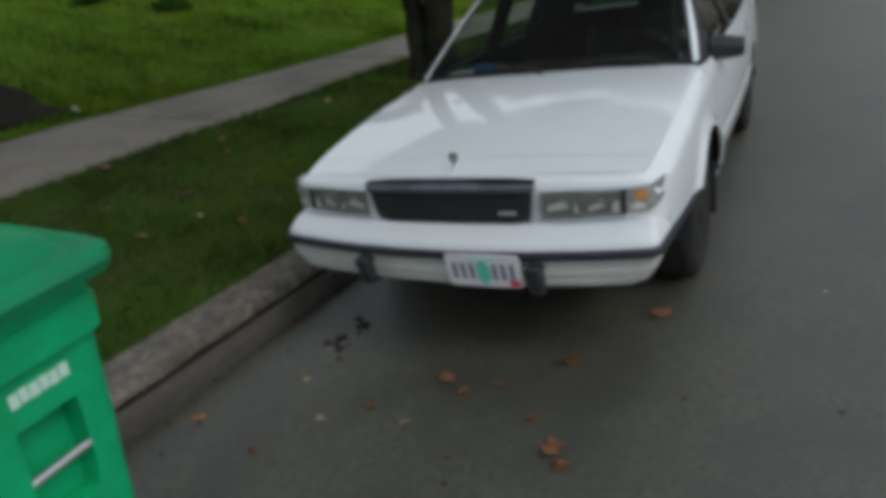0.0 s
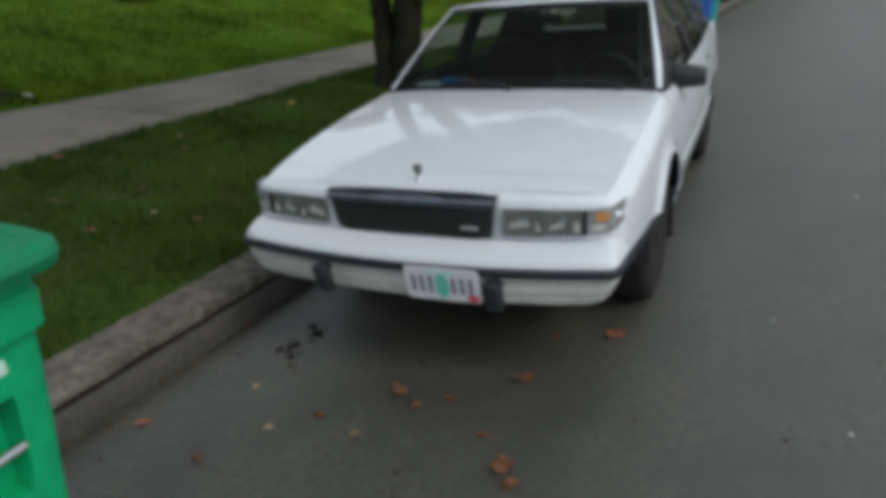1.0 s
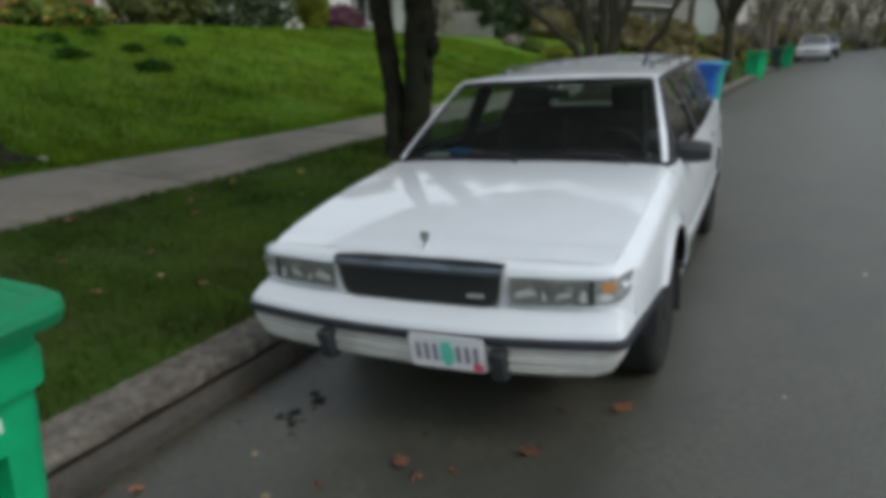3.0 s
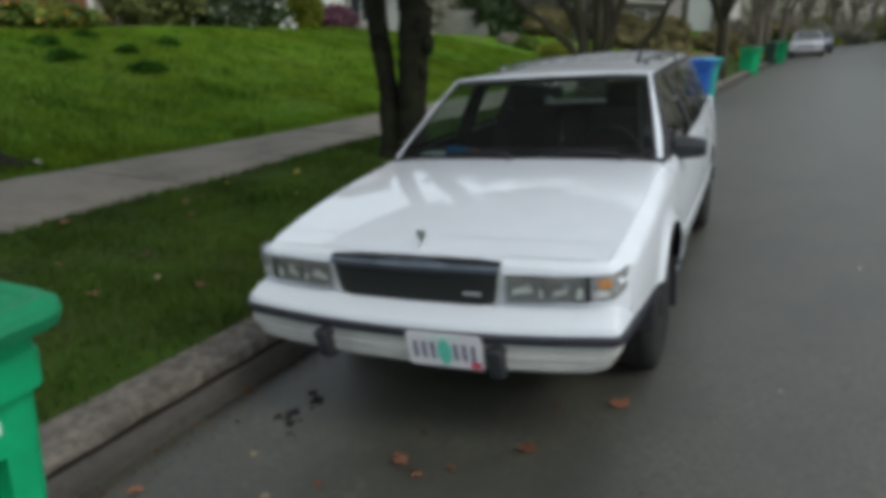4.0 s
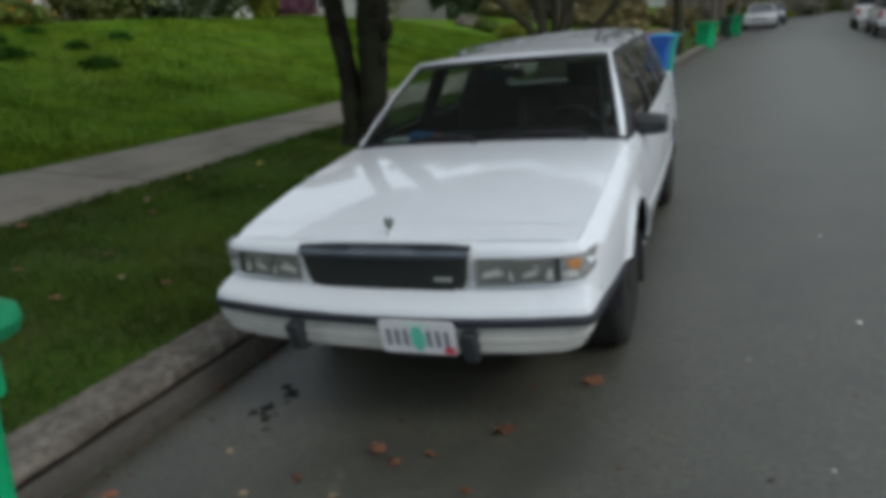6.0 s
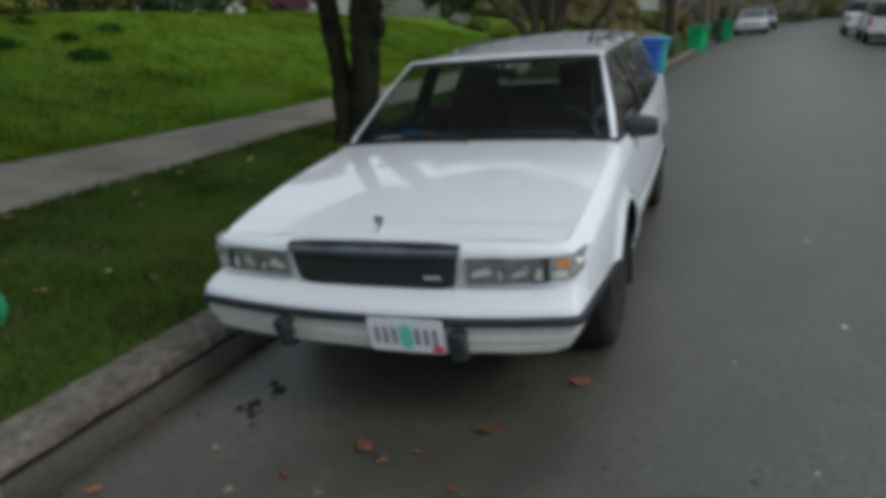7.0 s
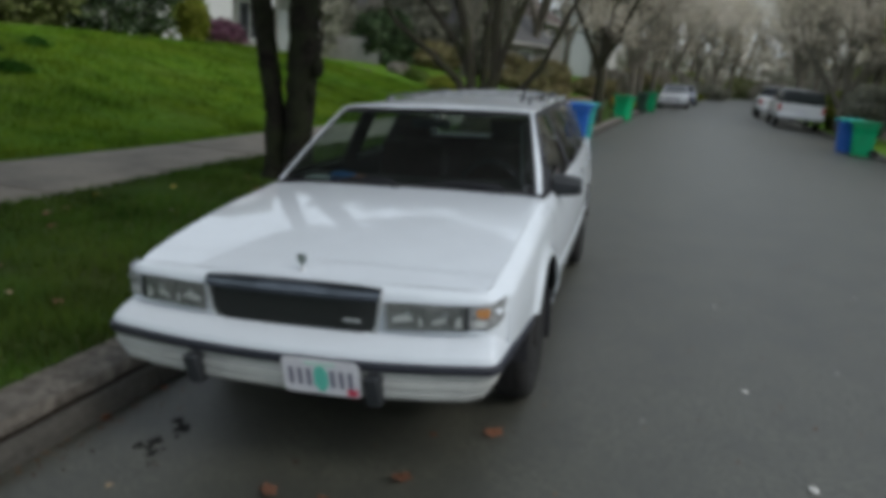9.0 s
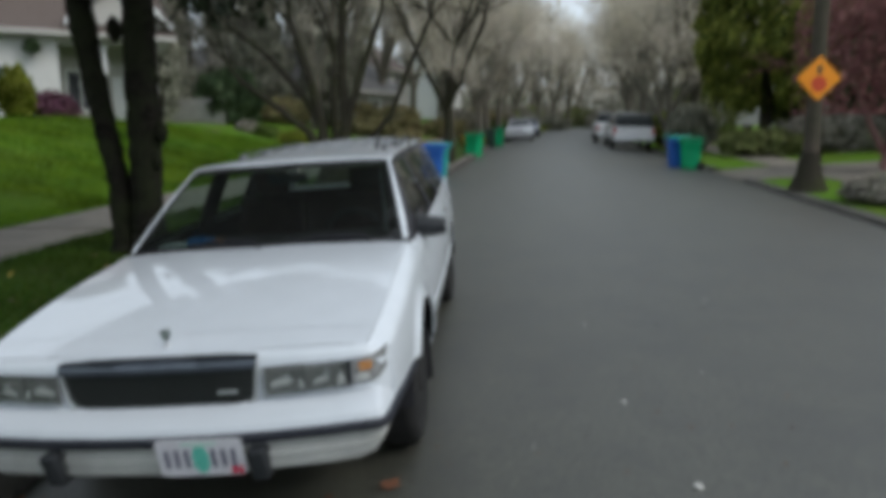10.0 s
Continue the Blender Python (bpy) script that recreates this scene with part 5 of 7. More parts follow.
def leaf_cloud(name, centres, size, mat, rnd, stretch=1.5, up=0.0):
    """Many small folded leaves round the given places."""
    n = len(centres)
    c = np.asarray(centres)
    d = rnd.normal(size=(n, 3))
    d[:, 2] += up
    d /= np.linalg.norm(d, axis=1)[:, None]
    e = np.cross(d, rnd.normal(size=(n, 3)))
    e /= np.linalg.norm(e, axis=1)[:, None]
    s = (size * rnd.uniform(0.55, 1.25, n))[:, None]
    quad = np.stack([c - d * s * stretch / 2, c + e * s / 2, c + d * s * stretch / 2, c - e * s / 2], 1).reshape(-1, 3)
    me = bpy.data.meshes.new(name)
    me.vertices.add(4 * n)
    me.vertices.foreach_set("co", quad.ravel())
    me.loops.add(4 * n)
    me.loops.foreach_set("vertex_index", np.arange(4 * n))
    me.polygons.add(n)
    me.polygons.foreach_set("loop_start", np.arange(n) * 4)
    me.update(calc_edges=True)
    me.validate()
    me.materials.append(mat)
    return me


def grow(rnd, wood, twigs, p, d, length, r, depth, spread=0.7, up=0.12, droop=0.0, fine=0.012, sprout=6, kids=(2, 4)):
    """A branch with its side branches; the last two orders go into the twigs."""
    steps = 5 if depth > 1 else 3
    pts, radii = [p.copy()], [r]
    for i in range(steps):
        d = (d + Vector((rnd.gauss(0, 0.13), rnd.gauss(0, 0.13), rnd.gauss(0, 0.10) + up - droop))).normalized()
        p = p + d * (length / steps)
        pts.append(p.copy())
        radii.append(max(fine * 0.5, r * (1 - 0.55 * (i + 1) / steps)))
    if depth == 0:
        twigs.tube([pts[0], pts[2], pts[-1]], [radii[0], radii[2], radii[-1] * 0.6], 3)
        for k in range(sprout):
            q = pts[rnd.randint(1, steps)]
            e = (d + Vector((rnd.gauss(0, 0.6), rnd.gauss(0, 0.6), rnd.gauss(0.05, 0.5)))).normalized()
            twigs.sliver(q, q + e * length * rnd.uniform(0.45, 1.05), fine * rnd.uniform(0.3, 0.5))
        return
    (wood if depth > 1 else twigs).tube(pts, radii, 7 if depth > 2 else 4 if depth > 1 else 3)
    for k in range(rnd.randint(*kids) + (1 if depth == 1 else 0)):
        i = rnd.randint(2, steps)
        side = Vector((rnd.gauss(0, 1), rnd.gauss(0, 1), rnd.gauss(0.15, 0.6))).normalized()
        nd = (d * (1 - spread * 0.55) + side * spread).normalized()
        grow(rnd, wood, twigs, pts[i], nd, length * rnd.uniform(0.5, 0.78), max(fine, radii[i] * rnd.uniform(0.5, 0.75)), depth - 1, spread, up, droop, fine, sprout, kids)


def plain_tree(name, label, m, stems, bark, twig_mat, seed, depth=4, spread=0.7, up=0.12, fine=0.012, group="", kids=(2, 4), droop=0.0, sub=0.8, sprout=6):
    """A bare tree: stems are lists of (x, y, z, radius) from the ground up; each goes on into branches."""
    rnd = random.Random(seed)
    t = thing(name, label, "tree", group, m=m)
    trunk, limbs, twigs = Bunch(), Bunch(), Bunch()
    for stem, reach in stems:
        pts = [Vector(q[:3]) for q in stem]
        fpts, frad = [], []
        for i in range(len(pts) - 1):
            for k in range(8):
                s = k / 8
                fpts.append(pts[i].lerp(pts[i + 1], s) + Vector((rnd.gauss(0, 1), rnd.gauss(0, 1), 0)) * stem[i][3] * 0.03)
                frad.append((stem[i][3] * (1 - s) + stem[i + 1][3] * s) * rnd.uniform(0.95, 1.06))
        fpts.append(pts[-1])
        frad.append(stem[-1][3])
        trunk.tube(fpts, frad, 22)
        d = (pts[-1] - pts[-2]).normalized()
        for k in range(3):
            nd = (d + Vector((rnd.gauss(0, 0.35), rnd.gauss(0, 0.35), rnd.uniform(0, 0.25)))).normalized()
            grow(rnd, limbs, twigs, pts[-1] - d * 0.05, nd, reach * rnd.uniform(0.8, 1.1), stem[-1][3] * sub, depth, spread, up, droop, fine, sprout, kids)
    rough = []
    for v in trunk.v:
        q = Vector(v)
        rough.append(tuple(q + noise.noise_vector(q * 4.0) * 0.016 + noise.noise_vector(Vector((q.x * 16, q.y * 16, q.z * 5))) * 0.012))
    trunk.v = rough
    for nm, b, mt in (("trunk", trunk, bark), ("branchwork", limbs, bark), ("twig_mass", twigs, twig_mat)):
        if b.v:
            o = new(nm, b.mesh(nm, mt))
            o.parent = t
            if nm != "trunk":
                o["kind"] = "stuff"
    return t


# the two-stemmed street tree beside the wagon
G = land(-2.95, 5.4)
street_tree = plain_tree("street_tree", "dark-barked street tree with two upright stems on the verge", pose(0, 0, 0), [
    ([(-2.91, 5.4, G - 0.05, 0.17), (-2.91, 5.4, 0.5, 0.125), (-2.93, 5.4, 1.0, 0.12), (-3.01, 5.4, 1.45, 0.12), (-3.13, 5.4, 2.1, 0.13), (-3.25, 5.42, 2.95, 0.135), (-3.40, 5.5, 4.1, 0.12)], 2.6),
    ([(-2.62, 5.42, G - 0.05, 0.23), (-2.63, 5.42, 0.5, 0.175), (-2.63, 5.42, 1.0, 0.17), (-2.62, 5.42, 1.5, 0.172), (-2.62, 5.42, 2.1, 0.175), (-2.60, 5.42, 2.95, 0.17), (-2.45, 5.4, 4.3, 0.14)], 2.9),
], BARK_DARK, TWIG_GREY, 4, depth=4, up=0.06, spread=0.8, kids=(3, 4), fine=0.009)
knob = Bunch()
for x, y, z, r in ((-2.40, 5.36, 1.55, 0.07), (-2.84, 5.34, 2.62, 0.08), (-2.46, 5.34, 1.25, 0.06)):
    knob.tube([Vector((x, y, z - r * 1.8)), Vector((x, y, z - r)), Vector((x, y, z)), Vector((x, y, z + r)), Vector((x, y, z + r * 1.8))], [r * 0.2, r * 0.85, r, r * 0.85, r * 0.2], 10)
o = new("burl", knob.mesh("burl", BARK_DARK))
o.parent, o["kind"] = street_tree, "stuff"

# its dark evergreen crown, with gaps, unseen, reaching low over verge and kerb for shade
cr = np.random.default_rng(6)
pts = []
while len(pts) < 30000:
    q = cr.normal(size=3)
    q /= np.linalg.norm(q)
    q *= cr.uniform(0.2, 1.0) ** 0.45
    if noise.noise((q[0] * 3.1, q[1] * 4.3, q[2] * 3.1 + 4)) > -0.06 and q[2] > -0.85:
        # Skewed towards the wagon so that hood and windshield mirror dark leaves.
        pts.append((-2.5 + q[0] * 2.9 + 0.9 * q[1], 2.0 + q[1] * 6.4, 5.4 + q[2] * 2.2))
o = new("crown", leaf_cloud("crown", pts, 0.18, LEAF_DARK, cr))
o.parent, o["kind"] = street_tree, "stuff"
# a hanging spray of leaves off that tree
spray_r = np.random.default_rng(5)
pts = np.array([(-2.0, 6.0, 2.98)]) + spray_r.normal(size=(120, 3)) * (0.27, 0.2, 0.12)
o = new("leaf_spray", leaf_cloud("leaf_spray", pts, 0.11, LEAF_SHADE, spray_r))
o.parent, o["kind"] = street_tree, "stuff"

# the spreading tree behind the wagon
G = land(-2.4, 14)
plain_tree("spreading_tree", "bare spreading street tree with many limbs from a short trunk", pose(-2.4, 14, 0), [
    ([(0, 0, G - 0.05, 0.42), (0, 0, G + 0.35, 0.34), (0.0, 0, 0.95, 0.27)], 0.1),
    ([(-0.12, 0, 0.8, 0.115), (-0.55, 0, 1.5, 0.095), (-1.2, 0.1, 2.0, 0.08), (-2.2, 0.2, 2.7, 0.055)], 2.1),
    ([(-0.15, 0.05, 0.8, 0.135), (-0.28, 0.1, 1.7, 0.12), (-0.55, 0.2, 2.7, 0.09), (-1.0, 0.3, 4.0, 0.06)], 2.4),
    ([(-0.3, 0.1, 1.6, 0.09), (-0.7, 0.25, 2.3, 0.075), (-1.5, 0.3, 3.2, 0.06), (-2.4, 0.3, 3.9, 0.04)], 2.0),
    ([(0.12, 0, 0.8, 0.145), (0.3, 0, 1.7, 0.135), (0.22, 0, 2.6, 0.10), (0.28, -0.1, 4.2, 0.07)], 2.5),
    ([(0.25, 0, 1.5, 0.10), (0.45, -0.1, 2.1, 0.08), (0.75, -0.1, 3.0, 0.065), (1.2, -0.2, 4.2, 0.048)], 2.2),
    ([(0.2, 0, 0.8, 0.10), (0.8, 0.1, 1.3, 0.075), (1.3, 0.1, 1.9, 0.065), (1.65, 0.1, 2.8, 0.055), (2.2, 0, 4.0, 0.04)], 1.9),
    ([(0.0, 0.15, 0.8, 0.10), (-0.1, 0.6, 2.2, 0.08), (-0.2, 1.2, 3.4, 0.06)], 2.0),
], BARK_GREY, TWIG_DARK, 11, depth=4, up=0.05, spread=0.85, kids=(3, 4), fine=0.0085, sprout=6)

# the slim tree past the blue bin
G = land(-0.3, 22)
plain_tree("slim_tree", "slim bare street tree with mossy brown bark", pose(-0.3, 22, 0), [
    ([(0.05, 0, G - 0.05, 0.22), (0.05, 0, 1.0, 0.16), (0.03, 0, 1.9, 0.15), (0.0, 0, 2.3, 0.15)], 1.4),
    ([(0, 0, 2.1, 0.12), (-0.35, 0, 2.8, 0.09), (-0.9, 0, 3.9, 0.07)], 2.4),
    ([(0, 0, 2.1, 0.12), (0.12, 0, 3.0, 0.1), (0.2, 0, 4.2, 0.08)], 2.6),
    ([(0, 0, 2.2, 0.1), (0.4, 0.1, 3.2, 0.08), (0.9, 0.1, 4.4, 0.06)], 2.2),
], BARK_GREY, TWIG, 21, depth=3, up=0.06, spread=0.7, kids=(3, 5), fine=0.008, sprout=12)

# far trees along both sides, from three grown forms
forms = []
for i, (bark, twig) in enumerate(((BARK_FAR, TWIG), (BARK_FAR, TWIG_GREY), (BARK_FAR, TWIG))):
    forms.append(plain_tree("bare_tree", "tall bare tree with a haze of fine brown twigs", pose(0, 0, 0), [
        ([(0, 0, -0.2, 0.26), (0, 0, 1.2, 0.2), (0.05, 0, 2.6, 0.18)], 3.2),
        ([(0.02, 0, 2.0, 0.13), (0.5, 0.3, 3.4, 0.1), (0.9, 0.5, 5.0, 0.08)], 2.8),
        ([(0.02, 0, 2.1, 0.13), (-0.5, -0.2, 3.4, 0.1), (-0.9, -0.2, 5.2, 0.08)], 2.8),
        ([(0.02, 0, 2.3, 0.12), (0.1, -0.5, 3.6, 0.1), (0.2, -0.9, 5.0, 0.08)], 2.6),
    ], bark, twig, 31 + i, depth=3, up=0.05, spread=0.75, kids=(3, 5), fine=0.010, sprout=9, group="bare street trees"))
rows_of_trees = []
rt = random.Random(8)
for y in (31, 38, 45, 52, 58, 64, 70, 77, 84, 92, 100):
    rows_of_trees.append((LEFT + bend(y) - rt.uniform(1.4, 2.6), y + rt.uniform(-1, 1), rt.uniform(0.95, 1.3)))
    rows_of_trees.append((RIGHT + bend(y) + rt.uniform(1.2, 2.6), y + 3 + rt.uniform(-1, 1), rt.uniform(0.95, 1.25)))
for y in (34, 42, 50, 58, 66, 75, 85, 95):
    rows_of_trees.append((LEFT + bend(y) - rt.uniform(7, 13), y + rt.uniform(-2, 2), rt.uniform(1.1, 1.5)))
    rows_of_trees.append((RIGHT + bend(y) + rt.uniform(6, 13), y + rt.uniform(-2, 2), rt.uniform(1.1, 1.5)))
for x, y in ((5, 108), (-3, 112), (-10, 105), (-18, 110), (12, 112), (20, 116), (28, 110), (36, 106), (0, 118), (16, 122), (-26, 104), (44, 104), (9, 126), (24, 125)):
    rows_of_trees.append((x + bend(60) * 0.5, y, rt.uniform(1.4, 1.9)))
used = set()
for i, (x, y, s) in enumerate(rows_of_trees):
    k = i % 3
    z = (land(x, y) if x < LEFT + bend(y) else land_r(x, y)) if y < 128 else 2.0
    m = pose(x, y, z - 0.05, 0, 0, rt.uniform(0, 360)) @ Matrix.Diagonal((s, s, s * rt.uniform(0.9, 1.1), 1))
    if k in used:
        c = copy_thing(forms[k], Matrix())
        c.matrix_basis = m
    else:
        used.add(k)
        forms[k].matrix_basis = m


def shrub(name, label, x, y, z, rx, ry, h, mat, n, size, seed, group="", blossom=None, share=0.0, base=0.0, gaps=0.45):
    """A rounded bush: short stems and a crown of many leaves with an uneven outline."""
    rnd = np.random.default_rng(seed)
    t = thing(name, label, "shrub" if h < 4 else "tree", group, m=pose(x, y, z))
    d = rnd.normal(size=(n * 2, 3))
    d /= np.linalg.norm(d, axis=1)[:, None]
    keep, out = [], []
    for q in d:
        k = noise.noise((q[0] * 2.6 + seed, q[1] * 2.6, q[2] * 2.6)) + 0.5 * noise.noise((q[0] * 6 + seed, q[1] * 6, q[2] * 6))
        if k > -gaps:
            rad = (0.80 + 0.28 * k) * rnd.uniform(0.55, 1.0) ** 0.4
            out.append((q[0] * rad * rx, q[1] * rad * ry, base + (h - base) * (0.42 + 0.58 * q[2] * rad)))
        if len(out) >= n:
            break
    out = np.array(out)
    out[:, 2] = np.maximum(out[:, 2], 0.02)
    k = int(len(out) * share)
    o = new("crown", leaf_cloud("crown", out[k:], size, mat, rnd))
    o.parent, o["kind"] = t, "stuff"
    if blossom is not None:
        o = new("blossom", leaf_cloud("blossom", out[:k] * 1.03, size * 1.1, blossom, rnd, 1.0))
        o.parent, o["kind"] = t, "stuff"
    stems, rr = Bunch(), random.Random(seed)
    for i in range(5 if h < 4 else 1):
        a = rr.uniform(0, 6.28)
        s = 0.25 if h < 4 else 0.05
        stems.tube([Vector((0, 0, -0.1)), Vector((math.cos(a) * rx * s, math.sin(a) * ry * s, h * 0.45)), Vector((math.cos(a) * rx * s * 2, math.sin(a) * ry * s * 2, h * 0.85))], [0.03 * h, 0.02 * h, 0.008 * h], 6)
    o = new("stem", stems.mesh("stem", BARK_GREY))
    o.parent, o["kind"] = t, "stuff"
    return t


def bed(name, label, cat, x, y, *a, **k):
    return shrub(name, label, x, y, (land(x, y) if x < 2 else land_r(x, y)) - 0.02, *a, **k)


# planting in front of the houses
bed("green_shrub", "loose green garden shrub below the house wall", "shrub", -13.2, 12.5, 1.3, 1.25, 2.2, LEAF_OLIVE, 6000, 0.12, 41)
bed("dark_shrub", "dark evergreen shrub with white blossom", "shrub", -13.3, 15.6, 1.5, 2.4, 2.8, LEAF_DARK, 11000, 0.11, 42, blossom=PETAL_WHITE, share=0.2, gaps=0.6)
bed("lime_shrub", "yellow-green clipped shrub beside the house", "shrub", -12.9, 18.75, 0.6, 0.55, 1.7, LEAF_LIME, 4500, 0.10, 43)
bed("mauve_heather", "rounded mauve flowering heather", "shrub", -13.0, 20.8, 0.8, 1.0, 1.1, PETAL_PINK, 4500, 0.08, 44)
bed("green_shrub", "low mixed green shrub under the brown wall", "shrub", -13.3, 9.4, 0.9, 1.6, 0.7, LEAF_GREEN, 3500, 0.10, 45, blossom=PETAL_YELLOW, share=0.10)
bed("green_shrub", "low dark shrub at the lawn's end", "shrub", -13.4, 6.0, 1.1, 1.5, 0.9, LEAF_DARK, 3000, 0.11, 46, blossom=PETAL_YELLOW, share=0.06)
bed("dark_shrub", "dark shrub at the lawn's edge", "shrub", -13.6, 3.2, 1.3, 1.6, 1.4, LEAF_GREEN, 3000, 0.12, 47)
bed("dark_shrub", "broad dark evergreen shrub near the steps", "shrub", -10.2, 29.0, 1.7, 1.4, 2.7, LEAF_DARK, 7000, 0.13, 48)
bed("dark_shrub", "dark shrub with white blossom beside the steps", "shrub", -11.5, 29.8, 0.7, 0.6, 0.9, LEAF_DARK, 1800, 0.10, 49, blossom=PETAL_WHITE, share=0.3)
bed("dark_shrub", "tall grey-green garden conifer", "tree", -11.5, 37.0, 2.4, 2.0, 5.2, LEAF_CONIFER, 7000, 0.17, 50)
bed("dark_shrub", "tall grey-green conifer between the houses", "tree", -7.8, 38.0, 1.8, 1.8, 6.0, LEAF_CONIFER, 6000, 0.17, 51)
bed("green_shrub", "low clipped green shrub in the mulch", "shrub", -6.3, 25.0, 0.75, 0.7, 0.62, LEAF_LIME, 2200, 0.08, 52)
bed("green_shrub", "small round green shrub in the mulch", "shrub", -7.5, 25.5, 0.55, 0.5, 0.6, LEAF_GREEN, 1500, 0.08, 53)
bed("green_shrub", "rusty little shrub in the bed", "shrub", -8.4, 26.0, 0.55, 0.5, 0.55, HEATHER, 1500, 0.08, 54)
bed("lime_shrub", "yellow-green shrub beside the spreading tree", "shrub", -4.4, 24.5, 1.1, 0.8, 0.75, LEAF_LIME, 2500, 0.09, 55)
bed("lime_shrub", "yellow shrub near the far bins", "shrub", 0.2, 34.0, 0.7, 0.6, 0.8, PETAL_YELLOW, 1600, 0.09, 56)
bed("green_shrub", "green hedge far along the street", "shrub", 0.9, 60.0, 2.2, 1.2, 1.3, LEAF_GREEN, 2500, 0.14, 57)
bed("green_shrub", "bright green far shrub at the bend", "shrub", 4.3, 66.0, 2.2, 1.2, 1.0, LEAF_LIME, 2000, 0.14, 58)
bed("dark_shrub", "dark hedge far along the street", "shrub", 6.0, 75.0, 4.0, 2.0, 1.8, LEAF_CONIFER, 4000, 0.2, 59)

# across the street
bed("evergreen_tree", "large yellow-green evergreen across the street", "tree", 11.6, 26.5, 3.3, 2.8, 8.6, LEAF_EVERGREEN, 46000, 0.12, 61, base=1.5, gaps=0.3)
bed("evergreen_tree", "dark evergreen behind the pole", "tree", 14.2, 27.0, 2.5, 2.4, 7.2, LEAF_DARK, 12000, 0.18, 62, base=0.0)
bed("evergreen_tree", "dark evergreen further back", "tree", 17.5, 24.0, 3.0, 3.0, 7.0, LEAF_DARK, 10000, 0.2, 63, base=0.2)
bed("dark_shrub", "dark shrub below the evergreen", "shrub", 10.9, 24.6, 2.0, 1.0, 1.1, LEAF_OLIVE, 4500, 0.11, 64)
bed("dark_shrub", "dark brownish hedge behind the far lawn", "shrub", 13.9, 25.0, 3.0, 1.0, 1.5, HEATHER, 5000, 0.13, 65)
bed("dark_shrub", "dark ivy-covered undergrowth by the pickup", "shrub", 9.9, 30.5, 1.2, 1.3, 2.2, LEAF_CONIFER, 4500, 0.12, 66)
bed("dark_shrub", "olive shrub behind the pickup", "shrub", 10.0, 34.0, 1.6, 1.5, 2.0, LEAF_EVERGREEN, 4000, 0.14, 67)
bed("grey_heather", "low grey-brown heather bush on the far verge", "shrub", 8.05, 11.0, 0.75, 1.0, 0.5, HEATHER, 4500, 0.07, 68)
bed("grey_heather", "second low grey-brown heather bush on the verge", "shrub", 8.5, 9.4, 0.8, 1.0, 0.48, HEATHER, 4000, 0.07, 69)
G = land_r(11.2, 17)
plum = plain_tree("plum_tree", "reddish purple-leaved plum tree with pinkish stems", pose(11.2, 17, 0), [
    ([(0, 0, G - 0.05, 0.15), (0, 0, G + 0.4, 0.12)], 0.2),
    ([(0, 0, G + 0.3, 0.09), (-0.5, 0, G + 1.2, 0.075), (-0.95, 0.1, G + 2.4, 0.06)], 2.0),
    ([(0, 0, G + 0.3, 0.09), (0.1, 0.1, G + 1.4, 0.075), (0.0, 0.1, G + 2.8, 0.06)], 2.0),
    ([(0, 0, G + 0.3, 0.09), (0.6, 0, G + 1.1, 0.07), (1.2, 0, G + 2.3, 0.06)], 2.0),
    ([(0, 0, G + 0.3, 0.08), (-0.2, -0.6, G + 1.1, 0.07), (-0.4, -1.2, G + 2.3, 0.06)], 2.0),
], material("pinkish_bark", (0.20, 0.10, 0.095), (0.27, 0.15, 0.14), 0.85, grain=20), TWIG_RED, 71, depth=3, up=0.04, spread=0.85, kids=(4, 5), fine=0.014)
pr = np.random.default_rng(77)
pl = np.clip(pr.normal(size=(5200, 3)), -1.5, 1.5) * (1.25, 1.0, 1.0) + (11.2, 17.0, G + 3.0)
pl[:, 2] = np.maximum(pl[:, 2], G + 0.9)
o = new("crown", leaf_cloud("crown", pl - (11.2, 17.0, 0), 0.11, island_material("plum_leaves", [(0.14, 0.055, 0.06), (0.22, 0.09, 0.095), (0.31, 0.145, 0.14), (0.4, 0.22, 0.2)], 0.8, 0.2), pr))
o.parent, o["kind"] = plum, "stuff"
plain_tree("dark_tree", "dark bare tree with low limbs beside the pickup", pose(9.35, 32.5, 0), [
    ([(0, 0, 0.4, 0.26), (0, 0, 1.2, 0.2), (0.05, 0, 2.2, 0.17)], 2.6),
    ([(0, 0, 1.4, 0.13), (-0.6, 0, 2.4, 0.1), (-1.3, 0, 3.4, 0.08)], 2.6),
    ([(0, 0, 1.6, 0.13), (0.5, 0, 2.6, 0.1), (1.1, 0, 3.8, 0.08)], 2.6),
], BARK_FAR, TWIG, 72, depth=3, up=0.03, spread=0.8, kids=(4, 5), fine=0.010, sprout=10)


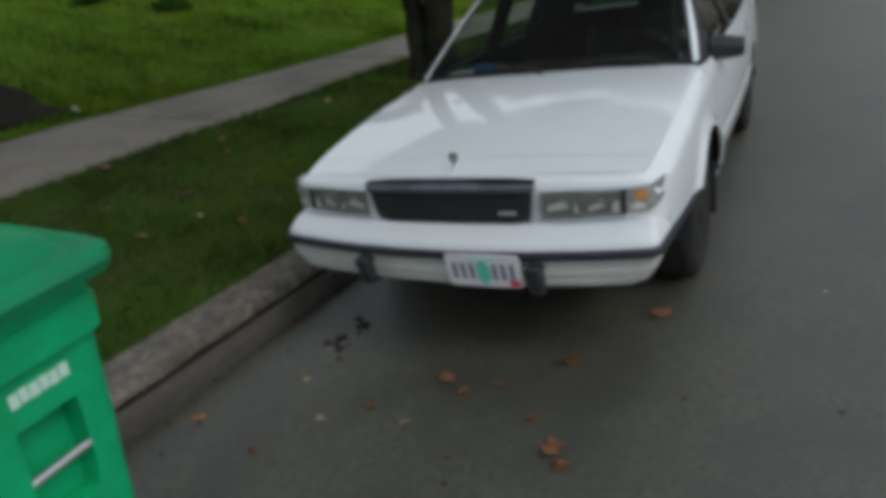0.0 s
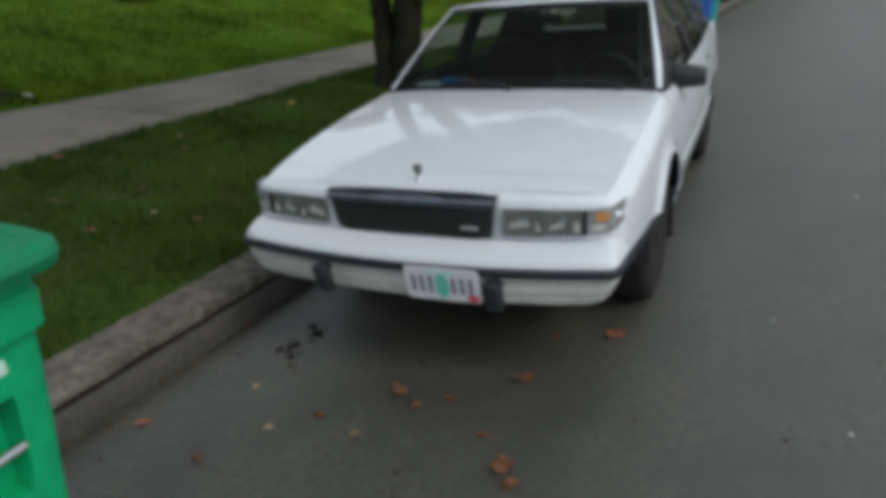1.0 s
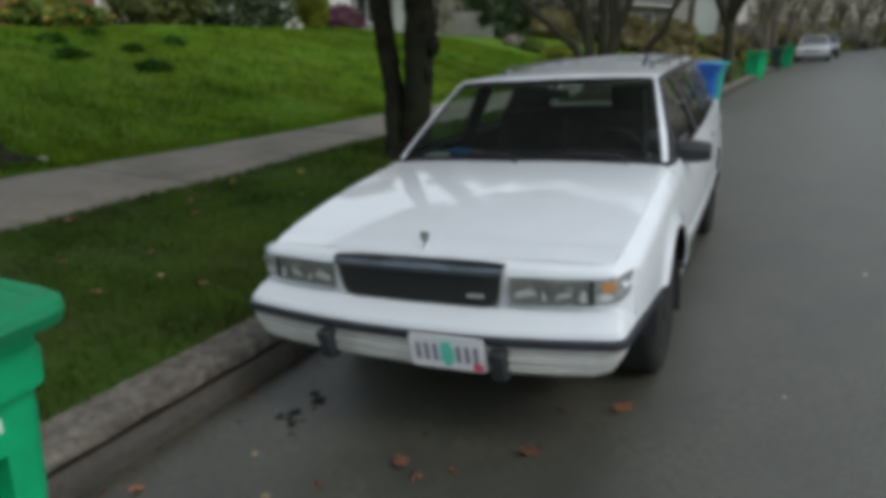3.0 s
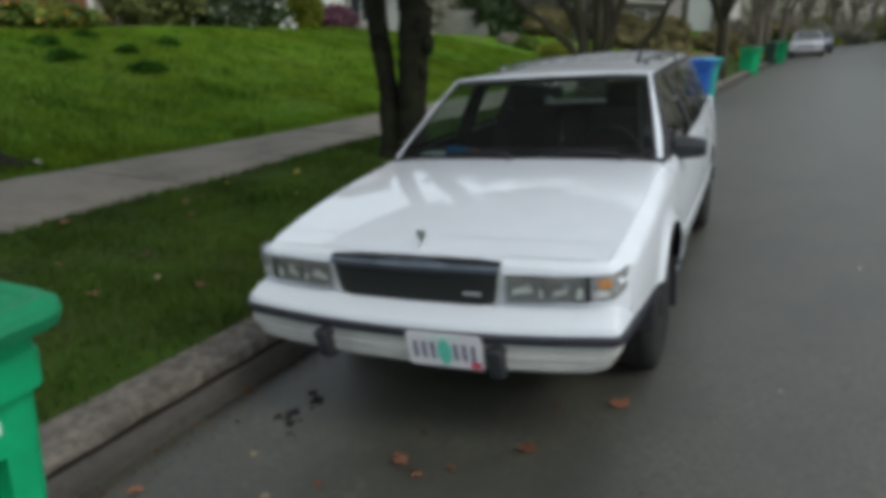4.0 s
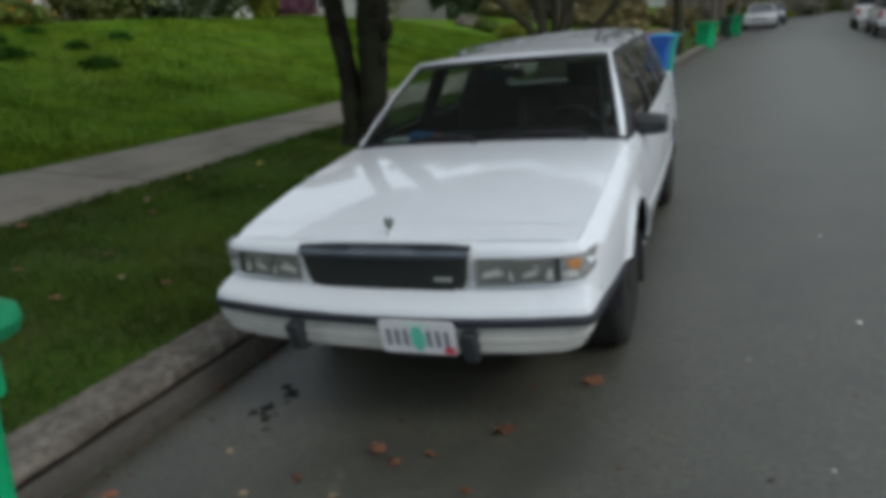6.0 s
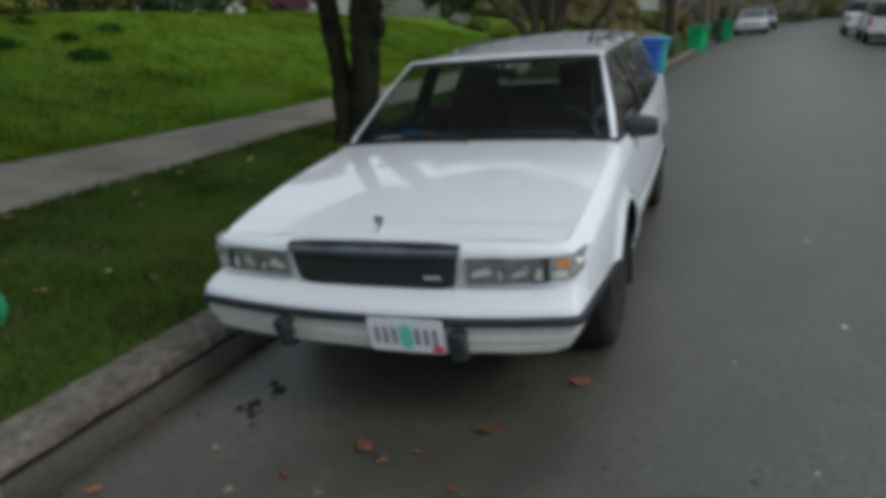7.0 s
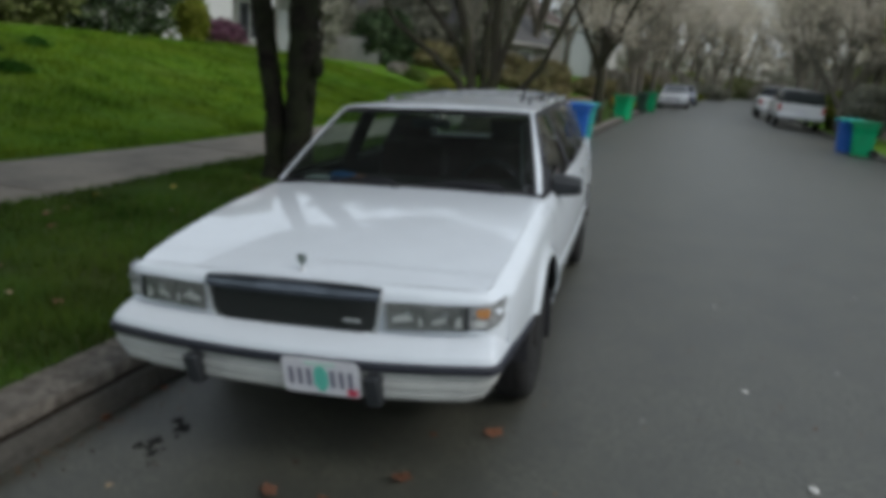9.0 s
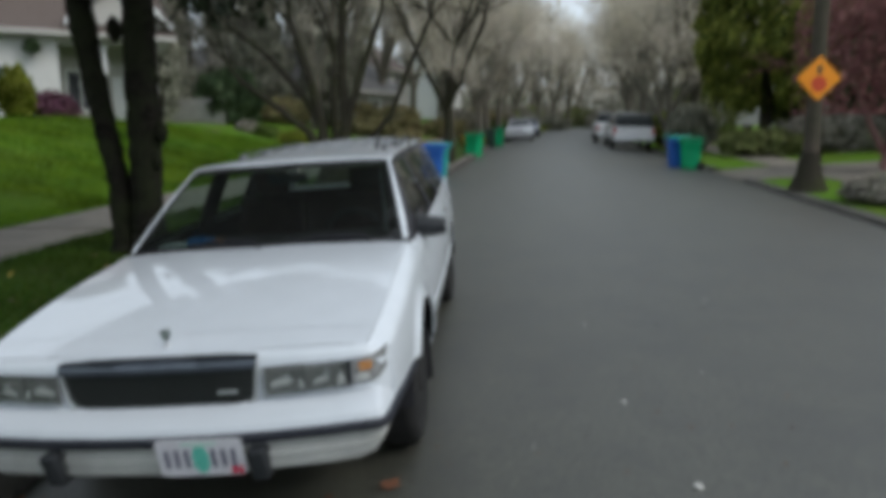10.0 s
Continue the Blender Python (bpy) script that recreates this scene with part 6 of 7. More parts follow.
# more planting that closes the view between trunks
for i, (x, y, r, h, mt) in enumerate(((-15.3, 13.9, 1.4, 3.2, LEAF_OLIVE), (-15.8, 16.0, 2.0, 3.6, LEAF_OLIVE), (-15.5, 19.5, 1.5, 2.6, LEAF_GREEN), (-9.5, 34.5, 1.8, 1.5, LEAF_TAN), (-12.0, 26.4, 0.9, 4.6, LEAF_CONIFER), (-15.2, 33.0, 2.2, 5.0, LEAF_CONIFER), (-17.6, 36.0, 2.6, 6.0, LEAF_CONIFER), (-13.0, 36.5, 1.8, 4.2, HEATHER), (-16.5, 40.0, 4.0, 6.5, HEATHER), (-11.0, 46.0, 4.0, 7.0, HEATHER), (-20.5, 35.0, 3.0, 6.0, HEATHER), (-4.0, 38.0, 1.6, 0.8, LEAF_TAN), (-2.2, 48.5, 2.0, 1.4, LEAF_TAN), (-1.0, 54.0, 2.2, 2.2, HEATHER), (0.2, 60.5, 2.4, 2.4, LEAF_TAN), (1.4, 66.5, 2.6, 2.8, HEATHER), (2.2, 72.0, 2.6, 2.4, LEAF_OLIVE), (3.6, 79.0, 2.8, 3.0, HEATHER), (5.4, 88.0, 3.0, 3.0, LEAF_OLIVE), (8.0, 98.0, 3.2, 3.2, HEATHER), (18.5, 90.0, 3.4, 3.6, HEATHER), (14.0, 104.0, 4.0, 3.0, LEAF_OLIVE), (21.0, 104.0, 4.0, 3.4, HEATHER), (-5.8, 36.5, 1.6, 1.0, LEAF_TAN), (-4.2, 39.0, 1.8, 2.2, LEAF_TAN), (-6.4, 39.5, 1.6, 1.8, LEAF_TAN), (12.5, 38.0, 2.2, 3.6, LEAF_OLIVE), (13.0, 44.0, 2.4, 3.2, HEATHER), (13.5, 50.0, 2.4, 3.8, LEAF_CONIFER), (14.0, 57.0, 2.6, 3.2, HEATHER), (15.0, 64.0, 2.8, 3.6, LEAF_CONIFER), (12.8, 72.0, 2.8, 2.6, HEATHER), (15.5, 80.0, 3.2, 3.4, LEAF_CONIFER), (19.0, 30.0, 3.0, 5.5, LEAF_DARK), (21.0, 21.0, 2.8, 5.0, LEAF_GREEN), (16.8, 19.0, 1.8, 2.0, LEAF_DARK), (19.5, 15.0, 2.4, 4.0, LEAF_DARK))):
    bed("garden_shrub", ("dense dark green" if mt is LEAF_DARK else "loose green" if mt is LEAF_GREEN else "brownish olive") + " garden shrub filling the yard", "shrub", x, y, r, r, h, mt, int(1400 * r), 0.16, 120 + i, "yard shrubs")

for i, (x, y, r, h) in enumerate(((-13.5, 41.0, 2.6, 13.0), (-19.0, 39.0, 3.2, 15.0), (-8.8, 44.0, 2.8, 14.0), (-24.0, 34.0, 3.4, 14.0), (-16.0, 50.0, 3.6, 17.0))):
    bed("garden_conifer", "tall grey-green garden conifer behind the houses", "tree", x, y, r, r, h, LEAF_CONIFER, 5200, 0.34, 160 + i, "conifers", base=1.0, gaps=0.25)

# Pale tones stand for distance haze, lifting the dark gaps below the woods.
UNDERGROWTH = island_material("hazed_far_brush", [(0.30, 0.295, 0.24), (0.40, 0.375, 0.315), (0.46, 0.43, 0.37), (0.32, 0.325, 0.24)], 0.9, 0.1)
# distant woods that close the street
wr = np.random.default_rng(23)
n = 52000
wa = wr.uniform(-1.25, 1.15, n)
wd = wr.uniform(118, 150, n)
wz = 1.5 + 15 * wr.beta(1.3, 1.9, n) * (0.72 + 0.28 * np.sin(wa * 23) * np.sin(wa * 9 + 1))
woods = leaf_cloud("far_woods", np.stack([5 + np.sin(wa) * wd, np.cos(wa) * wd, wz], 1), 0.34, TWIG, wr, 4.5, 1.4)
tagged(new("far_woods", woods), "brownish haze of bare far woods beyond the street", "woods", kind="stuff")
n = 26000
wa, wd = wr.uniform(-1.25, 1.15, n), wr.uniform(104, 128, n)
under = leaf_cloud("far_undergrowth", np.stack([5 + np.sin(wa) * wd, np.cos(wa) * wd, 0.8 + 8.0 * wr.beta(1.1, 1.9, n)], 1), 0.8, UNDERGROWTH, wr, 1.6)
tagged(new("far_undergrowth", under), "brownish undergrowth, paled as by haze, at the foot of the far woods", "undergrowth", kind="stuff")

# mulch beds
def patch(name, label, cat, mat, x0, x1, y0, y1, fn, seed, h=0.03):
    rows = []
    for i in range(13):
        row = []
        for j in range(13):
            u, v = i / 12, j / 12
            x, y = x0 + (x1 - x0) * u, y0 + (y1 - y0) * v
            e = min(u, 1 - u, v, 1 - v) * 2
            wob = 0.25 * noise.noise((x * 1.3 + seed, y * 1.3, 0))
            row.append((x + wob, y + wob, fn(x + wob, y + wob) + (h if e > 0.15 else -0.03) + 0.02 * noise.noise((x * 6, y * 6, seed))))
        rows.append(row)
    solo(name, grid(rows), mat, label, cat, kind="structure")


patch("garden_bed", "brown bark-mulched garden bed below the next house", "garden bed", MULCH, -10.4, -4.6, 22.8, 33.5, land, 1)
patch("garden_bed_far", "reddish mulch bed along the next lawn", "garden bed", MULCH, -4.6, -1.2, 25.5, 46, land, 2)
patch("bare_soil", "patch of dark bare soil at the lawn's foot", "soil", SOIL, -7.3, -5.85, 1.3, 3.1, land, 3, 0.10)
stone = bmesh.new()
bmesh.ops.create_icosphere(stone, subdivisions=3, radius=0.05)
for v in stone.verts:
    v.co *= 1 + 0.3 * noise.noise(v.co * 25)
    v.co.z *= 0.6
solo("edging_stone", stone, LITTER, "rough pale stone at the lawn's bare corner", "stone", m=pose(-5.96, 3.02, land(-5.96, 3.02) + 0.08))

# grass
def blades(name, label, mat, count, fx, fy, fn, hgt, seed, width=0.006):
    rnd = np.random.default_rng(seed)
    xs, ys = fx(rnd, count), fy(rnd, count)
    tri = np.empty((count, 3, 3))
    ang, lean = rnd.uniform(0, 2 * math.pi, count), rnd.normal(size=(count, 2)) * hgt * 0.5
    hh = hgt * rnd.uniform(0.5, 1.25, count)
    if name == "lawn_grass":
        xs = xs + np.array([lawn_edge(v) - 4.96 for v in ys])
    x = LEFT + np.array([bend(v) for v in ys]) - xs
    z = np.array([fn(a, b) for a, b in zip(x, ys)])
    hh = hh * np.array([1.0 + 0.9 * max(-0.6, noise.noise((a * 0.9, b * 0.9, 7.0))) for a, b in zip(x, ys)])
    dx, dy = np.cos(ang) * width, np.sin(ang) * width
    tri[:, 0] = np.stack([x - dx, ys - dy, z - 0.01], 1)
    tri[:, 1] = np.stack([x + dx, ys + dy, z - 0.01], 1)
    tri[:, 2] = np.stack([x + lean[:, 0], ys + lean[:, 1], z + hh], 1)
    me = bpy.data.meshes.new(name)
    me.vertices.add(3 * count)
    me.vertices.foreach_set("co", tri.ravel())
    me.loops.add(3 * count)
    me.loops.foreach_set("vertex_index", np.arange(3 * count))
    me.polygons.add(count)
    me.polygons.foreach_set("loop_start", np.arange(count) * 3)
    me.update(calc_edges=True)
    me.validate()
    me.materials.append(mat)
    tagged(new(name, me), label, "grass", kind="stuff")


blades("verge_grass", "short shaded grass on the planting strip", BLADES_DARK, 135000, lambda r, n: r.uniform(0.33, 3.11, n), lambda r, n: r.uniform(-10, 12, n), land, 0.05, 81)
blades("lawn_grass", "bright short lawn grass on the slope", BLADES, 130000, lambda r, n: 4.95 + 6.7 * r.uniform(0, 1, n) ** 1.15, lambda r, n: r.uniform(0.5, 24, n), lambda x, y: land(x, y) + 0.035, 0.07, 82, 0.011)
tuft_r = np.random.default_rng(9)
for x, y, r in ((-9.33, 6.3, 0.24), (-8.42, 7.2, 0.27), (-9.74, 9.1, 0.2), (-9.4, 7.7, 0.17), (-10.15, 6.7, 0.22), (-10.6, 7.9, 0.2)):
    n = int(1500 * r)
    q = tuft_r.normal(size=(n, 2)) * (r * 0.3, r * 0.55)
    pts = np.stack([x + q[:, 0], y + q[:, 1], [land(x + a, y + b) + 0.06 + 0.09 * math.exp(-(a * a + b * b) / (r * r)) for a, b in q]], 1)
    tagged(new("weed_tuft", leaf_cloud("weed_tuft", pts, 0.07, LEAF_WEED, tuft_r, 2.2, 0.8)), "dark green weed tuft in the lawn", "weeds", "weed tufts", "stuff")


# ---- houses ----
def wall_with(x0, x1, z0, z1, y, holes, thick=0.15):
    """A wall in the local xz plane with rectangular openings right through it."""
    xs = sorted({x0, x1, *[h[0] for h in holes], *[h[1] for h in holes]})
    zs = sorted({z0, z1, *[h[2] for h in holes], *[h[3] for h in holes]})
    b = bmesh.new()
    for i in range(len(xs) - 1):
        for j in range(len(zs) - 1):
            cx, cz = (xs[i] + xs[i + 1]) / 2, (zs[j] + zs[j + 1]) / 2
            if not any(h[0] < cx < h[1] and h[2] < cz < h[3] for h in holes):
                join(b, box(xs[i], xs[i + 1], y, y + thick, zs[j], zs[j + 1]))
    bmesh.ops.remove_doubles(b, verts=b.verts[:], dist=0.001)
    return b


def window(parent, x0, x1, z0, z1, y, bars=1):
    w = part("window", box(x0 - 0.09, x1 + 0.09, y - 0.04, y + 0.03, z0 - 0.12, z0 - 0.02), TRIM_WHITE, parent, "white-framed window")
    for a, c, e, g in ((x0 - 0.09, x0 + 0.01, z0 - 0.02, z1 + 0.1), (x1 - 0.01, x1 + 0.09, z0 - 0.02, z1 + 0.1), (x0 + 0.01, x1 - 0.01, z1 - 0.01, z1 + 0.1)):
        part("window_frame", box(a, c, y - 0.03, y + 0.05, e, g), TRIM_WHITE, w)
    for k in range(bars):
        x = x0 + (x1 - x0) * (k + 1) / (bars + 1)
        part("glazing_bar", box(x - 0.025, x + 0.025, y + 0.02, y + 0.06, z0, z1), TRIM_WHITE, w)
    part("pane", box(x0, x1, y + 0.05, y + 0.07, z0, z1), WINDOW_DARK, w)


def gable_roof(x0, x1, y0, y1, z, rise, mat, parent, over=0.45):
    """A roof with its ridge along x."""
    ym = (y0 + y1) / 2
    slope = rise / (ym - y0)
    prof = [(y0 - over, z - slope * over), (ym, z + rise), (y1 + over, z - slope * over), (y1 + over, z - slope * over - 0.16), (ym, z + rise - 0.18), (y0 - over, z - slope * over - 0.16)]
    r = part("roof", prism(prof, x0 - over, x1 + over, plane="yz"), mat, parent)
    part("gutter", box(x0 - over, x1 + over, y0 - over - 0.1, y0 - over + 0.01, z - slope * over - 0.2, z - slope * over - 0.03, 0.02), HOUSE_CREAM, r, "pale gutter")
    return r


def porch_gable(parent, x0, x1, y0, y1, z, rise):
    xm = (x0 + x1) / 2
    p = [(x0 - 0.35, z - 0.1), (xm, z + rise), (x1 + 0.35, z - 0.1), (x1 + 0.35, z - 0.28), (xm, z + rise - 0.2), (x0 - 0.35, z - 0.28)]
    g = part("porch_roof", prism(p, y0, y1), ROOF_BROWN, parent)
    part("rake_board", prism([(x0 - 0.35, z - 0.1), (xm, z + rise), (x1 + 0.35, z - 0.1), (x1 + 0.35, z - 0.34), (xm, z + rise - 0.24), (x0 - 0.35, z - 0.34)], y0 - 0.06, y0 - 0.002), TRIM_WHITE, g, "white rake board")
    part("gable_wall", prism([(x0, z - 0.2), (xm, z + rise - 0.3), (x1, z - 0.2)], y0 + 0.3, y0 + 0.4), HOUSE_CREAM, g)


Z1 = 1.5
h1 = thing("house", "white one-storey house with a brown shingle roof and porch", "house", m=pose(-16.6, 22.2, Z1, 0, 0, 36))
part("wall", wall_with(0, 2.6, 0, 3.7, 0, [(0.35, 1.1, 1.0, 2.3)]), HOUSE_WHITE, h1)
window(h1, 0.35, 1.1, 1.0, 2.3, 0.02)
part("wall", wall_with(2.6, 6.4, 0, 3.7, 1.7, [(3.0, 3.9, 0.9, 2.3), (4.6, 5.5, 0.05, 2.15)]), HOUSE_CREAM, h1)
for a, c in ((3.0, 3.9),):
    window(h1, a, c, 0.9, 2.3, 1.72)
part("front_door", box(4.6, 5.5, 1.75, 1.8, 0.05, 2.15, 0.01), TRIM_WHITE, h1)
part("wall", box(2.45, 2.6, 0.15, 1.7, 0, 3.7), HOUSE_WHITE, h1)
part("wall", box(0, 0.15, 0.15, 9, 0, 3.7), HOUSE_WHITE, h1)
part("wall", box(6.25, 6.4, 1.85, 9, 0, 3.7), HOUSE_WHITE, h1)
part("wall", box(0.15, 6.25, 8.85, 9, 0, 3.7), HOUSE_WHITE, h1)
part("porch_floor", box(2.62, 6.4, -0.1, 1.68, -0.35, 0.04, 0.02), CONCRETE, h1)
for x in (4.1, 5.9):
    p = part("porch_post", box(x - 0.09, x + 0.09, 0.0, 0.18, 0.04, 3.12, 0.01), TRIM_WHITE, h1, "white square porch post")
    part("post_cap", box(x - 0.13, x + 0.13, -0.04, 0.22, 3.02, 3.14, 0.01), TRIM_WHITE, p)
# The beam takes the duller cream: porch shade put into its colour.
part("porch_beam", box(2.62, 6.4, -0.02, 0.2, 3.15, 3.5), HOUSE_CREAM, h1)
gable_roof(0, 6.2, 0, 9, 3.9, 3.1, ROOF_BROWN, h1)
porch_gable(h1, 3.2, 6.2, -0.5, 3.2, 4.1, 1.7)
dorm = part("dormer", box(0.2, 1.9, 1.6, 3.6, 4.5, 6.0), HOUSE_WHITE, h1, "white roof dormer")
window(dorm, 0.55, 1.55, 4.9, 5.75, 1.56)
part("dormer_roof", prism([(-0.05, 5.95), (1.05, 6.6), (2.15, 5.95), (2.15, 5.85), (1.05, 6.47), (-0.05, 5.85)], 1.4, 4.2), ROOF_BROWN, dorm)
basket = shrub("hanging_basket", "dark trailing plant in a hanging basket", 0, 0, 0, 0.3, 0.3, 0.55, LEAF_DARK, 900, 0.09, 91)
basket.matrix_basis = pose(-16.6 + 1.76 * 0.809 + 0.35 * 0.588, 22.2 + 1.76 * 0.588 - 0.35 * 0.809, Z1 + 2.75)
part("hook", tube([(0, 0, 0.5), (0, 0, 0.8), (-0.1, 0.2, 0.85), (-0.18, 0.36, 0.8)], 0.012, 6), BLACK_RUBBER, basket)

h0 = thing("house", "reddish brown brick house behind low shrubs", "house", m=pose(-14.6, 11.6, 1.62, 0, 0, 90))
part("wall", wall_with(-9, 0, 0, 3.0, 0, [(-5.5, -4.0, 1.0, 2.4)]), HOUSE_BRICK, h0)
for a, c in ((-5.5, -4.0),):
    window(h0, a, c, 1.0, 2.4, 0.02)
part("corner_board", box(-0.02, 0.14, -0.03, 0.15, 0, 3.0), TRIM_WHITE, h0)
part("wall", box(-0.15, 0, 0.15, 8, 0, 3.0), HOUSE_BRICK, h0)
part("wall", box(-9, -8.85, 0.15, 8, 0, 3.0), HOUSE_BRICK, h0)
part("wall", box(-8.85, -0.15, 7.85, 8, 0, 3.0), HOUSE_BRICK, h0)
gable_roof(-9, 0, 0, 8, 3.15, 2.6, ROOF_BROWN, h0)

steps = thing("garden_steps", "grey concrete garden steps with a low side wall", "steps", m=pose(-11.7, 30.3, land(-11.7, 30.3) - 0.1, 0, 0, 0))
for k in range(4):
    part("step", box(-0.9, 0.9, 0.3 * k, 0.3 * k + 0.32, 0.17 * k - 0.1, 0.17 * (k + 1), 0.012), CONCRETE, steps)
garden_wall = solo("garden_wall", box(-1.15, 1.15, -0.12, 0.12, -0.2, 1.05, 0.02), PALE_WALL, "low pale grey garden wall beside the steps", "wall", kind="structure", m=pose(-11.2, 28.2, land(-11.2, 28.2), 0, 0, 0))
part("side_wall", box(0.92, 1.15, -0.1, 1.5, -0.2, 0.85, 0.02), CONCRETE, steps)
part("side_wall", box(-1.15, -0.92, -0.1, 1.5, -0.2, 0.85, 0.02), CONCRETE, steps)


def far_house(x, y, z, turn, w, d, h, wall, roof, label, rise=2.4):
    t = thing("house", label, "house", "far houses", m=pose(x, y, z, 0, 0, turn))
    holes = [(0.9 + 2.6 * k, 2.0 + 2.6 * k, 0.9, 2.2) for k in range(int((w - 1.2) / 2.6))]
    if h > 4.5:
        holes += [(a, c, 3.5, 4.7) for a, c, _, _ in holes]
    part("wall", wall_with(0, w, 0, h, 0, holes), wall, t)
    for a, c, e, g in holes:
        window(t, a, c, e, g, 0.02)
    for q in (box(0, 0.15, 0.15, d, 0, h), box(w - 0.15, w, 0.15, d, 0, h), box(0.15, w - 0.15, d - 0.15, d, 0, h)):
        part("wall", q, wall, t)
    for s in (0.0, w - 0.15):
        part("gable_end", prism([(0.0, h), (d / 2, h + rise - 0.2), (d, h)], s, s + 0.15, plane="yz"), wall, t)
    gable_roof(0, w, 0, d, h + 0.1, rise, roof, t)


far_house(-10.0, 41.0, 1.3, 60, 9, 7, 3.0, HOUSE_GREIGE, ROOF_GREY, "greige house with a grey roof further down the street")
far_house(-17.5, 46.0, 1.9, 60, 6, 7, 2.9, HOUSE_GREIGE, ROOF_GREY, "greige house beyond the steps")
far_house(-8.5, 56.0, 1.6, 78, 10, 7, 5.2, HOUSE_CREAM, ROOF_BROWN, "cream two-storey house down the street")
far_house(-4.5, 76.0, 2.0, 78, 10, 7, 5.2, HOUSE_WHITE, ROOF_GREY, "white two-storey house near the bend")
far_house(18.5, 56.0, 1.8, -105, 10, 7, 3.0, HOUSE_CREAM, ROOF_BROWN, "low cream house across the street")

# ---- utility pole with its sign ----
px, py = 7.70, 13.2
pz = land_r(px, py)
pole = thing("utility_pole", "weathered brown wooden utility pole on the far verge", "pole", m=pose(px, py, pz))
part("pole_shaft", tube([(0, 0, -0.1), (0, 0, 1.0), (0, 0, 4.0), (0, 0, 9.5)], [0.17, 0.155, 0.138, 0.11], 20), WOOD_POLE, pole)
part("pole_foot", tube([(0, 0, -0.1), (0, 0, 0.1), (0, 0, 0.35), (0, 0, 0.8)], [0.44, 0.36, 0.26, 0.19], 18), BARK_GREY, pole, "dark mossy foot of the pole")
part("cross_arm", box(-1.2, 1.2, -0.06, 0.06, 8.6, 8.72, 0.01), WOOD_POLE, pole)
sign = thing("warning_sign", "orange diamond warning sign with a red octagon symbol", "sign", m=pose(px - 0.04, py - 0.21, 2.56, 0, 0, 0))
S = 0.425
part("sign_plate", prism([(0, -S), (0.03, -S + 0.012), (S - 0.012, -0.03), (S, 0), (S - 0.012, 0.03), (0.03, S - 0.012), (0, S), (-0.03, S - 0.012), (-S + 0.012, 0.03), (-S, 0), (-S + 0.012, -0.03), (-0.03, -S + 0.012)], -0.004, 0.0), SIGN_ORANGE, sign)
part("octagon_mark", prism([(0.16 * math.cos(radians(22.5 + 45 * k)), -0.11 + 0.16 * math.sin(radians(22.5 + 45 * k))) for k in range(8)], -0.008, -0.005), SIGN_RED, sign, "red octagon")
part("arrow_mark", prism([(-0.03, 0.07), (0.03, 0.07), (0.03, 0.16), (0.08, 0.16), (0, 0.27), (-0.08, 0.16), (-0.03, 0.16)], -0.008, -0.005), SIGN_BLACK, sign, "black arrow")
part("sign_bracket", box(-0.02, 0.02, 0.002, 0.06, -0.3, 0.3), STEEL, sign)


# ---- parked vehicles down the street ----
def car_wheels(t, xs, ys, r):
    for x in xs:
        for y in ys:
            w = part("wheel", lathe([(0.10, -0.08), (r * 0.62, -0.09), (r * 0.64, 0.06)], "x", 20), STEEL, t, "", pose(x, y, r, 0, 0, 0 if x < 0 else 180))
            part("tyre", lathe([(r * 0.62, -0.09), (r * 0.85, -0.1), (r * 0.97, -0.08), (r, -0.05), (r, 0.05), (r * 0.97, 0.08), (r * 0.62, 0.09)], "x", 24), TYRE, w)


def body_loft(stations):
    """Stations: y, half width low, half width high, bottom, shoulder, top."""
    rows = []
    for y, wl, wh, zb, zs, zt in stations:
        rows.append([(-wl * 0.92, y, zb), (-wl, y, zb + 0.12), (-wl, y, zs), (-wh, y, zt - 0.03), (-wh * 0.85, y, zt), (wh * 0.85, y, zt), (wh, y, zt - 0.03), (wl, y, zs), (wl, y, zb + 0.12), (wl * 0.92, y, zb)])
    b = grid(rows, closed=True)
    b.verts.ensure_lookup_table()
    b.faces.new(b.verts[:10][::-1])
    b.faces.new(b.verts[-10:])
    bmesh.ops.recalc_face_normals(b, faces=b.faces[:])
    return b


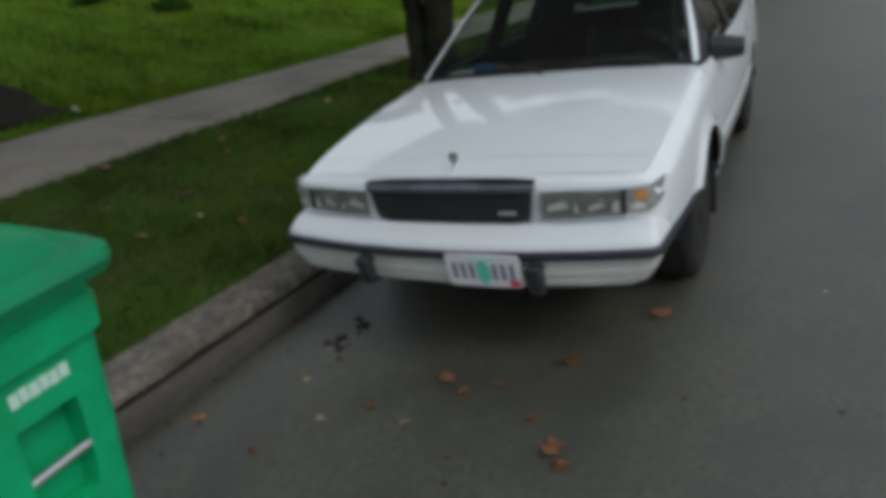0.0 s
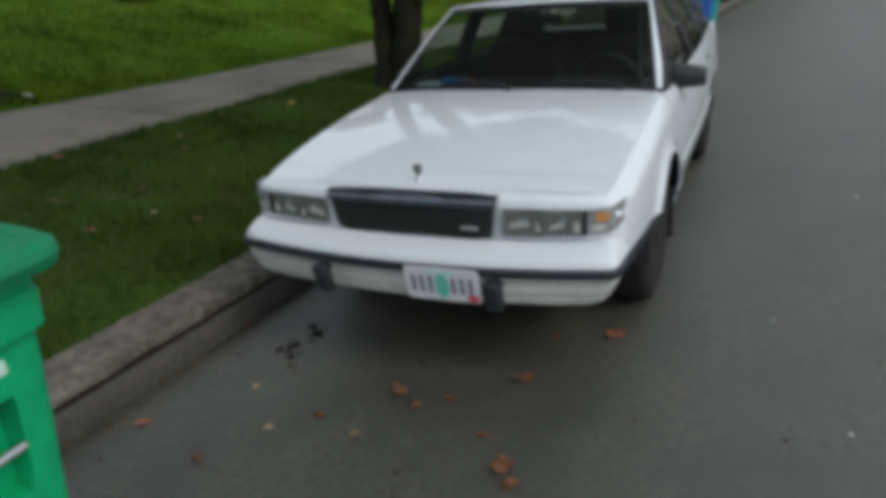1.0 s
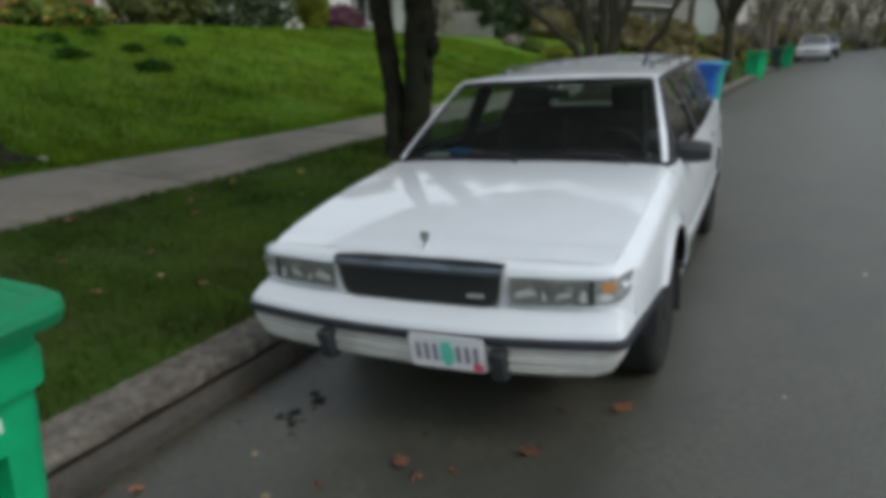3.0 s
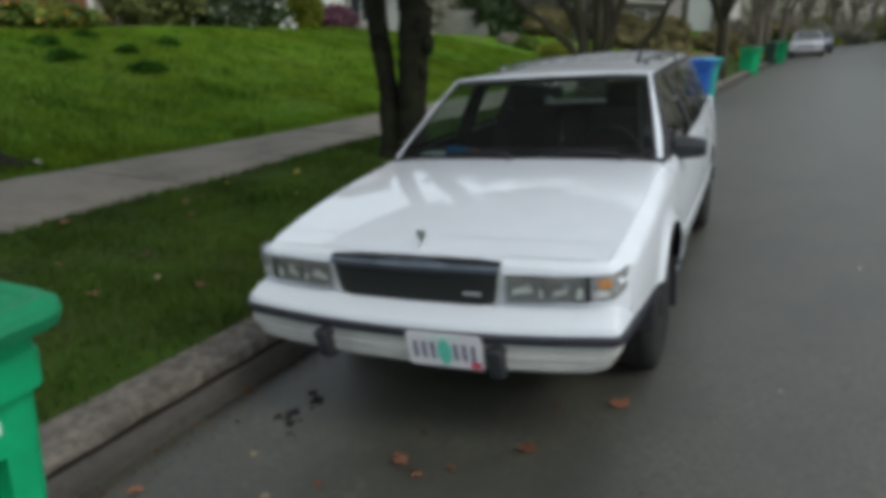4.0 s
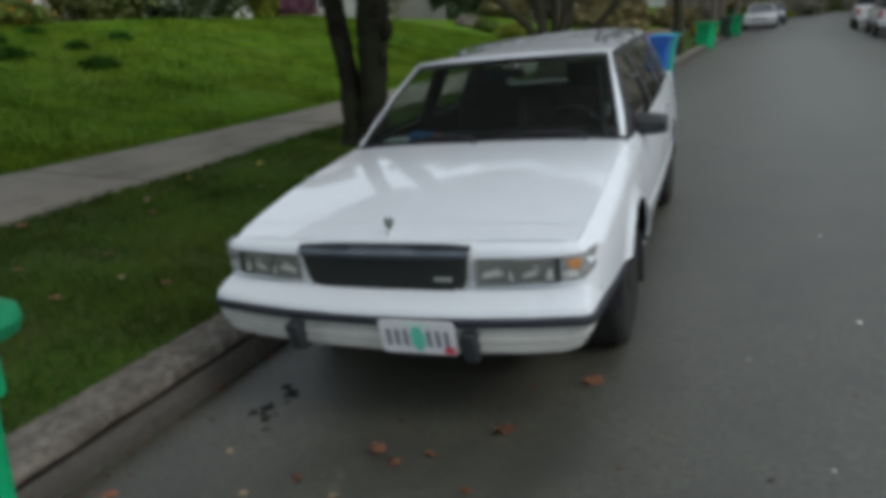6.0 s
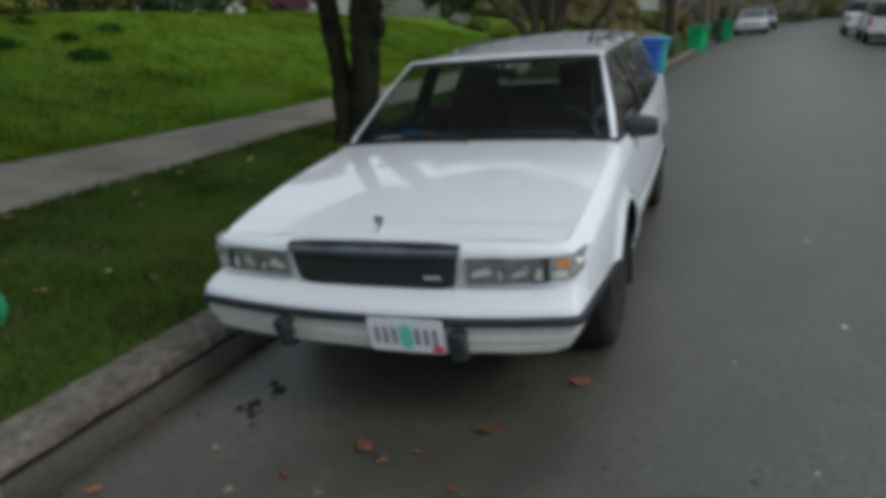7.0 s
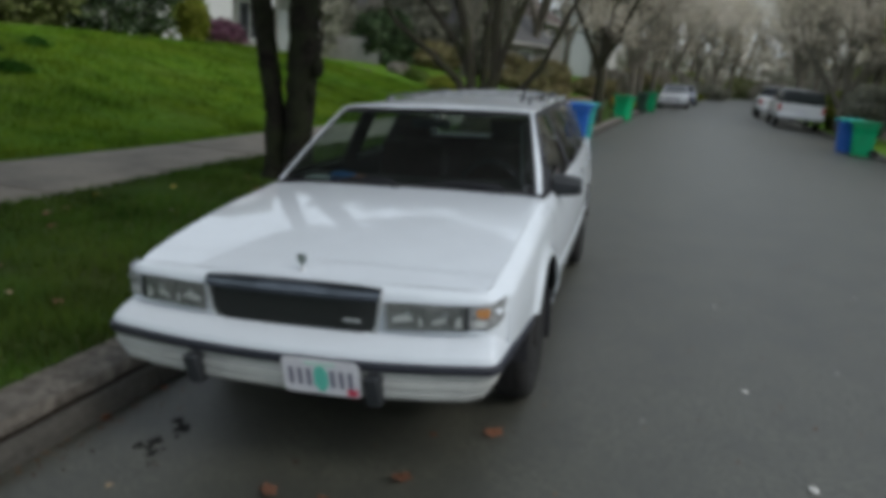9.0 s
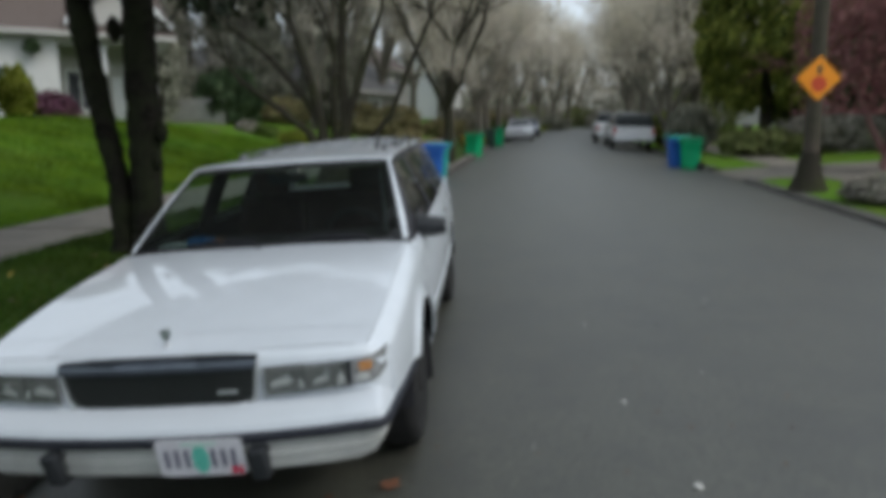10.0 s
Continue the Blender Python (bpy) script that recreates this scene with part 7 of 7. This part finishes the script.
def sedan(m, label, paint, w=0.87):
    """Nose along -y."""
    t = thing("parked_car", label, "car", "far parked vehicles", m=m)
    part("car_body", body_loft([(0, w * 0.86, w * 0.8, 0.32, 0.55, 0.66), (0.12, w * 0.95, w * 0.86, 0.25, 0.62, 0.72), (0.7, w, w * 0.9, 0.22, 0.7, 0.82), (1.35, w, w * 0.88, 0.22, 0.78, 0.93), (3.5, w, w * 0.88, 0.22, 0.8, 0.95), (4.3, w, w * 0.88, 0.25, 0.78, 0.93), (4.6, w * 0.92, w * 0.8, 0.34, 0.7, 0.86)]), paint, t)
    part("car_roof", grid([[(u * 0.58, y, z + 0.03 * (1 - u * u)) for u in (-1, -0.5, 0, 0.5, 1)] for y, z in ((2.0, 1.34), (2.3, 1.38), (3.0, 1.38), (3.3, 1.34))], 0.02), paint, t)
    for a, c, nm in ((((-0.72, 1.25, 0.92), (0.72, 1.25, 0.92)), ((-0.58, 2.0, 1.345), (0.58, 2.0, 1.345)), "windshield"), (((-0.7, 3.95, 0.94), (0.7, 3.95, 0.94)), ((-0.58, 3.3, 1.345), (0.58, 3.3, 1.345)), "rear_glass")):
        part(nm, grid([a, c], 0.006), WINDOW_DARK, t)
    for s in (-1, 1):
        part("side_glass", grid([[(s * 0.76, 1.3, 0.92), (s * 0.77, 2.5, 0.94), (s * 0.76, 3.9, 0.94)], [(s * 0.59, 2.0, 1.345), (s * 0.59, 2.6, 1.36), (s * 0.59, 3.3, 1.345)]], 0.006), WINDOW_DARK, t)
        part("roof_pillar", tube([(s * 0.74, 1.25, 0.92), (s * 0.59, 2.0, 1.35)], 0.03, 6), paint, t)
        part("headlight", box(s * 0.62 - 0.16, s * 0.62 + 0.16, -0.015, 0.06, 0.56, 0.67, 0.02), LAMP_SILVER, t)
        part("tail_light", box(s * 0.66 - 0.12, s * 0.66 + 0.12, 4.55, 4.62, 0.62, 0.78, 0.02), TAIL_RED, t)
    part("front_bumper", box(-w * 0.93, w * 0.93, -0.07, 0.1, 0.3, 0.5, 0.05), paint, t)
    part("lower_grille", box(-0.4, 0.4, -0.02, 0.02, 0.54, 0.64, 0.01), GRILLE_BLACK, t)
    part("plate", box(-0.15, 0.15, -0.09, -0.072, 0.36, 0.48), PLATE_WHITE, t)
    car_wheels(t, (-0.76, 0.76), (0.85, 3.55), 0.31)


def pickup(m, label, paint, canopy):
    """Tail along -y, so that its tailgate is seen."""
    t = thing("parked_pickup", label, "pickup", "far parked vehicles", m=m)
    w = 0.92
    part("bed", body_loft([(0.0, w * 0.95, w * 0.93, 0.5, 0.8, 1.02), (0.08, w, w * 0.96, 0.48, 0.85, 1.06), (2.1, w, w * 0.96, 0.45, 0.85, 1.08)]), paint, t)
    part("cab", body_loft([(2.12, w, w * 0.9, 0.42, 1.0, 1.12), (3.9, w, w * 0.9, 0.42, 1.0, 1.12), (5.0, w * 0.96, w * 0.86, 0.45, 0.9, 1.02), (5.15, w * 0.9, w * 0.8, 0.5, 0.8, 0.95)]), paint, t)
    part("cab_roof", grid([[(u * 0.68, y, z + 0.03 * (1 - u * u)) for u in (-1, -0.5, 0, 0.5, 1)] for y, z in ((2.3, 1.62), (2.6, 1.66), (3.3, 1.66), (3.5, 1.6))], 0.02), paint, t)
    part("cab_glass", body_loft([(2.2, 0.84, 0.68, 1.08, 1.2, 1.6), (3.5, 0.84, 0.68, 1.08, 1.2, 1.6), (4.1, 0.8, 0.66, 1.05, 1.08, 1.15)]), WINDOW_DARK, t)
    if canopy:
        part("canopy", body_loft([(0.02, 0.86, 0.72, 1.04, 1.1, 1.5), (0.2, 0.88, 0.76, 1.04, 1.1, 1.6), (2.15, 0.88, 0.76, 1.04, 1.1, 1.64)]), WINDOW_DARK, t, "dark canopy over the bed")
        part("canopy_frame", tube([(-0.8, 0.0, 1.06), (-0.72, 0.03, 1.5), (0.72, 0.03, 1.5), (0.8, 0.0, 1.06)], 0.025, 6), DARK_PLASTIC, t)
    part("rear_bumper", box(-0.88, 0.88, -0.14, 0.02, 0.42, 0.56, 0.03), STEEL, t)
    part("plate", box(-0.15, 0.15, -0.03, -0.012, 0.66, 0.78), PLATE_WHITE, t)
    for s in (-1, 1):
        part("tail_light", box(s * 0.84 - 0.06, s * 0.84 + 0.06, -0.02, 0.06, 0.72, 0.98, 0.015), TAIL_RED, t)
    car_wheels(t, (-0.8, 0.8), (1.15, 4.2), 0.36)


sedan(pose(2.85, 43.5, road_z(2.9, 44), 1.0, -2, -4), "silver sedan parked facing along the street", CAR_SILVER)
sedan(pose(3.7, 50.5, road_z(3.7, 51), 1.0, -2, -5), "dark blue car parked behind the silver sedan", CAR_NAVY)
pickup(pose(7.42, 30.8, road_z(7.4, 32), 1.0, 2, -4), "white pickup truck with a dark canopy", CAR_WHITE, True)
pickup(pose(7.75, 38.5, road_z(7.8, 40), 1.0, 2, -5), "white pickup parked ahead of the other", CAR_WHITE, False)
